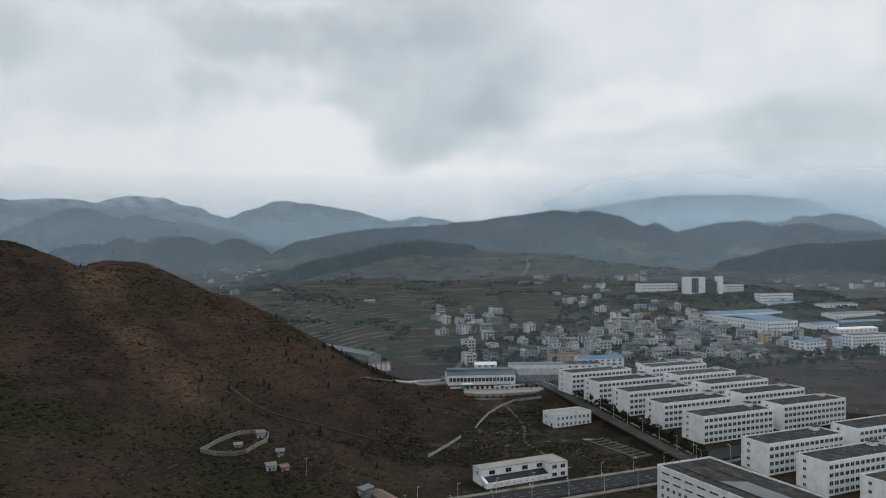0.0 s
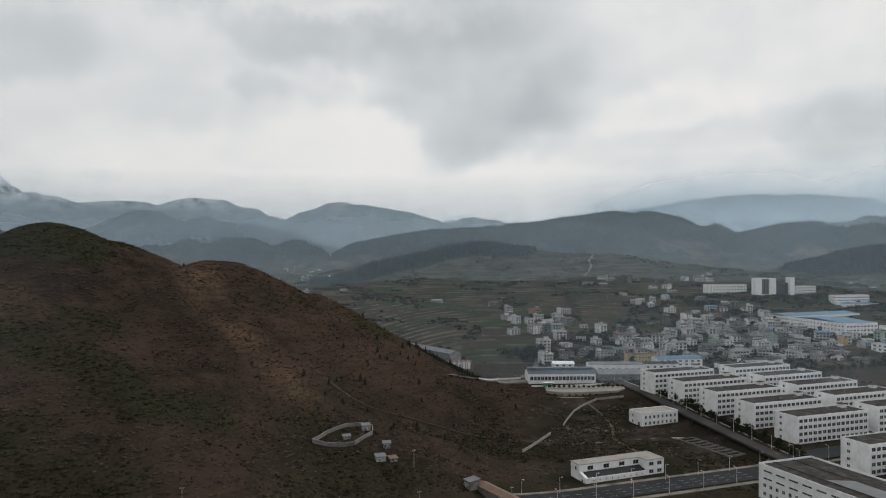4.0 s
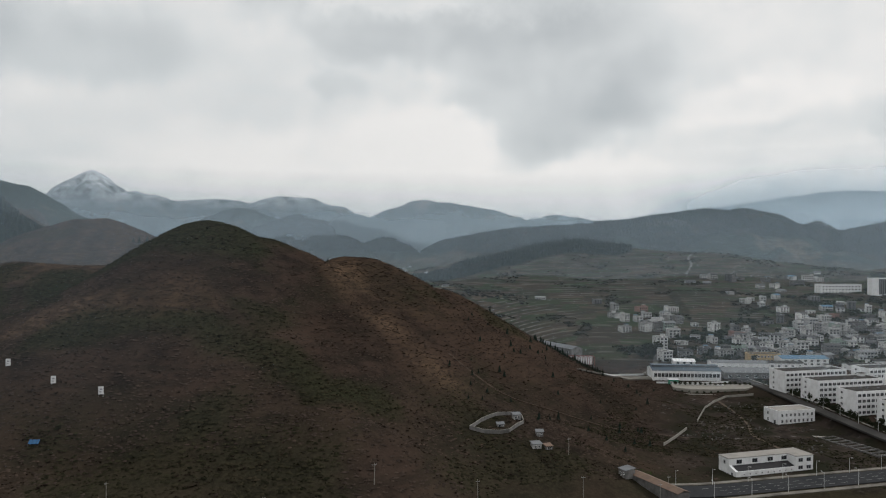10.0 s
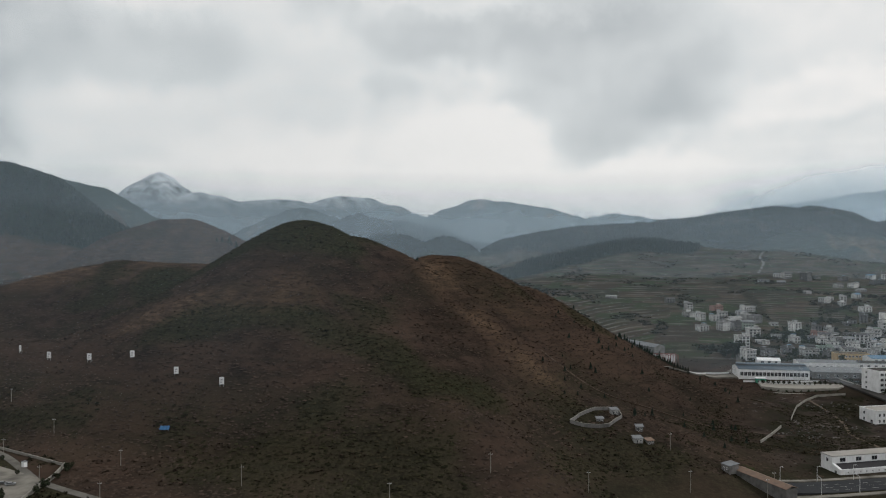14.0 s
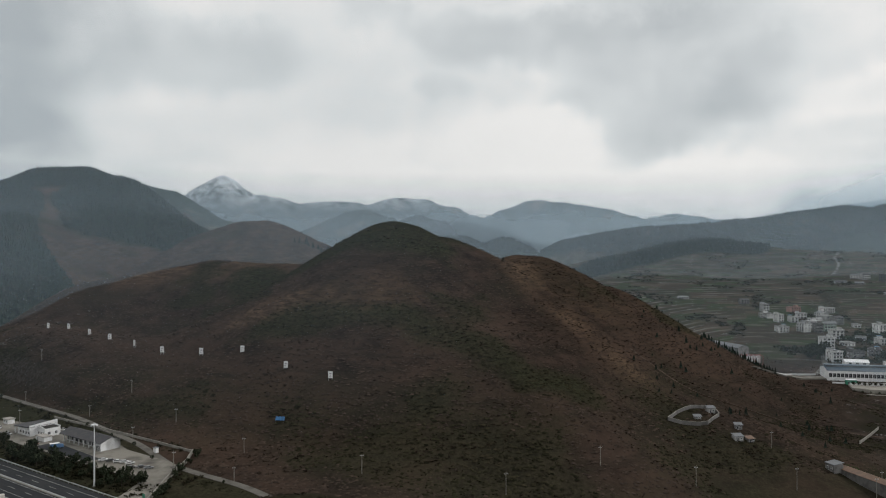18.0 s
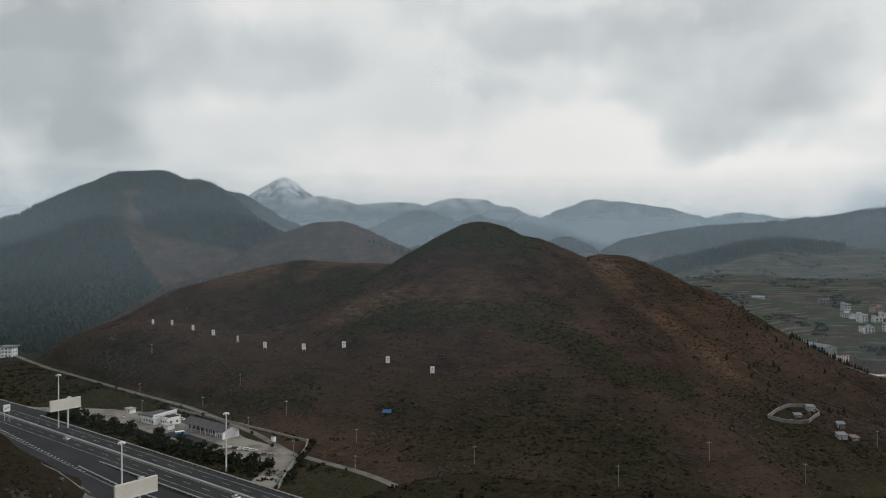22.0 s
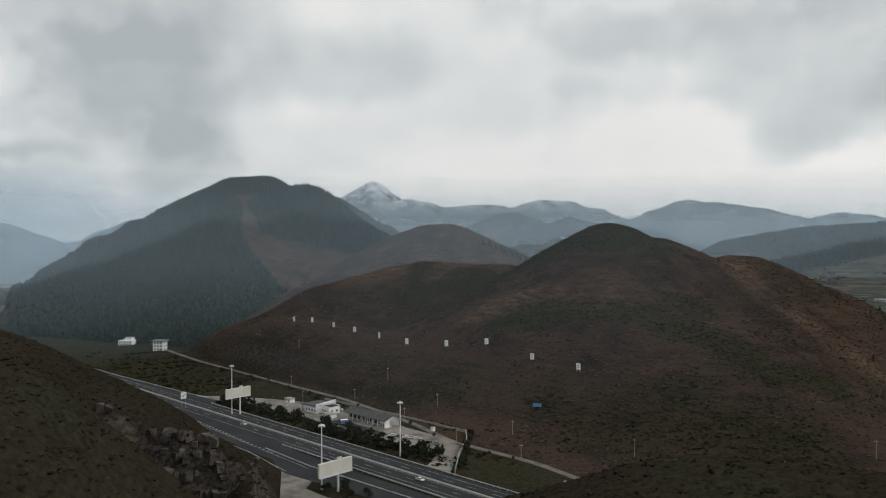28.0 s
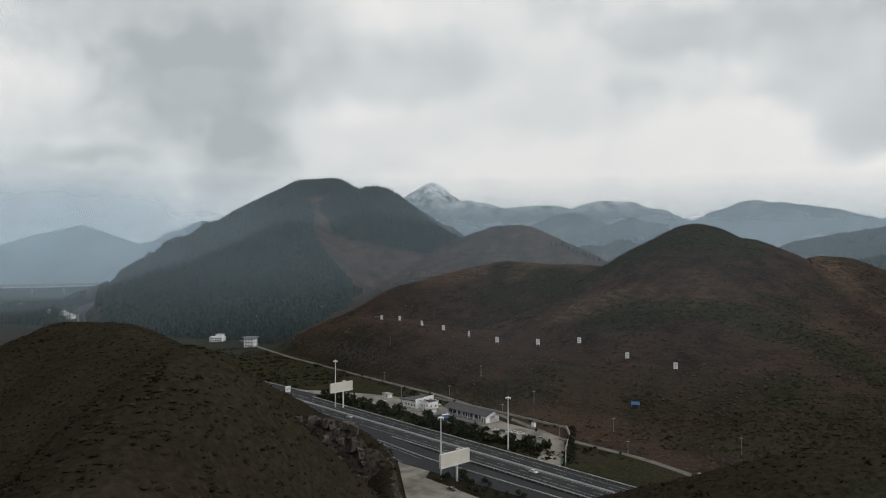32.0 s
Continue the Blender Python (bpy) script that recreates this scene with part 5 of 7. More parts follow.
def flat_block(t, L, D, H, roof, lip=0.7, wall=None, base=-2.0):
    """Walls, a sunk flat roof and the parapet round it."""
    w = wall or WHITE
    part("wall", Solid().box(0, 0, base, L, D, H), [w], t)
    part("roof", Solid().box(0.3, 0.3, H + 0.02, L - 0.3, D - 0.3, H + 0.1), [roof], t)
    k = 0.28
    part("parapet", Solid().box(-0.06, -0.06, H, L + 0.06, k, H + lip).box(-0.06, D - k, H, L + 0.06, D + 0.06, H + lip).box(-0.06, k, H, k, D - k, H + lip).box(L - k, k, H, L + 0.06, D - k, H + lip), [w], t)


def factory(x, y, L=59.0, D=18.5, floors=4, hut=True):
    z = gz(x + 8, y + 8) - 0.2
    t = thing("factory_block", pose(x, y, z, 0, 0, ROW), "white four-storey factory block with a dark felt roof", "factory building", "factory blocks")
    step, H = 4.0, 0.5 + 4.0 * floors
    flat_block(t, L, D, H, FELT)
    n = 15
    for k in range(floors):
        part("floor_band", Solid().box(-0.05, -0.08, 0.2 + k * step, L + 0.05, 0.0, 0.45 + k * step).box(-0.08, 0.0, 0.2 + k * step, 0.0, D, 0.45 + k * step), [WHITE], t)
    windows(t, spread(0.8, L - 0.8, n), [1.2 + k * step for k in range(floors)], 2.7, 2.0, "front", (L, D))
    windows(t, (D * 0.72,), [1.5 + k * step for k in range(floors)], 1.8, 1.5, "left", (L, D))
    windows(t, (D * 0.3,), [1.5 + k * step for k in range(floors)], 1.8, 1.5, "right", (L, D))
    for i in range(1, n, 2):
        xp = 0.8 + (L - 1.6) * i / n
        part("pilaster", shared(("pilaster", H), lambda: Solid().box(-0.16, -0.1, -1.0, 0.16, 0.0, H).mesh("pilaster", [WHITE])), None, t, at=Matrix.Translation((xp, 0, 0)))
    if hut:
        h = part("stair_hut", Solid().box(L - 9, D - 6.5, H + 0.1, L - 5, D - 2.5, H + 2.4), [WHITE], t)
        part("hut_roof", Solid().box(L - 9.5, D - 7.0, H + 2.4, L - 4.5, D - 2.0, H + 2.65), [FELT], h)
    rng = random.Random(int(x * 7 + y))
    for _ in range(3):
        rx, ry = rng.uniform(6, L - 14), rng.uniform(3, D - 4)
        part("roof_vent", Solid().box(rx, ry, H + 0.1, rx + rng.uniform(0.8, 2.2), ry + 0.9, H + rng.uniform(0.7, 1.4)), [GREY_ROOF], t)
    return t


for k in range(5):
    factory(159.5 - 14.4 * k, 455 + 33.6 * k)
for k in range(5):
    factory(222 - 12.4 * k, 484 + 32.3 * k)
for x, y in ((174.6, 398.5), (191, 368.5), (206, 336), (240, 428), (254, 397)):
    factory(x, y)

# the large works hall nearest the city road
big = thing("works_hall", pose(109 + 0.406 * 78, 377 - 0.914 * 78, gz(125, 350) - 0.3, 0, 0, ROW), "large white works hall with a weathered grey roof", "factory building")
BL, BD, BH = 35.0, 78.0, 17.0
flat_block(big, BL, BD, BH, FELT, 1.0)
for z in (2.4, 6.6):
    windows(big, spread(2, BD - 2, 18), (z,), 1.7, 1.7, "left", (BL, BD))
for z in (10.6, 14.4):
    windows(big, spread(2, BD - 2, 9), (z,), 5.6, 0.8, "left", (BL, BD))
windows(big, spread(2, BL - 2, 8), (2.4, 6.6), 1.7, 1.7, "back", (BL, BD))
part("roof_ridge", Solid().box(9, 0.4, BH + 0.1, 9.5, BD - 0.4, BH + 0.45).box(22, 0.4, BH + 0.1, 22.4, BD - 0.4, BH + 0.4), [FELT], big)
part("roof_sheet", Solid().prism([(9.6, 6), (21.8, 2), (21.8, 40), (9.6, 46)], BH + 0.12, BH + 0.2), [GREY_ROOF], big)

# the two-storey building with a dark lean-to
wb = thing("white_workshop", pose(23, 391, -0.9, 0, 0, 26.5), "white two-storey workshop with a black lean-to roof", "workshop")
WL, WD, WH = 52.0, 15.0, 8.6
body = Solid().box(0, 6.5, -1, WL, WD, WH).box(WL - 12, 0, -1, WL, 6.5, WH)
part("wall", body, [WHITE], wb)
part("roof", Solid().box(-0.3, 6.2, WH, WL + 0.3, WD + 0.3, WH + 0.3).box(WL - 12.3, -0.3, WH, WL + 0.3, 6.2, WH + 0.3), [PALE_ROOF], wb)
part("lean_to_wall", Solid().prism([(0.02, 0), (WL - 12, 0), (WL - 12, 6.5), (0.02, 6.5)], -1, [2.6, 2.6, 4.4, 4.4]), [WHITE], wb)
part("lean_to_roof", Solid().prism([(1.6, 0.5), (WL - 12.02, 0.5), (WL - 12.02, 6.48), (1.6, 6.48)], [2.55, 2.55, 4.3, 4.3], [3.0, 3.0, 4.65, 4.65]), [BLACK_ROOF], wb)
part("lean_to_kerb", Solid().box(-0.02, -0.06, 2.2, WL - 12, 0.5, 3.1).prism([(-0.06, 0.5), (1.6, 0.5), (1.6, 6.5), (-0.06, 6.5)], 2.4, [3.1, 3.1, 5.0, 5.0]), [WHITE], wb)
for x in (7, 17.5, 28, 37.5):
    part("window", window_mesh(3.6, 2.2), None, wb, at=Matrix.Translation((x, 6.5, 5.4)))
for x in spread(3, WL - 13, 9):
    part("vent_window", window_mesh(0.7, 0.7), None, wb, at=Matrix.Translation((x, 0, 1.1)))
for z in (1.2, 5.4):
    for x in (WL - 8.8, WL - 3.2):
        part("window", window_mesh(3.0, 2.0), None, wb, at=Matrix.Translation((x, 0, z)))
part("side_window", window_mesh(1.6, 2.0), None, wb, at=Matrix.Translation((0, 10, 5.2)) @ turn(-90))
part("door", window_mesh(1.6, 2.6), None, wb, at=Matrix.Translation((0, 3.5, -0.8)) @ turn(-90))
part("floor_band", Solid().box(-0.06, 6.44, 4.7, WL - 12, 6.5, 4.9).box(WL - 12, -0.06, 4.1, WL + 0.06, 0, 4.35), [WHITE], wb)
part("apron", Solid().box(-1.2, -2.2, -0.9, WL + 1, 0, 0.06), [CONCRETE], wb)

sb = thing("white_office", pose(77.5, 515.5, gz(80, 522) - 0.4, 0, 0, 25), "white two-storey office with a flat pale roof", "office building")
flat_block(sb, 31.0, 15.0, 9.2, PALE_ROOF, 0.5)
windows(sb, spread(1.5, 30, 8), (1.2, 5.4), 1.5, 2.0, "front", (31, 15))
windows(sb, (10.5,), (1.2, 5.4), 1.5, 2.0, "left", (31, 15))
part("door", window_mesh(2.0, 3.0), None, sb, at=Matrix.Translation((0, 3.5, -0.2)) @ turn(-90))
part("floor_band", Solid().box(-0.06, -0.08, 4.2, 31.06, 0, 4.5).box(-0.08, 0, 4.2, 0, 15, 4.5), [WHITE], sb)
blue_shed = thing("blue_shed", pose(82, 537, gz(86, 541) - 0.3, 0, 0, 25), "low shed with a bright blue roof behind the office", "shed")
part("wall", Solid().box(0, 0, -0.5, 18, 5, 2.6), [CEMENT_WALL], blue_shed)
part("roof", Solid().prism([(-0.4, -0.4), (18.4, -0.4), (18.4, 5.4), (-0.4, 5.4)], [2.6, 2.6, 3.3, 3.3], [2.75, 2.75, 3.45, 3.45]), [BLUE_ROOF], blue_shed)


def shed(name, x, y, deg, L, D, H, rise, roof, wall, label, wins=0, rows=(2.0,), ww=2.4, wh=1.6, cat="shed", ends=0, group=""):
    t = thing(name, pose(x, y, gz(x, y) - 0.3, 0, 0, deg), label, cat, group)
    w = Solid().box(0, 0, -4.0, L, D, H)
    w.quad([(0, D, H), (0, 0, H), (0, D / 2, H + rise)]).quad([(L, 0, H), (L, D, H), (L, D / 2, H + rise)])
    part("wall", w, [wall], t)
    part("roof", Solid().gable(0, 0, L, D, H + 0.08, rise, 0.4, 0.15), [roof], t)
    for i in range(max(2, int(L / 5))):
        xr = L * (i + 0.5) / max(2, int(L / 5))
        a = rise / (D / 2)
        part("roof_seam", Solid().prism([(xr - 0.1, -0.3), (xr + 0.1, -0.3), (xr + 0.1, D / 2), (xr - 0.1, D / 2)], [H - 0.3 * a, H - 0.3 * a, H + rise, H + rise], [H + 0.2 - 0.3 * a, H + 0.2 - 0.3 * a, H + rise + 0.2, H + rise + 0.2]), [roof], t)
    if wins:
        windows(t, spread(1, L - 1, wins), rows, ww, wh, "front", (L, D))
    if ends:
        windows(t, spread(1, D - 1, ends), rows, ww, wh, "left", (L, D))
    return t


glass_hall = shed("glazed_hall", 4, 626, 6, 58, 22, 9.0, 2.6, HALL_ROOF, WHITE, "long blue-roofed hall with a band of tall windows", 18, (3.4,), 2.5, 3.2, "hall")
part("clerestory", Solid().box(1, 8.0, 10.2, 57, 14, 12.4), [GREY_ROOF], glass_hall)
part("clerestory_roof", Solid().box(0.4, 7.4, 12.4, 57.6, 14.6, 12.7), [HALL_ROOF], glass_hall)
shed("tin_shed", 66, 640, 6, 46, 30, 6.0, 2.0, GREY_ROOF, CEMENT_WALL, "grey steel-roofed shed between hall and factories", 6)
shed("tin_shed", 62, 676, 4, 50, 16, 7.0, 1.4, GREY_ROOF, WHITE, "long low shed with a grey roof", 8)
shed("tin_shed", 108, 690, 8, 40, 14, 5.6, 1.2, FELT, WHITE, "long low white shed with a dark roof", 6)
shed("blue_roofed_shed", 130, 702, 10, 44, 18, 8.0, 2.0, BLUE_ROOF, WHITE, "white shed with a faded blue steel roof", 7, (2.0, 5.2))
shed("tin_shed", 186, 694, 14, 40, 12, 5.0, 1.0, FELT, WHITE, "long low white shed with a dark flat roof", 7)
shed("tin_shed", 196, 676, 14, 44, 12, 5.0, 1.0, FELT, WHITE, "long low white shed with a dark flat roof", 7)
shed("tin_shed", 214, 712, 14, 40, 14, 6.0, 1.0, FELT, WHITE, "long low white shed with a dark flat roof", 7)
shed("white_roofed_shed", 30, 690, 4, 20, 10, 4.2, 2.0, SIGN, WHITE, "small shed with a bright white roof", 3)
booth = thing("green_booth", pose(16, 613, gz(16, 613) - 0.2, 0, 0, 6), "mint green booth by the gate", "booth")
part("wall", Solid().box(0, 0, -1, 8, 4, 4.2), [GREEN_PAINT], booth)
part("roof", Solid().box(-0.4, -0.4, 4.2, 8.4, 4.4, 4.5), [SIGN], booth)
windows(booth, (2, 6), (1.2,), 1.6, 1.6)

yellow = thing("ochre_block", pose(104, 716, gz(110, 722) - 0.5, 0, 0, 8), "ochre two-storey block with rows of windows", "building")
flat_block(yellow, 30, 12, 8.4, FELT, 0.5, YELLOW_WALL)
windows(yellow, spread(1, 29, 9), (1.4, 5.2), 1.7, 1.7)


def long_block(name, x, y, deg, L, D, floors, roof, label, n, step=3.6, wall=None, ends=0, cat="building"):
    t = thing(name, pose(x, y, gz(x, y) - 0.6, 0, 0, deg), label, cat)
    flat_block(t, L, D, step * floors + 0.6, roof, 0.6, wall, -6.0)
    windows(t, spread(1, L - 1, n), [1.1 + step * k for k in range(floors)], min(2.6, 0.62 * L / n), 1.7, "front", (L, D))
    if ends:
        windows(t, spread(1, D - 1, ends), [1.1 + step * k for k in range(floors)], 2.0, 1.7, "left", (L, D))
    return t


# halls with blue roofs in the middle distance
hall_a = long_block("blue_roofed_hall", 356, 968, 27, 128, 46, 2, BLUE_ROOF, "very long white hall with a bright blue steel roof", 30, 4.2, ends=11)
hall_b = long_block("blue_roofed_hall", 383, 878, 18, 46, 92, 3, BLUE_ROOF, "white three-storey hall with a bright blue steel roof", 9, 4.6, ends=16)
for t, L, D, H in ((hall_a, 128, 46, 9.0), (hall_b, 46, 92, 14.4)):
    part("roof_pitch", Solid().gable(0.3, 0.3, L - 0.3, D - 0.3, H + 0.3, 2.6, 0.1, 0.2), [BLUE_ROOF], t)
shed("blue_roofed_shed", 381, 779, 27, 92, 20, 9.5, 1.8, BLUE_ROOF, WHITE, "long white hall with a blue steel roof", 16, (2.2, 6.0), 2.6, 1.8, "hall", 3)
shed("blue_roofed_shed", 455, 905, 24, 40, 24, 6.5, 1.6, BLUE_ROOF, WHITE, "low shed with a pale blue roof", 6)
shed("blue_roofed_shed", 500, 930, 20, 70, 18, 6.0, 1.6, BLUE_ROOF, CEMENT_WALL, "long shed with a pale blue roof", 8)
shed("white_roofed_shed", 470, 880, 18, 60, 16, 5.4, 1.4, SIGN, WHITE, "long shed with a white roof", 8)
shed("tin_shed", 520, 985, 20, 90, 22, 7.5, 1.6, GREY_ROOF, WHITE, "long white shed with a grey roof", 14)
shed("blue_roofed_shed", 470, 1070, 18, 60, 20, 5.0, 1.4, BLUE_ROOF, WHITE, "low shed with a pale blue roof", 8)
shed("tin_shed", 540, 1050, 18, 60, 20, 5.0, 1.4, GREY_ROOF, WHITE, "low shed with a pale grey roof", 8)
long_block("apartment_block", 437, 792, 18, 60, 14, 4, FELT, "long white four-storey block with balconies", 14, 3.5, ends=3)
long_block("apartment_block", 455, 752, 18, 60, 14, 4, FELT, "long white four-storey block with balconies", 14, 3.5, ends=3)
long_block("office_block", 466, 1086, 18, 58, 14, 3, FELT, "white three-storey office block with ribbon windows", 15, 4.0, ends=3)
long_block("office_block", 606, 1112, 12, 70, 16, 3, FELT, "pale three-storey block with many windows", 16, 3.8, CEMENT_WALL, ends=3)
long_block("school_block", 319, 1196, 14, 66, 18, 3, FELT, "white three-storey block with dark ribbon windows", 12, 4.4, ends=2)
long_block("office_block", 455, 1196, 14, 34, 14, 3, FELT, "white three-storey block beside the towers", 9, 3.8, ends=3)
# twin slabs with a dark hall between them
for x, w, h, lab in ((384, 33, 27, "tall white slab tower with a recessed grey middle"), (439, 7, 28, "narrow white slab tower")):
    t = thing("slab_tower", pose(x, 1172 + (x - 372) * 0.12, gz(x, 1172) - 1, 0, 0, 8), lab, "tower")
    flat_block(t, w, 14, h, FELT, 0.8, None, -6)
    if w > 10:
        part("recess", Solid().box(w * 0.30, -0.06, 3, w * 0.66, 0.0, h - 0.5), [CEMENT_WALL], t)
        for i in range(4):
            part("window_strip", Solid().box(w * 0.32 + 2.7 * i, -0.12, 3, w * 0.32 + 2.7 * i + 1.5, -0.065, h - 1), [PANE], t)
t = thing("dark_hall", pose(418, 1184, gz(430, 1180) - 1, 0, 0, 8), "dark glazed hall between two white slabs", "building")
part("wall", Solid().box(0, 0, -6, 20, 14, 20), [SOLAR], t)
part("roof", Solid().box(-0.3, -0.3, 20, 20.3, 14.3, 20.5), [FELT], t)
for i in range(4):
    part("mullion", Solid().box(4.4 * i, -0.12, 0, 4.4 * i + 0.25, 0.0, 20), [GREY_ROOF], t)
pillar = thing("yellow_gatepost", pose(352, 820, gz(352, 820) - 0.5, 0, 0, 20), "ochre gate tower by the halls", "gate tower")
part("shaft", Solid().box(0, 0, 0, 3.6, 3, 10).box(5.6, 0, 0, 9.2, 3, 8.6), [YELLOW_WALL], pillar)

# ---- yard walls, retaining wall, roads of the estate ----
low_wall("site_wall", [(-9, 445), (12, 491)], 1.7, 0.35, CONCRETE_WALL, "weathered concrete boundary wall across the bare site")
low_wall("site_wall", [(22, 510), (34, 549), (44, 568), (55, 581), (78, 589)], 1.5, 0.35, CONCRETE_WALL, "weathered concrete boundary wall climbing to the road")
ret = thing("retaining_wall", Matrix.Identity(4), "pale terraced retaining wall planted with round shrubs", "retaining wall")
ring = [(17, 596), (30, 590), (46, 592), (75, 601), (83, 612), (83, 622), (60, 618), (17, 612)]
part("wall_body", Solid().prism(ring, 2, 10.6, 0), [CONCRETE_WALL], ret)
part("ledge", Solid().prism([(13, 592), (30, 585), (47, 587), (77, 596.5), (83, 605), (75, 601.5), (46, 592.5), (30, 590.5), (17, 596.5)], 1, 7.4), [CONCRETE_WALL], ret)
part("railing", Solid().box(18, 611, 10.6, 60, 611.2, 11.9), [WHITE], ret)
low_wall("white_fence", [(-44, 607), (-22, 638), (-2, 645)], 1.4, 0.4, WHITE, "white balustrade beside the pale village road")
low_wall("white_fence", [(6, 616), (40, 619), (68, 627)], 1.4, 0.35, WHITE, "white low fence in front of the glazed hall")
ribbon("road_village", [(-60, 560), (-44, 604), (-22, 634), (-4, 640), (4, 660), (13, 688), (20, 740)], 5.0, 0.2, LANE_CONCRETE, "pale concrete village road")
ribbon("road_square", [(-24, 626), (-6, 634), (8, 636)], 14.0, 0.25, CONCRETE, "pale concrete apron of the village road")
ribbon("road_estate", [(78, 650), (93, 606), (112, 533), (126, 480), (137, 440), (146, 412)], 9.0, 0.12, ESTATE_ROAD, "grey asphalt estate road beside the factories")
ribbon("pavement_estate", [(86, 645), (101, 604), (121, 532), (134, 482), (147, 436)], 1.6, 0.25, CONCRETE_WALL, "pale kerbed pavement of the estate road")
ribbon("road_city", [(-24, 350), (-16, 354), (34, 378), (113, 412), (260, 482)], 17.0, 0.12, ASPHALT, "wide dark asphalt city road")
ribbon("pavement_city_north", [(-24, 362), (30, 388), (108, 422), (140, 436)], 3.0, 0.28, CONCRETE, "pale kerb and pavement along the city road")
ribbon("pavement_city_south", [(-14, 342), (0, 348), (40, 367), (120, 402), (200, 440)], 3.4, 0.28, CONCRETE, "pale kerb and pavement along the city road")
city = thing("city_road_markings", Matrix.Identity(4), "white dashes and edge lines on the city road", "road marking", kind="structure")
ca, cb = Vector((-16, 354)), Vector((113, 412))
cu = (cb - ca).normalized()
cn = Vector((-cu[1], cu[0]))
for lane_n in (-4.0, 0.0, 4.0):
    for i in range(18):
        p = ca + cu * (4 + 8 * i) + cn * lane_n
        q = p + cu * 4
        s = Solid()
        zs = [gz(p[0], p[1]) + 0.34, gz(q[0], q[1]) + 0.34]
        e = cn * 0.10
        s.quad([(p[0] - e[0], p[1] - e[1], zs[0]), (q[0] - e[0], q[1] - e[1], zs[1]), (q[0] + e[0], q[1] + e[1], zs[1]), (p[0] + e[0], p[1] + e[1], zs[0])])
        part("dash", s, [PAINT], city)
track, _ = ribbon("track_site", [(48, 572), (55, 540), (58, 510), (50, 480), (62, 462), (66, 440), (64, 425)], 2.2, 0.04, DIRT, "pale dirt track across the bare site")
ribbon("track_upper", [(-150, 470), (-110, 452), (-70, 470), (-30, 478), (10, 470)], 2.2, 0.0, TRACK, "brown dirt track over the scrub slope")
ribbon("road_far_hill", [(150, 1420), (175, 1500), (176, 1560), (200, 1640), (214, 1700)], 5.0, 0.3, LANE_CONCRETE, "pale road climbing the far wooded ridge")


def street_lamp(x, y, deg, h=8.5):
    p = thing("street_lamp", pose(x, y, gz(x, y), 0, 0, deg), "white street lamp with a single arm", "street lamp", "street lamps")
    part("pole", shared(("lpole", h), lambda: Solid().tube((0, 0, -0.3), (0, 0, h), 0.11, 0.07, 8).mesh("pole", [POLE_WHITE])), None, p)
    part("arm", shared(("larm", h), lambda: Solid().tube((0, 0, h - 0.1), (1.8, 0, h + 0.3), 0.06, 0.05, 6).mesh("arm", [POLE_WHITE])), None, p)
    part("lamp_head", shared(("lhead", h), lambda: Solid().box(1.5, -0.16, h + 0.2, 2.4, 0.16, h + 0.36).mesh("lamp_head", [POLE_WHITE])), None, p)
    return p


for i in range(9):
    p = ca + cu * (8 + 22 * i) + cn * 9.5
    street_lamp(p[0], p[1], 295)
for i in range(9):
    p = ca + cu * (18 + 22 * i) - cn * 9.5
    street_lamp(p[0], p[1], 115)
for i in range(10):
    t = i / 9
    street_lamp(95 + 46 * t + 4.5, 598 - 172 * t, 200)

# rows of half-built foundations beside the estate road
FOUND = thing("foundation_grid", pose(92, 488, gz(92, 480) - 0.2, 0, 0, -62), "rows of bare concrete foundation beams in the dirt", "foundation")
for i in range(9):
    part("beam", shared("fbeam", lambda: Solid().box(0, -0.3, -1.5, 14, 0.3, 0.7).mesh("beam", [CEMENT_WALL])), None, FOUND, at=Matrix.Translation((5 + 5.4 * i, 0, 0)) @ turn(90))
for y in (1.0, 13.0):
    part("long_beam", Solid().box(3, y - 0.25, -1.5, 50, y + 0.25, 0.6), [CEMENT_WALL], FOUND)
part("slab", Solid().box(-6, 0, -1.5, 3, 13, 0.4), [PALE_ROOF], FOUND)

# the walled yard on the hill's toe, its huts, and the shed by the road
PEN = [(-123, 376), (-118, 388), (-110, 401), (-102, 409), (-96, 408), (-94, 396), (-101, 380), (-106, 377), (-115, 376), (-123, 376)]
low_wall("walled_yard", PEN, 2.0, 0.3, CEMENT_WALL, "round yard enclosed by a weathered concrete wall")


def hut(name, x, y, deg, L, D, H, roof, wall, label):
    t = thing(name, pose(x, y, gz(x, y) - 0.4, 0, 0, deg), label, "hut")
    part("wall", Solid().box(0, 0, -1, L, D, H), [wall], t)
    part("roof", Solid().prism([(-0.4, -0.4), (L + 0.4, -0.4), (L + 0.4, D + 0.4), (-0.4, D + 0.4)], [H, H, H + 0.8, H + 0.8], [H + 0.2, H + 0.2, H + 1.0, H + 1.0]), [roof], t)
    part("door", window_mesh(1.0, 1.9), None, t, at=Matrix.Translation((L * 0.3, 0, 0.2)))
    part("window", window_mesh(1.0, 0.9), None, t, at=Matrix.Translation((L * 0.72, 0, 1.2)))
    return t


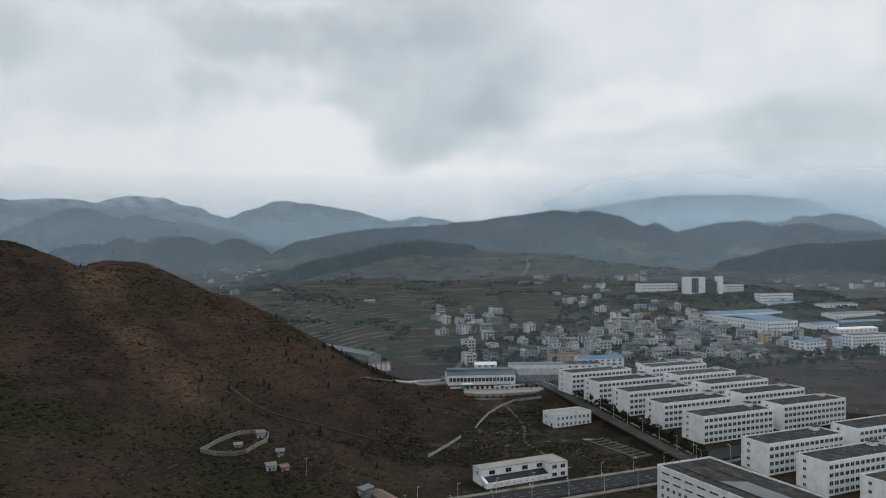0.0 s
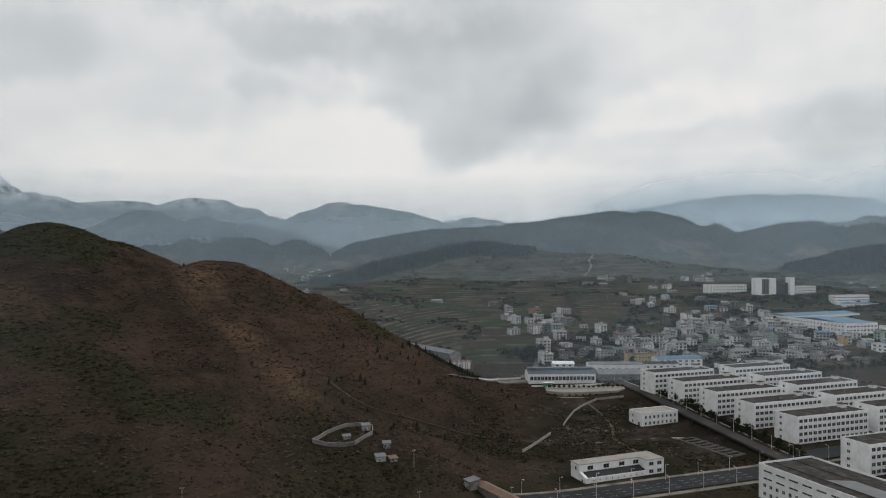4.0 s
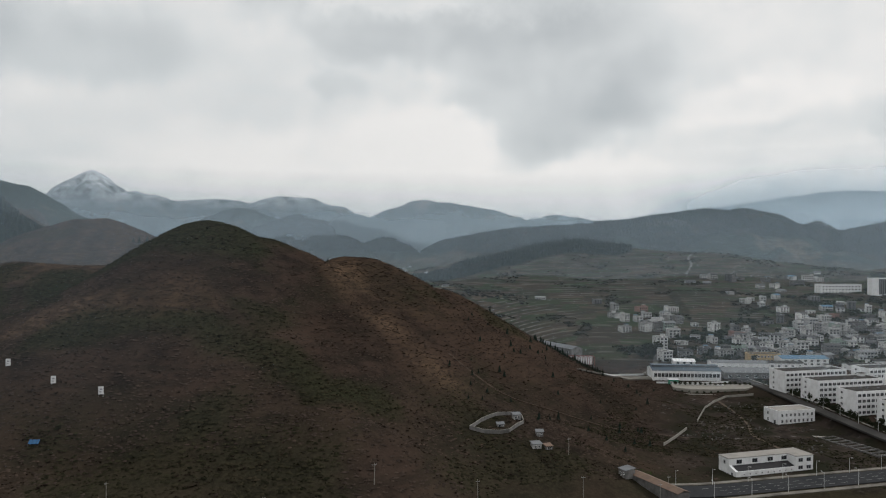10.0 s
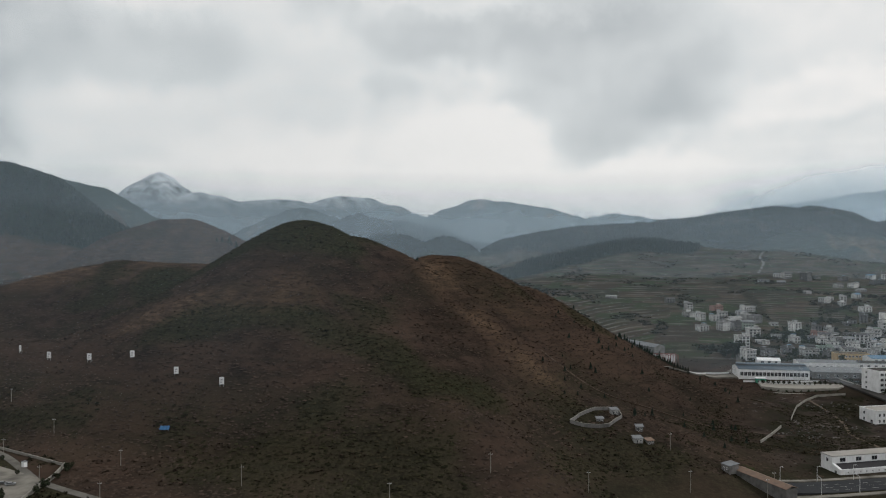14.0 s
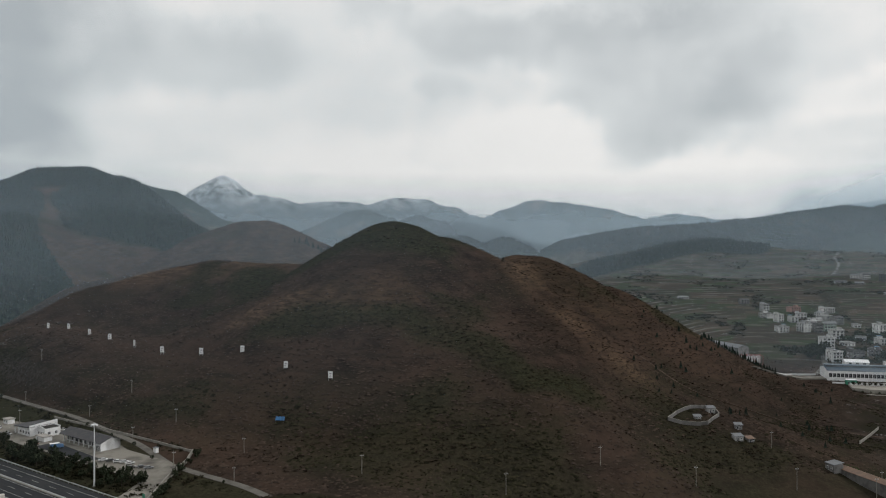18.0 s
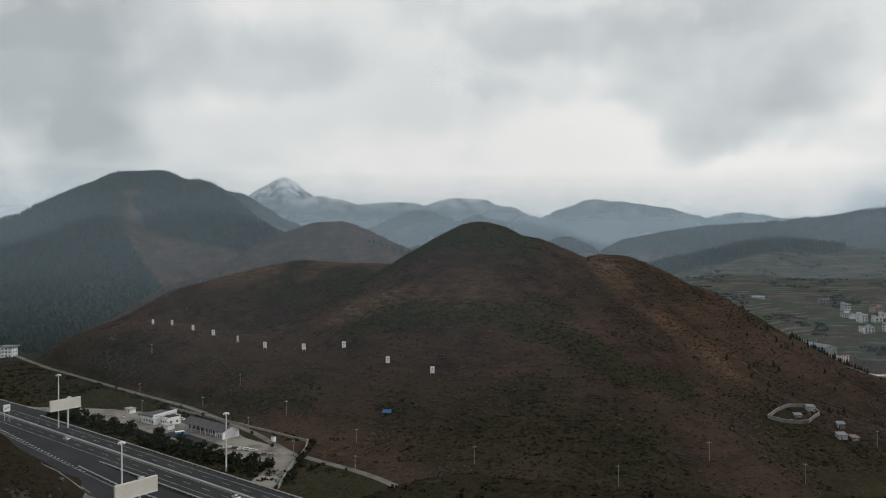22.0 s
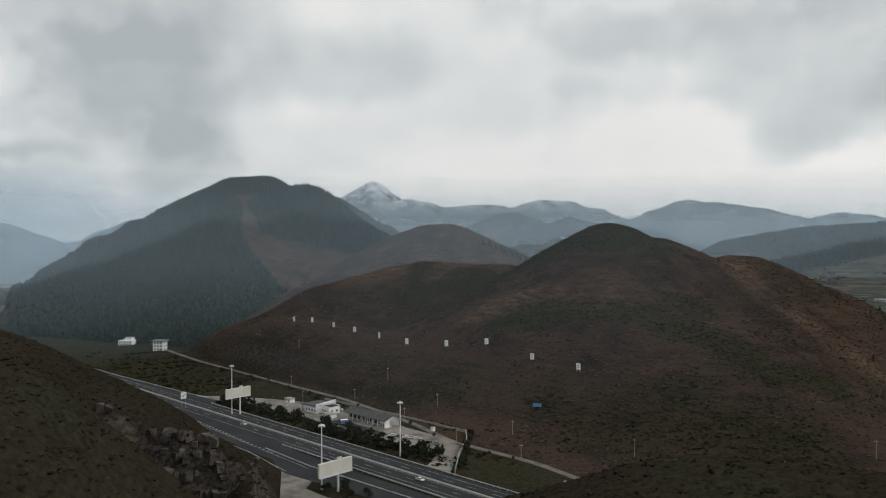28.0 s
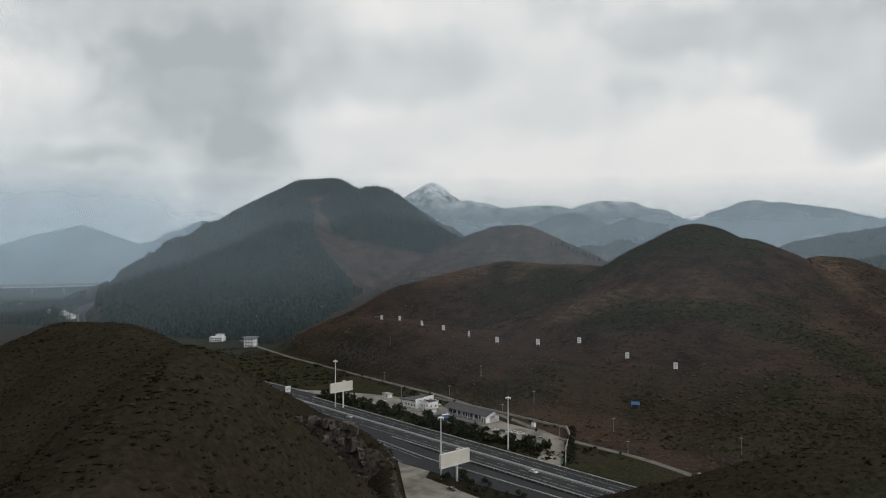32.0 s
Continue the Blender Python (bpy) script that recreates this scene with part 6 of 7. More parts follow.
hut("yard_hut", -100, 399, 24, 4.5, 3.4, 3.0, GREY_ROOF, HOUSE_WALL, "small white hut inside the walled yard")
hut("yard_hut", -108, 384, 20, 4, 2.6, 2.0, GREY_ROOF, CEMENT_WALL, "low white store against the yard wall")
hut("old_hut", -87, 366, 24, 5, 4, 2.8, GREY_ROOF, HOUSE_WALL, "old white hut with a grey tin roof on the slope")
hut("old_hut", -80, 368, 30, 4, 3.5, 2.2, BROWN_ROOF, CEMENT_WALL, "tumbledown grey hut with a sagging roof")
hut("old_hut", -86, 382, 10, 4, 3, 2.6, GREY_ROOF, CEMENT_WALL, "ruined white-washed hut among bushes")
rail_shed = thing("long_shed", pose(-36, 364, gz(-36, 358) - 0.2, 0, 0, -56), "long narrow shed with a brown corrugated roof", "shed")
part("wall", Solid().box(0, 0, -4, 36, 7, 3.0), [CEMENT_WALL], rail_shed)
part("roof", Solid().gable(0, 0, 36, 7, 3.05, 1.2, 0.5, 0.15), [BROWN_ROOF], rail_shed)
hut("yard_hut", -42, 364, -56, 6, 6, 3.4, GREY_ROOF, CEMENT_WALL, "grey store hut beside the long shed")

# greenhouse barn and a red steel frame behind the hill's shoulder
shed("white_barn", -118, 716, -50, 82, 13, 6.0, 2.2, GREY_ROOF, CEMENT_WALL, "long white barn with a pale grey steel roof", 9)
frame_shed = thing("red_steel_frame", pose(-66, 640, gz(-56, 642) - 0.5, 0, 0, 12), "open rust red steel frame beside a white wall", "steel frame")
part("back_wall", Solid().box(0, 8.6, -2, 22, 9, 5.5), [WHITE], frame_shed)
for i in range(6):
    for y in (0, 8.4):
        part("post", shared("rpost", lambda: Solid().box(-0.2, -0.2, -2, 0.2, 0.2, 6).mesh("post", [RED_ROOF])), None, frame_shed, at=Matrix.Translation((4.3 * i, y, 0)))
    part("rafter", shared("rrafter", lambda: Solid().box(-0.15, -0.2, 5.7, 0.15, 8.6, 6.1).mesh("rafter", [RED_ROOF])), None, frame_shed, at=Matrix.Translation((4.3 * i, 0, 0)))
for y in (0, 8.4):
    part("beam", Solid().box(-0.3, y - 0.15, 5.9, 21.8, y + 0.15, 6.3), [RED_ROOF], frame_shed)


# ---- village houses ----
def house(x, y, wide, floors, seed, plain_=False):
    rng = random.Random(seed)
    L, D = max(7.0, wide * 0.82), rng.uniform(8.5, 11.5)
    deg = rng.choice((8, 14, 22, 30, -8, -62)) + rng.uniform(-6, 6)
    step = 3.2
    H = step * floors + 0.2
    pick = rng.random()
    wall, tone = ((HOUSE_WALL, "white-rendered") if pick < 0.68 else (CEMENT_WALL, "grey cement") if pick < 0.93 else (GREEN_WALL, "pale green") if pick < 0.975 else (PINK_WALL, "faded red"))
    tin = rng.random()
    roof_kind = "flat" if tin < 0.66 else "tin"
    roof = FELT if roof_kind == "flat" else rng.choice((BLUE_ROOF, GREY_ROOF, TILE_ROOF, TILE_ROOF, TILE_ROOF))
    words = {1: "single-storey", 2: "two-storey", 3: "three-storey", 4: "four-storey", 5: "five-storey"}[floors]
    t = thing("village_house", pose(x, y, gz(x, y) - 0.4, 0, 0, deg), f"{tone} {words} village house with a {'flat concrete' if roof_kind == 'flat' else 'pitched'} roof", "house", "village houses")
    t.matrix_basis = t.matrix_basis @ Matrix.Translation((-L / 2, 0, 0))
    part("wall", Solid().box(0, 0, -5, L, D, H), [wall], t)
    if roof_kind == "flat":
        part("roof", Solid().box(-0.5, -0.7, H, L + 0.5, D + 0.4, H + 0.22), [FELT], t)
        k = 0.2
        part("parapet", Solid().box(-0.3, -0.5, H + 0.22, L + 0.3, -0.5 + k, H + 1.0).box(-0.3, D, H + 0.22, L + 0.3, D + k, H + 1.0).box(-0.3, -0.3, H + 0.22, -0.1, D, H + 1.0).box(L + 0.1, -0.3, H + 0.22, L + 0.3, D, H + 1.0), [wall], t)
        if floors > 1:
            hx = rng.choice((0.3, L - 4.0))
            h = part("stair_hut", Solid().box(hx, D - 5, H + 0.22, hx + 3.6, D - 0.6, H + 2.9), [wall], t)
            part("hut_roof", Solid().box(hx - 0.4, D - 5.4, H + 2.9, hx + 4.0, D - 0.2, H + 3.1), [rng.choice((PALE_ROOF, GREY_ROOF, BLUE_ROOF))], h)
        if rng.random() < 0.4:
            part("water_tank", Solid().tube((L * 0.6, D * 0.4, H + 0.2), (L * 0.6, D * 0.4, H + 1.8), 0.6, 0.6, 10), [STEEL], t)
    else:
        part("roof", Solid().gable(0, 0, L, D, H, 1.6, 0.6, 0.18), [roof], t)
        g = Solid().quad([(0, D, H), (0, 0, H), (0, D / 2, H + 1.5)]).quad([(L, 0, H), (L, D, H), (L, D / 2, H + 1.5)])
        part("gable_wall", g, [wall], t)
    bays = max(2, int(L / 3.4))
    if y > 960 or plain_:
        # far or minor houses: each floor's openings are one dark row under its lintel
        for k in range(floors):
            row = Solid()
            for wx in spread(0.3, L - 0.3, bays):
                row.box(wx - 0.9, -0.06, 0.9 + step * k, wx + 0.9, 0.02, 2.7 + step * k)
            part("window_row", row, [PANE], t)
            if k:
                part("balcony", Solid().box(0.2, -1.1, step * k - 0.02, L - 0.2, 0, step * k + 0.16).box(0.2, -1.1, step * k + 0.16, L - 0.2, -1.0, step * k + 0.75), [wall], t)
        return t
    for k in range(floors):
        windows(t, spread(0.3, L - 0.3, bays), (0.9 + step * k,), min(2.4, L / bays - 0.7), 1.9, "front", (L, D))
        side = "left" if deg > -30 else "right"
        windows(t, spread(0.5, D - 0.5, 2), (1.0 + step * k,), 1.3, 1.4, side, (L, D))
        if k:
            b = part("balcony", Solid().box(0.2, -1.1, step * k - 0.02, L - 0.2, 0, step * k + 0.16), [PALE_ROOF], t)
            part("balustrade", Solid().box(0.2, -1.1, step * k + 0.16, L - 0.2, -1.0, step * k + 0.75), [wall], b)
    return t


OLD_VILLAGE = [(-24, 1098, 15, 2), (-2, 1036, 11, 3), (-11, 987, 20, 2), (7, 953, 10, 3), (1, 874, 15, 2), (19, 881, 15, 3), (23, 954, 12, 2), (39, 879, 11, 3), (36, 1037, 19, 2),
               (36, 987, 15, 2), (40, 940, 16, 2), (56, 998, 15, 2), (76, 1034, 21, 2), (65, 968, 10, 2), (72, 940, 13, 3), (53, 894, 18, 3), (52, 844, 16, 3), (89, 930, 10, 1), (107, 890, 12, 3), (30, 905, 9, 3)]
LOWER_VILLAGE = [(27, 752, 15, 5), (27, 708, 13, 3), (49, 730, 15, 2), (49, 799, 14, 1), (74, 841, 13, 1), (66, 745, 12, 2), (75, 769, 8, 1), (88, 740, 19, 2), (106, 762, 17, 2), (124, 850, 17, 2),
                 (138, 836, 14, 1), (134, 790, 12, 2), (165, 847, 11, 2), (179, 850, 9, 3), (154, 795, 9, 2), (171, 781, 16, 3), (150, 760, 11, 1), (197, 769, 20, 3), (218, 885, 14, 4), (207, 841, 9, 2),
                 (238, 891, 16, 3), (191, 808, 10, 2), (219, 808, 14, 2)]
MIDDLE_VILLAGE = [(178, 1084, 15, 2), (194, 1100, 10, 1), (209, 1093, 10, 2), (200, 1059, 8, 2), (174, 1165, 9, 1), (221, 1030, 16, 2), (233, 985, 14, 3), (255, 1028, 11, 1), (260, 987, 19, 2), (279, 1042, 18, 2),
                  (283, 1105, 16, 2), (235, 1117, 12, 2), (247, 1257, 14, 2), (265, 1265, 16, 2), (268, 1210, 15, 1), (277, 1342, 15, 2)]
UPPER_VILLAGE = [(144, 1326, 22, 1), (173, 1366, 15, 2), (190, 1358, 18, 3), (211, 1340, 22, 4), (168, 1303, 16, 1), (232, 1360, 13, 1), (322, 1371, 17, 2), (346, 1352, 22, 3), (318, 1304, 28, 2), (383, 1419, 13, 2), (365, 1347, 15, 2)]
EAST_VILLAGE = [(277, 954, 9, 2), (279, 924, 22, 3), (313, 1005, 16, 1), (300, 928, 10, 2), (308, 965, 18, 2), (329, 940, 17, 3), (301, 849, 18, 3), (315, 893, 10, 2), (225, 755, 21, 2), (230, 809, 12, 2),
                (246, 812, 12, 2), (264, 803, 18, 2), (252, 765, 17, 2), (273, 851, 21, 2), (252, 874, 18, 2), (324, 862, 17, 1), (347, 908, 17, 2), (344, 847, 18, 3), (336, 805, 17, 2), (333, 769, 14, 1),
                (318, 744, 8, 1), (299, 800, 14, 1), (312, 785, 16, 1), (281, 778, 18, 1)]
FAR_EAST = [(644, 1362, 18, 3), (653, 1249, 22, 1), (704, 1256, 26, 2), (762, 1289, 16, 2), (621, 1368, 11, 1), (675, 1311, 13, 1), (800, 1389, 15, 1), (590, 1230, 14, 2), (740, 1220, 16, 1)]
HAMLETS = [(-110, 1118, 19, 1), (-423, 1546, 17, 2), (-623, 2247, 18, 2), (-284, 1267, 14, 1), (-570, 2273, 18, 1), (-644, 2174, 17, 2), (-379, 1582, 11, 1), (-305, 1436, 10, 1), (-330, 1180, 14, 2),
           (-470, 1500, 12, 2), (-520, 1600, 13, 2), (-560, 1720, 14, 2), (-450, 1690, 12, 1), (-600, 1850, 15, 2), (-380, 1290, 11, 2), (-400, 1360, 12, 1), (-700, 2120, 16, 2), (-540, 2080, 15, 1)]
for group in (OLD_VILLAGE, LOWER_VILLAGE, MIDDLE_VILLAGE, UPPER_VILLAGE, EAST_VILLAGE, FAR_EAST, HAMLETS):
    for hx, hy, hw, hf in group:
        house(hx, hy, hw, hf, int(hx * 13 + hy * 7))
rng_v = random.Random(5)
taken = [(hx, hy) for grp in (OLD_VILLAGE, LOWER_VILLAGE, MIDDLE_VILLAGE, UPPER_VILLAGE, EAST_VILLAGE) for hx, hy, _, _ in grp]
placed = 0
while placed < 46:
    hx, hy = rng_v.uniform(40, 345), rng_v.uniform(735, 1010)
    if hx < 90 and hy < 850 or hy > 740 + hx * 0.9 or min(math.hypot(hx - a, hy - b) for a, b in taken) < 14:
        continue
    taken.append((hx, hy))
    house(hx, hy, rng_v.uniform(9, 16), rng_v.choice((1, 1, 2, 2, 3)), placed + 900)
    placed += 1
# lesser houses, barns and sheds packed between them
placed = tries = 0
while placed < 80 and tries < 9000:
    tries += 1
    hx, hy = rng_v.uniform(20, 420), rng_v.uniform(730, 1130)
    if hx < 80 and hy < 860 or hy > 770 + hx * 1.05 or (hx > 330 and hy > 900) or min(math.hypot(hx - a, hy - b) for a, b in taken) < 10.5:
        continue
    taken.append((hx, hy))
    house(hx, hy, rng_v.uniform(8, 13), rng_v.choice((1, 1, 1, 2, 2, 3)), placed + 2900, True)
    placed += 1
for hx, hy in ((-1320, 640), (-1290, 660), (-1360, 690), (-1500, 640), (-1540, 660), (-1600, 760), (-1640, 720), (-1700, 800)):
    house(hx - 40, hy - 130, 12, 2, int(hx))


# ---- the far viaduct ----
via = thing("viaduct", pose(-2250, 980, 0, 0, 0, 62), "pale concrete viaduct on slender piers across the far valley", "bridge")
vz = 30.0
part("deck", Solid().box(-420, -6, vz - 4.0, 420, 6, vz), [CONCRETE_WALL], via)
part("parapet", Solid().box(-420, -6.3, vz, 420, -6.0, vz + 1.1).box(-420, 6.0, vz, 420, 6.3, vz + 1.1), [CONCRETE_WALL], via)
for i in range(11):
    part("pier", shared("vpier", lambda: Solid().box(-1.6, -3, -30, 1.6, 3, vz - 2.2).mesh("pier", [CONCRETE_WALL])), None, via, at=Matrix.Translation((-395 + 79 * i, 0, 0)))


# ---- plants ----
def scatter(name, protos, xy, sizes, mat, label, category, rng, sink=0.1, tall=None):
    """One object of many plants: each proto (verts, tris) is set down at its share of the places."""
    z = height(xy[:, 0], xy[:, 1])
    spin = rng.uniform(0, 2 * math.pi, len(xy))
    which = rng.integers(0, len(protos), len(xy))
    tall = np.ones(len(xy)) if tall is None else tall
    vs, fs, base = [], [], 0
    for k, (pv, pf) in enumerate(protos):
        sel = np.where(which == k)[0]
        c, s_ = np.cos(spin[sel])[:, None], np.sin(spin[sel])[:, None]
        w = sizes[sel][:, None]
        x = (pv[None, :, 0] * c - pv[None, :, 1] * s_) * w + xy[sel, 0][:, None]
        y = (pv[None, :, 0] * s_ + pv[None, :, 1] * c) * w + xy[sel, 1][:, None]
        h = pv[None, :, 2] * w * tall[sel][:, None] + z[sel][:, None] - sink
        vs.append(np.stack([x, y, h], -1).reshape(-1, 3))
        fs.append((pf[None] + (base + np.arange(len(sel)) * len(pv))[:, None, None]).reshape(-1, 3))
        base += len(sel) * len(pv)
    V, T = np.concatenate(vs), np.concatenate(fs)
    me = bpy.data.meshes.new(name)
    me.vertices.add(len(V))
    me.vertices.foreach_set("co", V.ravel())
    me.loops.add(T.size)
    me.loops.foreach_set("vertex_index", T.ravel().astype(np.int32))
    me.polygons.add(len(T))
    me.polygons.foreach_set("loop_start", np.arange(len(T)) * 3)
    me.polygons.foreach_set("loop_total", np.full(len(T), 3))
    me.polygons.foreach_set("use_smooth", np.full(len(T), "scrub" in name))
    me.update()
    me.materials.append(mat)
    return tagged(new(name, me), label, category, kind="stuff")


def tuft(seed, blades=9, spread_=0.8, high=0.9, droop=0.35):
    """A clump of bent blades and twigs; each blade is a folded leaf of two triangles."""
    rng = np.random.default_rng(seed)
    v, f = [], []
    for _ in range(blades):
        a, r = rng.uniform(0, 2 * math.pi), spread_ * math.sqrt(rng.uniform(0, 1))
        x, y = r * math.cos(a), r * math.sin(a)
        h = high * (1 - 0.45 * r / spread_) * rng.uniform(0.6, 1.15)
        w, b = rng.uniform(0.18, 0.42), rng.uniform(0, 2 * math.pi)
        dx, dy = w * math.cos(b), w * math.sin(b)
        n = len(v)
        tip = (x + droop * math.cos(a), y + droop * math.sin(a), h)
        v += [(x - dx, y - dy, rng.uniform(-0.1, 0.25)), (x + dx, y + dy, rng.uniform(-0.1, 0.25)), tip, (x + 1.5 * dx, y + 1.5 * dy, h * 0.75)]
        f += [(n, n + 1, n + 2), (n + 1, n + 3, n + 2)]
    return np.array(v), np.array(f)


def spire(seed, tiers=3, sides=6, trunk=True):
    """A small conifer: ragged tiers of drooping boughs on a stem, one unit tall."""
    rng = np.random.default_rng(seed)
    v, f = [], []
    for t in range(tiers):
        top = 1.0 - 0.62 * t / tiers * 1.2
        low = max(0.1, top - 0.50 - 0.05 * t)
        r = 0.13 + 0.11 * (t + 1) / tiers * 1.6
        n = len(v)
        v.append((rng.uniform(-0.01, 0.01), rng.uniform(-0.01, 0.01), top))
        for i in range(sides * 2):
            a = math.pi * i / sides + rng.uniform(-0.1, 0.1)
            k = r * (1.0 if i % 2 else 0.55) * rng.uniform(0.8, 1.2)
            v.append((k * math.cos(a), k * math.sin(a), low + (0.0 if i % 2 else 0.08) + rng.uniform(-0.04, 0.04)))
        for i in range(sides * 2):
            f.append((n, n + 1 + i, n + 1 + (i + 1) % (sides * 2)))
    return np.array(v), np.array(f)


TUFTS = [tuft(k) for k in range(7)]
LOW_TUFTS = [tuft(20 + k, 7, 0.9, 0.55, 0.5) for k in range(5)]


def cushion(seed, sides=6, high=0.30):
    """A low ragged mound of matted grass and twigs."""
    rng = np.random.default_rng(seed)
    v = [(rng.uniform(-0.2, 0.2), rng.uniform(-0.2, 0.2), high * rng.uniform(0.8, 1.2))]
    for ring, (r, z) in enumerate(((0.55, 0.72), (1.0, -0.12))):
        for i in range(sides):
            a = 2 * math.pi * (i + 0.5 * ring) / sides + rng.uniform(-0.3, 0.3)
            k = r * rng.uniform(0.65, 1.3)
            v.append((k * math.cos(a), k * math.sin(a), high * (z + rng.uniform(-0.28, 0.25) * (1 - ring))))
    f = [(0, 1 + i, 1 + (i + 1) % sides) for i in range(sides)]
    for i in range(sides):
        j = (i + 1) % sides
        f += [(1 + i, 1 + sides + i, 1 + j), (1 + j, 1 + sides + i, 1 + sides + j)]
    return np.array(v), np.array(f)


CUSHIONS = [cushion(300 + k) for k in range(8)]
SPIRES = [spire(40 + k, 2, 4) for k in range(5)]
rng_p = np.random.default_rng(11)


def places(count, x0, x1, y0, y1, keep):
    p = np.stack([rng_p.uniform(x0, x1, count), rng_p.uniform(y0, y1, count)], -1)
    return p[keep(p[:, 0], p[:, 1])]


def clear_of_roads(x, y):
    n = motorway_offset(x, y)
    s = x * ALONG[0] + y * ALONG[1]
    yard = (n > 74) & (n < 139) & (s > -640) & (s + 0.79 * (n - 75) < -366)
    road = (n > 18) & (n < 76) & (s < -60)
    southyard = (n < 30) & (n > -64) & (s + 432 - 1.45 * (20 - n) > 0) & (s < -316)
    city_d = path_distance(x, y, [(-90, 318), (34, 378), (260, 482)])
    return ~(yard | road | southyard) & (path_distance(x, y, lane_line[::6]) > 3.6) & (city_d > 12) & (path_distance(x, y, PEN) > 1.2)


def on_hill(x, y):
    return clear_of_roads(x, y) & (bared(x, y) < 0.35) & ~((x > -30) & (y < 420))


hill = places(72000, -770, 20, 205, 645, on_hill)
green = lush(hill[:, 0], hill[:, 1]) + rng_p.uniform(-0.12, 0.12, len(hill)) > 0.42
for name, sel, mat, lo, hi, lab in (("dry_scrub", ~green, SCRUB, 0.5, 1.5, "dry reddish-brown winter scrub and grass"), ("green_scrub", green, GREEN_SCRUB, 0.6, 1.7, "low dark green evergreen scrub")):
    p = hill[sel]
    scatter(name, CUSHIONS + LOW_TUFTS[:2], p, rng_p.uniform(lo, hi, len(p)), mat, lab, "scrub", rng_p)
near = places(34000, -760, -60, -150, 200, lambda x, y: clear_of_roads(x, y) & (height(x, y) > 17.5))
brush = thicket(near[:, 0], near[:, 1]) > 0.3
for sel, mat, lab in ((~brush, SCRUB, "dry brown scrub at the foot of the near hill"), (brush, THICKET, "dense dark brush on the near hill")):
    p = near[sel]
    scatter("hill_scrub", CUSHIONS + LOW_TUFTS, p, rng_p.uniform(0.5, 1.3, len(p)), mat, lab, "scrub", rng_p, tall=rng_p.uniform(0.6, 1.4, len(p)))
clumps = places(22000, -770, 20, 205, 645, lambda x, y: on_hill(x, y) & (rough(x, y, 34, 3, 82) + 0.5 * rough(x, y, 9, 1, 84) > 0.30))
scatter("hill_shrubs", TUFTS, clumps, rng_p.uniform(0.5, 1.4, len(clumps)), TWIGS, "dark leafless shrubs in clumps over the brown hill", "shrubs", rng_p, tall=rng_p.uniform(0.5, 0.9, len(clumps)))
back_slopes = places(26000, -1150, -300, 620, 1180, lambda x, y: wooded(x, y) < 0.4)
scatter("upland_scrub", CUSHIONS, back_slopes, rng_p.uniform(1.4, 3.2, len(back_slopes)), SCRUB, "dry brown grass on the upland behind the hill", "scrub", rng_p)
belt = places(9000, -980, -300, 140, 480, lambda x, y: clear_of_roads(x, y) & (motorway_offset(x, y) > 78) & (path_distance(x, y, LANE) < 70) & (y < 560 + 0.32 * x + 90) & (rough(x, y, 26, 2, 63) > -0.25))
belt = belt[belt[:, 1] < np.interp(belt[:, 0], [p[0] for p in LANE], [p[1] for p in LANE])]
scatter("verge_bushes", TUFTS + CUSHIONS, belt, rng_p.uniform(0.8, 2.6, len(belt)), GREEN_SCRUB, "dark bushes and brambles between lane and motorway", "bushes", rng_p)
strip_bushes = places(7000, -680, -300, 140, 300, lambda x, y: (motorway_offset(x, y) > 77) & (motorway_offset(x, y) < 95) & (x * ALONG[0] + y * ALONG[1] < -380) & (x * ALONG[0] + y * ALONG[1] > -606))
scatter("verge_bushes", TUFTS, strip_bushes, rng_p.uniform(0.7, 2.2, len(strip_bushes)), GREEN_SCRUB, "dark bushes between motorway and service yard", "bushes", rng_p)
gardens = places(9000, -60, 620, 690, 1420, lambda x, y: (y < 800 + x * 1.3) & (rough(x, y, 40, 2, 66) > -0.05) & (y > 700 + 0.12 * x) & ((x < 330) | (y > 1040)))
scatter("garden_trees", TUFTS, gardens, rng_p.uniform(1.6, 4.6, len(gardens)), CROWN, "dark evergreen trees and bushes between village houses", "trees", rng_p)
lots = places(2600, 190, 680, 560, 800, lambda x, y: (y > 600 + 0.30 * (x - 190)) & (y < 690 + 0.36 * (x - 190)) & (rough(x, y, 35, 2, 67) > -0.2))
scatter("lot_bushes", TUFTS + CUSHIONS, lots, rng_p.uniform(0.8, 2.4, len(lots)), GREEN_SCRUB, "weeds and bushes on the empty lots", "bushes", rng_p)
yard_strip = places(5200, -640, -300, 150, 330, lambda x, y: (motorway_offset(x, y) > 126.5) & (motorway_offset(x, y) < 143) & (x * ALONG[0] + y * ALONG[1] < -424) & (x * ALONG[0] + y * ALONG[1] > -580) & (path_distance(x, y, lane_line[::6]) > 3.4))
scatter("verge_bushes", TUFTS + CUSHIONS, yard_strip, rng_p.uniform(0.6, 1.7, len(yard_strip)), GREEN_SCRUB, "brambles and weeds between the service hall and the lane", "bushes", rng_p)
hedge_line = places(5200, 92, 170, 410, 640, lambda x, y: (x - (93 + 50 * (606 - y) / 178) > 5.5) & (x - (93 + 50 * (606 - y) / 178) < 13) & (y > 425))
scatter("street_hedge", TUFTS, hedge_line, rng_p.uniform(0.7, 1.9, len(hedge_line)), CROWN, "dense dark hedge beside the estate road", "hedge", rng_p)
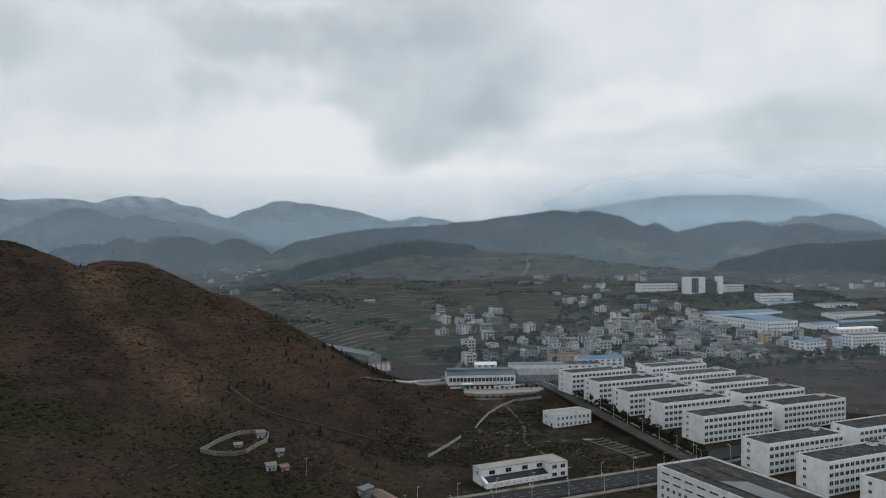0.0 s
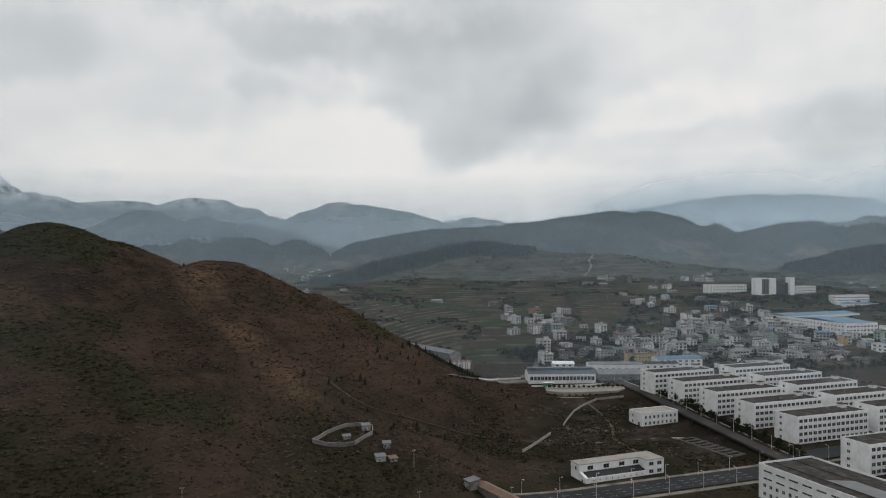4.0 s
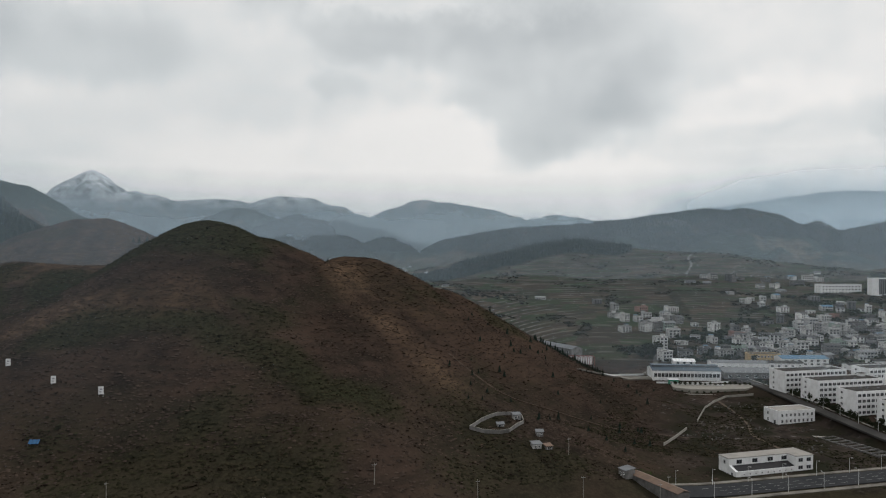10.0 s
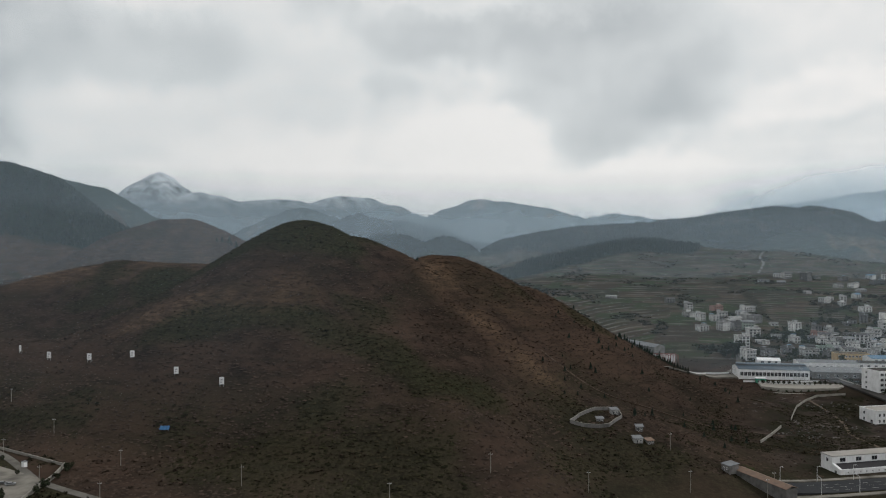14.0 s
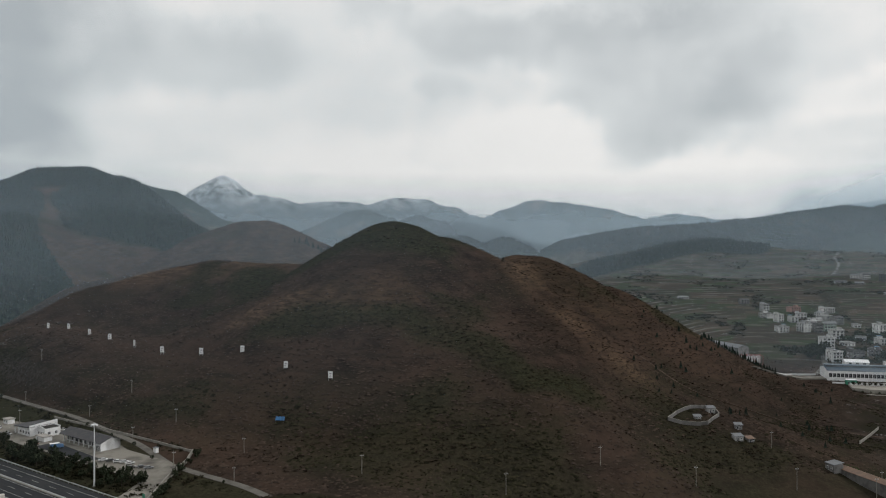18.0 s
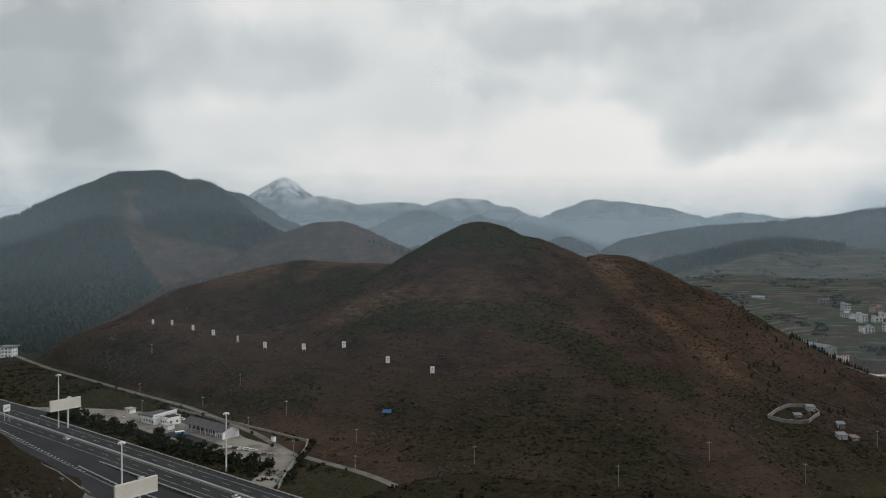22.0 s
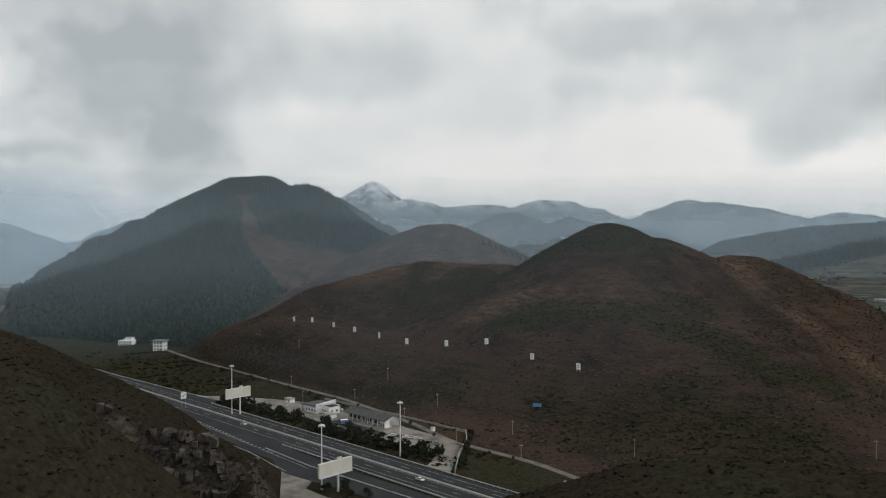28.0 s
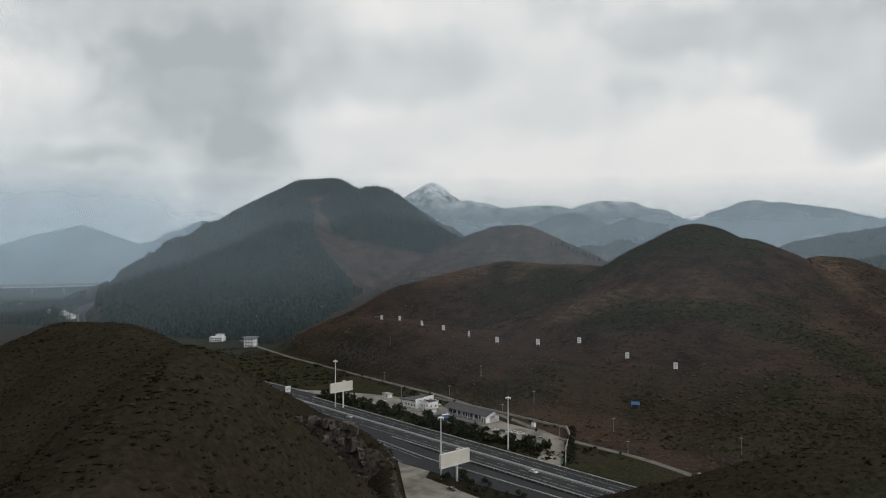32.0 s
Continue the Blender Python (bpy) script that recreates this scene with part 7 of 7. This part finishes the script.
site_green = places(16000, -70, 130, 385, 600, lambda x, y: clear_of_roads(x, y) & (rough(x, y, 34, 3, 72) > 0.0) & ~((x > 14) & (x < 78) & (y < 428)) & (x < 93 + 50 * (606 - y) / 178 - 10) & (y < 585) & ~((x > 60) & (x < 110) & (y > 480) & (y < 530)))
scatter("site_weeds", CUSHIONS + LOW_TUFTS, site_green, rng_p.uniform(0.5, 1.5, len(site_green)), GREEN_SCRUB, "dark weeds spreading over the bare site", "weeds", rng_p)
bush_near = places(700, -760, -60, -150, 200, lambda x, y: clear_of_roads(x, y) & (height(x, y) > 20) & (rough(x, y, 55, 3, 69) > 0.1))
scatter("hill_bushes", TUFTS, bush_near, rng_p.uniform(0.7, 1.6, len(bush_near)), THICKET, "dark rounded bushes on the near hill", "bushes", rng_p)
lawn = places(900, -36, -20, 369, 383, lambda x, y: np.hypot(x + 28, y - 376) + 1.5 * rough(x, y, 4, 2, 64) < 5.5)
scatter("lawn", LOW_TUFTS, lawn, rng_p.uniform(0.25, 0.5, len(lawn)), LAWN, "small patch of bright green grass by the shed", "grass", rng_p)
verge = places(9000, -90, 260, 380, 720, lambda x, y: clear_of_roads(x, y) & (path_distance(x, y, [(84, 640), (112, 533), (146, 412)]) > 7) & ~((x > 14) & (x < 76) & (y < 425)) & ~((x > 96) & (y < 640)) & (rough(x, y, 30, 2, 71) > -0.1))
scatter("site_weeds", CUSHIONS + LOW_TUFTS, verge, rng_p.uniform(0.6, 1.5, len(verge)), SCRUB, "patchy dry weeds on the bare ground", "weeds", rng_p)
hedges = places(26000, -430, 700, 690, 1720, lambda x, y: (farmed(x, y) > 0.4) & (rough(x, y, 45, 3, 81) > 0.42))
scatter("field_hedges", TUFTS, hedges, rng_p.uniform(1.2, 3.4, len(hedges)), GREEN_SCRUB, "dark hedges and bushes between terraced fields", "hedge", rng_p)
woods = places(52000, -1760, -780, 430, 1600, lambda x, y: (wooded(x, y) > 0.45) & ((motorway_offset(x, y) > 90) | (motorway_offset(x, y) < 30)))
scatter("conifer_forest", SPIRES, woods, rng_p.uniform(6, 12, len(woods)), FOREST, "dense dark conifer forest on the mountain flank", "forest", rng_p, 0.5)
far_woods = places(64000, -1700, 1700, 2330, 2800, lambda x, y: (wooded(x, y) > 0.35) & (height(x, y) > 105))
scatter("far_forest", SPIRES, far_woods, rng_p.uniform(7, 12, len(far_woods)), FOREST, "dark wooded slopes of the far ridges", "forest", rng_p, 0.5)
ridge_woods = places(30000, -480, 1400, 1380, 1900, lambda x, y: wooded(x, y) > 0.45)
scatter("ridge_forest", SPIRES, ridge_woods, rng_p.uniform(7, 13, len(ridge_woods)), FOREST, "dark forest along the valley's ridge", "forest", rng_p, 0.5)


def crown_mesh(seed, clumps, rad, high, low):
    """A crown of many small leafy clumps with gaps and an uneven outline."""
    rng = np.random.default_rng(seed)
    v, f = [], []
    for _ in range(clumps):
        d = rng.normal(size=3)
        d /= np.linalg.norm(d)
        r = rng.uniform(0.45, 1.0) ** 0.6
        c = d * r * np.array([rad, rad, (high - low) / 2]) * rng.uniform(0.8, 1.12) + (0, 0, (high + low) / 2)
        k = rad * rng.uniform(0.20, 0.36)
        for _ in range(3):
            n = len(v)
            q = rng.normal(size=(4, 3)) * k * 0.62
            v += [tuple(c + p) for p in q]
            f += [(n, n + 1, n + 2), (n, n + 2, n + 3)]
    return mesh_from("crown", v, f, CROWN)


def tree_proto(seed, h, rad):
    rng = random.Random(seed)
    trunk = Solid().tube((0, 0, -0.5), (0.1, 0, h * 0.45), 0.045 * h * 0.6, 0.03 * h * 0.5, 7)
    for i in range(4):
        a = i * 1.7 + rng.uniform(-0.3, 0.3)
        trunk.tube((0.08, 0, h * rng.uniform(0.3, 0.45)), (rad * 0.6 * math.cos(a), rad * 0.6 * math.sin(a), h * rng.uniform(0.6, 0.8)), 0.016 * h * 0.6, 0.006 * h, 5)
    return trunk.mesh("trunk", [BARK]), crown_mesh(seed, 46, rad, h, h * 0.28)


BROADLEAF = [tree_proto(100 + k, 6.0, 2.5) for k in range(4)]


def conifer_proto(seed):
    v, f = spire(seed, 5, 7)
    return Solid().tube((0, 0, -0.06), (0, 0, 0.8), 0.03, 0.01, 6).mesh("trunk", [BARK]), mesh_from("crown", v, [tuple(int(i) for i in t) for t in f], FOREST)


CONIFER = [conifer_proto(140 + k) for k in range(4)]


def tree(x, y, size, rng, label="dark evergreen broadleaf tree with a dense crown", group="evergreen trees", kind_="broad", z=None):
    protos = BROADLEAF if kind_ == "broad" else CONIFER
    trunk, crown = protos[rng.randrange(len(protos))]
    k = size / 6.0 if kind_ == "broad" else size
    word = "bush" if "bush" in group else "evergreen_tree" if "village" in group else "tree"
    t = thing(word if kind_ == "broad" else "conifer", pose(x, y, gz(x, y) if z is None else z, 0, 0, rng.uniform(0, 360)) @ Matrix.Diagonal((k, k, k * rng.uniform(0.85, 1.2), 1)), label, "bush" if word == "bush" else "tree", group)
    part("trunk", trunk, None, t)
    part("crown", crown, None, t)
    return t


rng_t = random.Random(77)
for i in range(26):
    tt = i / 25
    for off in ((7.5, 0.0),) if i % 2 else ((7.5, 0.0), (11.0, 2.0)):
        tree(93 + 50 * tt + off[0] + rng_t.uniform(-0.8, 0.8), 606 - 178 * tt + off[1], rng_t.uniform(3.8, 6.0), rng_t, "clipped dark evergreen street tree beside the factories", "street trees")
for i in range(10):
    tree(*[a + b for a, b in zip((2 + 2.2 * i, 716 + (i % 3) * 9), (rng_t.uniform(-4, 4), rng_t.uniform(-6, 6)))], rng_t.uniform(9, 13), rng_t, "tall dark evergreen tree in a village grove", "village grove")
for i in range(16):
    tree(20 + 4.1 * i, 606.5 + 0.4 * i if i < 8 else 610 + 0.9 * (i - 8), rng_t.uniform(2.6, 4.0), rng_t, "small round clipped tree behind the retaining wall", "retaining wall trees", z=10.3)
for i in range(11):
    x, y = 18 + 5.6 * i, (592.5 - i * 0.9 if i < 3 else 588 + (i - 3) * 1.15)
    tree(x, y, 2.3, rng_t, "round clipped shrub on the retaining wall's ledge", "ledge shrubs", z=7.2)
done = 0
while done < 90:
    x, y = rng_t.uniform(-20, 420), rng_t.uniform(700, 1120)
    if y > 790 + x * 1.1 or min(math.hypot(x - a, y - b) for a, b in taken) < 9:
        continue
    tree(x, y, rng_t.uniform(4, 8.5), rng_t, "dark evergreen tree among the village houses", "village trees")
    done += 1
for i in range(34):
    tree(190 + 7.4 * i + rng_t.uniform(-2, 2), 652 + 2.9 * i + rng_t.uniform(-3, 3), rng_t.uniform(5, 8), rng_t, "dark evergreen tree along the estate's far edge", "estate edge trees")
for i in range(14):
    tree(365 + 8.5 * i + rng_t.uniform(-2, 2), 742 + 3.4 * i + rng_t.uniform(-4, 4), rng_t.uniform(6, 9), rng_t, "dark evergreen tree before the apartment blocks", "apartment trees")
done = 0
while done < 64:
    x, y = rng_t.uniform(-150, 10), rng_t.uniform(400, 610)
    if bared(np.array([x]), np.array([y]))[0] > 0.3 or path_distance(np.array([x]), np.array([y]), PEN)[0] < 8 or rough(np.array([x]), np.array([y]), 60, 2, 91)[0] < -0.2:
        continue
    tree(x, y, rng_t.uniform(2.4, 5.6), rng_t, "young dark conifer standing in the dry scrub", "young conifers", "conifer")
    done += 1
for i in range(26):
    tree(-92 + 2.1 * i, 612 + rng_t.uniform(-6, 6) - 0.2 * i, rng_t.uniform(3.5, 6.5), rng_t, "young dark conifer behind the hill's shoulder", "shoulder conifers", "conifer")
tree(-256, 524, 4.2, rng_t, "lone dark conifer in the notch of the ridge", "ridge conifers", "conifer")
for i in range(12):
    tree(-640 + 5.5 * i, 872 + 3.0 * i + rng_t.uniform(-5, 5), rng_t.uniform(7, 13), rng_t, "tall dark conifer on the dome's shoulder", "ridge conifers", "conifer")
# bushes between motorway and service yard, and round the near billboard
for i in range(130):
    s_, n_ = rng_t.uniform(-600, -392), rng_t.uniform(79, 94.5)
    x, y = way(s_, n_)
    tree(x, y, rng_t.uniform(2.2, 5.8), rng_t, "dark evergreen bush beside the motorway", "roadside bushes")
for i in range(26):
    s_, n_ = rng_t.uniform(-404, -322), rng_t.uniform(15, 30)
    x, y = way(s_, n_)
    tree(x, y, rng_t.uniform(2.2, 4.4), rng_t, "dark evergreen bush near the billboard", "roadside bushes")
for i in range(30):
    tt = rng_t.uniform(0, 1)
    x, y = way(-372 - 46 * tt + rng_t.uniform(-1, 3), 80 + 58 * tt)
    tree(x + 2.5, y + 1.5, rng_t.uniform(2.0, 3.6), rng_t, "dark bush along the yard wall", "roadside bushes")
for i in range(len(lane_line) // 5):
    x, y = lane_line[5 * i]
    if -600 < x < -240 and rng_t.random() < 0.7:
        tree(x + rng_t.uniform(-1, 1) - 1.2, y - 3.6, rng_t.uniform(1.4, 2.8), rng_t, "small dark bush on the lane's verge", "lane bushes")

# ---- rock: the quarried face above the slip road, and rubble on the bare site ----
def rock_proto(seed):
    rng = np.random.default_rng(seed)
    v = np.array([(x, y, z) for x in (-1, 1) for y in (-1, 1) for z in (0, 1.4)], float) * rng.uniform(0.55, 1.1, (8, 3))
    f = np.array([(0, 1, 3), (0, 3, 2), (4, 6, 7), (4, 7, 5), (0, 4, 5), (0, 5, 1), (2, 3, 7), (2, 7, 6), (1, 5, 7), (1, 7, 3)])
    return v, f


ROCKS = [rock_proto(k) for k in range(6)]
def on_face(x, y):
    along, out = (x + 380) * 0.77 + (y - 52) * 0.64, (x + 380) * 0.64 - (y - 52) * 0.77
    return (np.abs(along + 2) < 22 + 5 * rough(x, y, 12, 2, 68)) & (out > -2) & (out < 15) & (rough(x, y, 9, 2, 74) > -0.5)


face = places(2600, -420, -340, 10, 100, on_face)
scatter("crag_rocks", ROCKS, face, rng_p.uniform(0.5, 1.9, len(face)), ROCK, "dark broken rock of the cliff face", "rock", rng_p, 0.8, rng_p.uniform(0.7, 2.0, len(face)))
crag = places(60, -445, -350, 50, 150, lambda x, y: (np.abs((x * ALONG[0] + y * ALONG[1]) + 432 - 1.45 * (20 - motorway_offset(x, y)) + 8) < 13) & (height(x, y) > 17.5) & (motorway_offset(x, y) > -45))
scatter("crag_rocks", ROCKS, crag, rng_p.uniform(0.5, 1.2, len(crag)), ROCK, "broken grey limestone of the quarried face", "rock", rng_p, 0.8, rng_p.uniform(0.8, 2.0, len(crag)))
rubble = places(600, 0, 110, 425, 580, lambda x, y: rough(x, y, 28, 2, 95) > 0.55)
scatter("rubble", ROCKS, rubble, rng_p.uniform(0.15, 0.55, len(rubble)), CEMENT_WALL, "pale rubble and broken concrete on the site", "rubble", rng_p, 0.05)
outcrop = places(90, -720, -620, 380, 520, lambda x, y: rough(x, y, 35, 2, 96) > 0.35)
scatter("outcrop_rocks", ROCKS, outcrop, rng_p.uniform(0.6, 1.7, len(outcrop)), ROCK, "grey limestone outcrops on the hill's west end", "rock", rng_p, 0.6)


# ---- haze and cloud: upright translucent sheets instead of hazy air, lit by the sky ----
def veil_material(name, dense, low, high, turn_=None, wisps=(0.75, 1.25), lift=None):
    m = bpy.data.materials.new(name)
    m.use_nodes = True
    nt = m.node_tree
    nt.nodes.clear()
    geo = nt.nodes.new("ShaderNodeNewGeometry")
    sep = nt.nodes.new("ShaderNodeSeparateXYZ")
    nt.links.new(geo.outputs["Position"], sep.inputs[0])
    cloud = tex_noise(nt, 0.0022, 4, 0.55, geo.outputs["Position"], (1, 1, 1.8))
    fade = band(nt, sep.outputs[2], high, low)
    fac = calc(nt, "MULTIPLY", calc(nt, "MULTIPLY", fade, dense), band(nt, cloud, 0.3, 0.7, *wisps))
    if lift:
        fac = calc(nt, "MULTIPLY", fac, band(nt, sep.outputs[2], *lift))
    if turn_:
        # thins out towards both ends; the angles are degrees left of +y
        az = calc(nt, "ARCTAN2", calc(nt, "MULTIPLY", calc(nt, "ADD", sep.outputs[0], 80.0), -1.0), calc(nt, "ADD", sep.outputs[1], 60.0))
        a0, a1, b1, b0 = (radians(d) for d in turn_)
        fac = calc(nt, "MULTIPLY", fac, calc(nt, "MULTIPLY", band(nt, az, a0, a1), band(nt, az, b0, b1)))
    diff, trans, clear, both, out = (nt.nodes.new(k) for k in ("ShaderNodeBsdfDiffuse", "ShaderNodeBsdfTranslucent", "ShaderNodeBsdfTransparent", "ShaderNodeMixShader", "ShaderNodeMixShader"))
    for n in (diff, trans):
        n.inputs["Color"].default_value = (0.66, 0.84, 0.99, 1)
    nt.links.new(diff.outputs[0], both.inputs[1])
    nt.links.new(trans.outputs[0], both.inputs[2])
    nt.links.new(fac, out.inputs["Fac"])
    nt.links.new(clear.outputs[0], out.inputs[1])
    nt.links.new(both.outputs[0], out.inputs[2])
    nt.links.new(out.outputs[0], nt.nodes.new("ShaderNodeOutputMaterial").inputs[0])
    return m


def veil_sheet(name, radius, mat, label, category, a0=-62.0, a1=96.0, z0=-60.0, z1=700.0):
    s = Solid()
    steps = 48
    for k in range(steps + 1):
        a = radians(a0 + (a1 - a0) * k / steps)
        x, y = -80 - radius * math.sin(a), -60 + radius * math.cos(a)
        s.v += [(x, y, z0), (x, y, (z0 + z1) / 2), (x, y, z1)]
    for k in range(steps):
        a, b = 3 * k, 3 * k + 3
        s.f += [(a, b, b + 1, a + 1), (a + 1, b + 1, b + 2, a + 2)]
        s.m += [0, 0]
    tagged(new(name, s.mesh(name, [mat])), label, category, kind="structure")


# rings of sheets stand in for haze that thickens with distance
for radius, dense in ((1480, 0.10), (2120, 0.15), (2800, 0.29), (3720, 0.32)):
    veil_sheet("haze_veil", radius, veil_material("mist", dense, 126 + 0.03 * radius, 126 + 0.10 * radius), "upright translucent sheet standing in for bluish distance haze", "mist")
veil_sheet("haze_veil", 700, veil_material("village_haze", 0.075, 200, 330, (-100, -90, 8, 20)), "faint translucent sheet standing in for bluish haze over the village", "mist", -62, 22)
# near sheets, denser with height, that lighten the hills like haze
veil_sheet("haze_veil", 330, veil_material("near_haze", 0.06, 200, 330, (16, 32, 54, 66), lift=(40, 125)), "faint translucent sheet lightening the hill behind it like bluish haze", "mist", 14, 67)
veil_sheet("haze_veil", 790, veil_material("upland_haze", 0.15, 220, 380, (6, 20, 100, 120), lift=(10, 110)), "faint translucent sheet lightening the mountain behind it like bluish haze", "mist", 4)
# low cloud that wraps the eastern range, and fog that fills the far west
veil_sheet("cloud_bank", 4250, veil_material("low_cloud", 0.72, 300, 660, (-56, -30, -15, -4)), "low grey cloud wrapped round a distant range", "cloud", -57, -3)
veil_sheet("cloud_bank", 2750, veil_material("west_fog", 0.44, 190, 480, (49, 58, 96, 110)), "blue-grey fog lying in the far valley", "cloud", 48, 98)
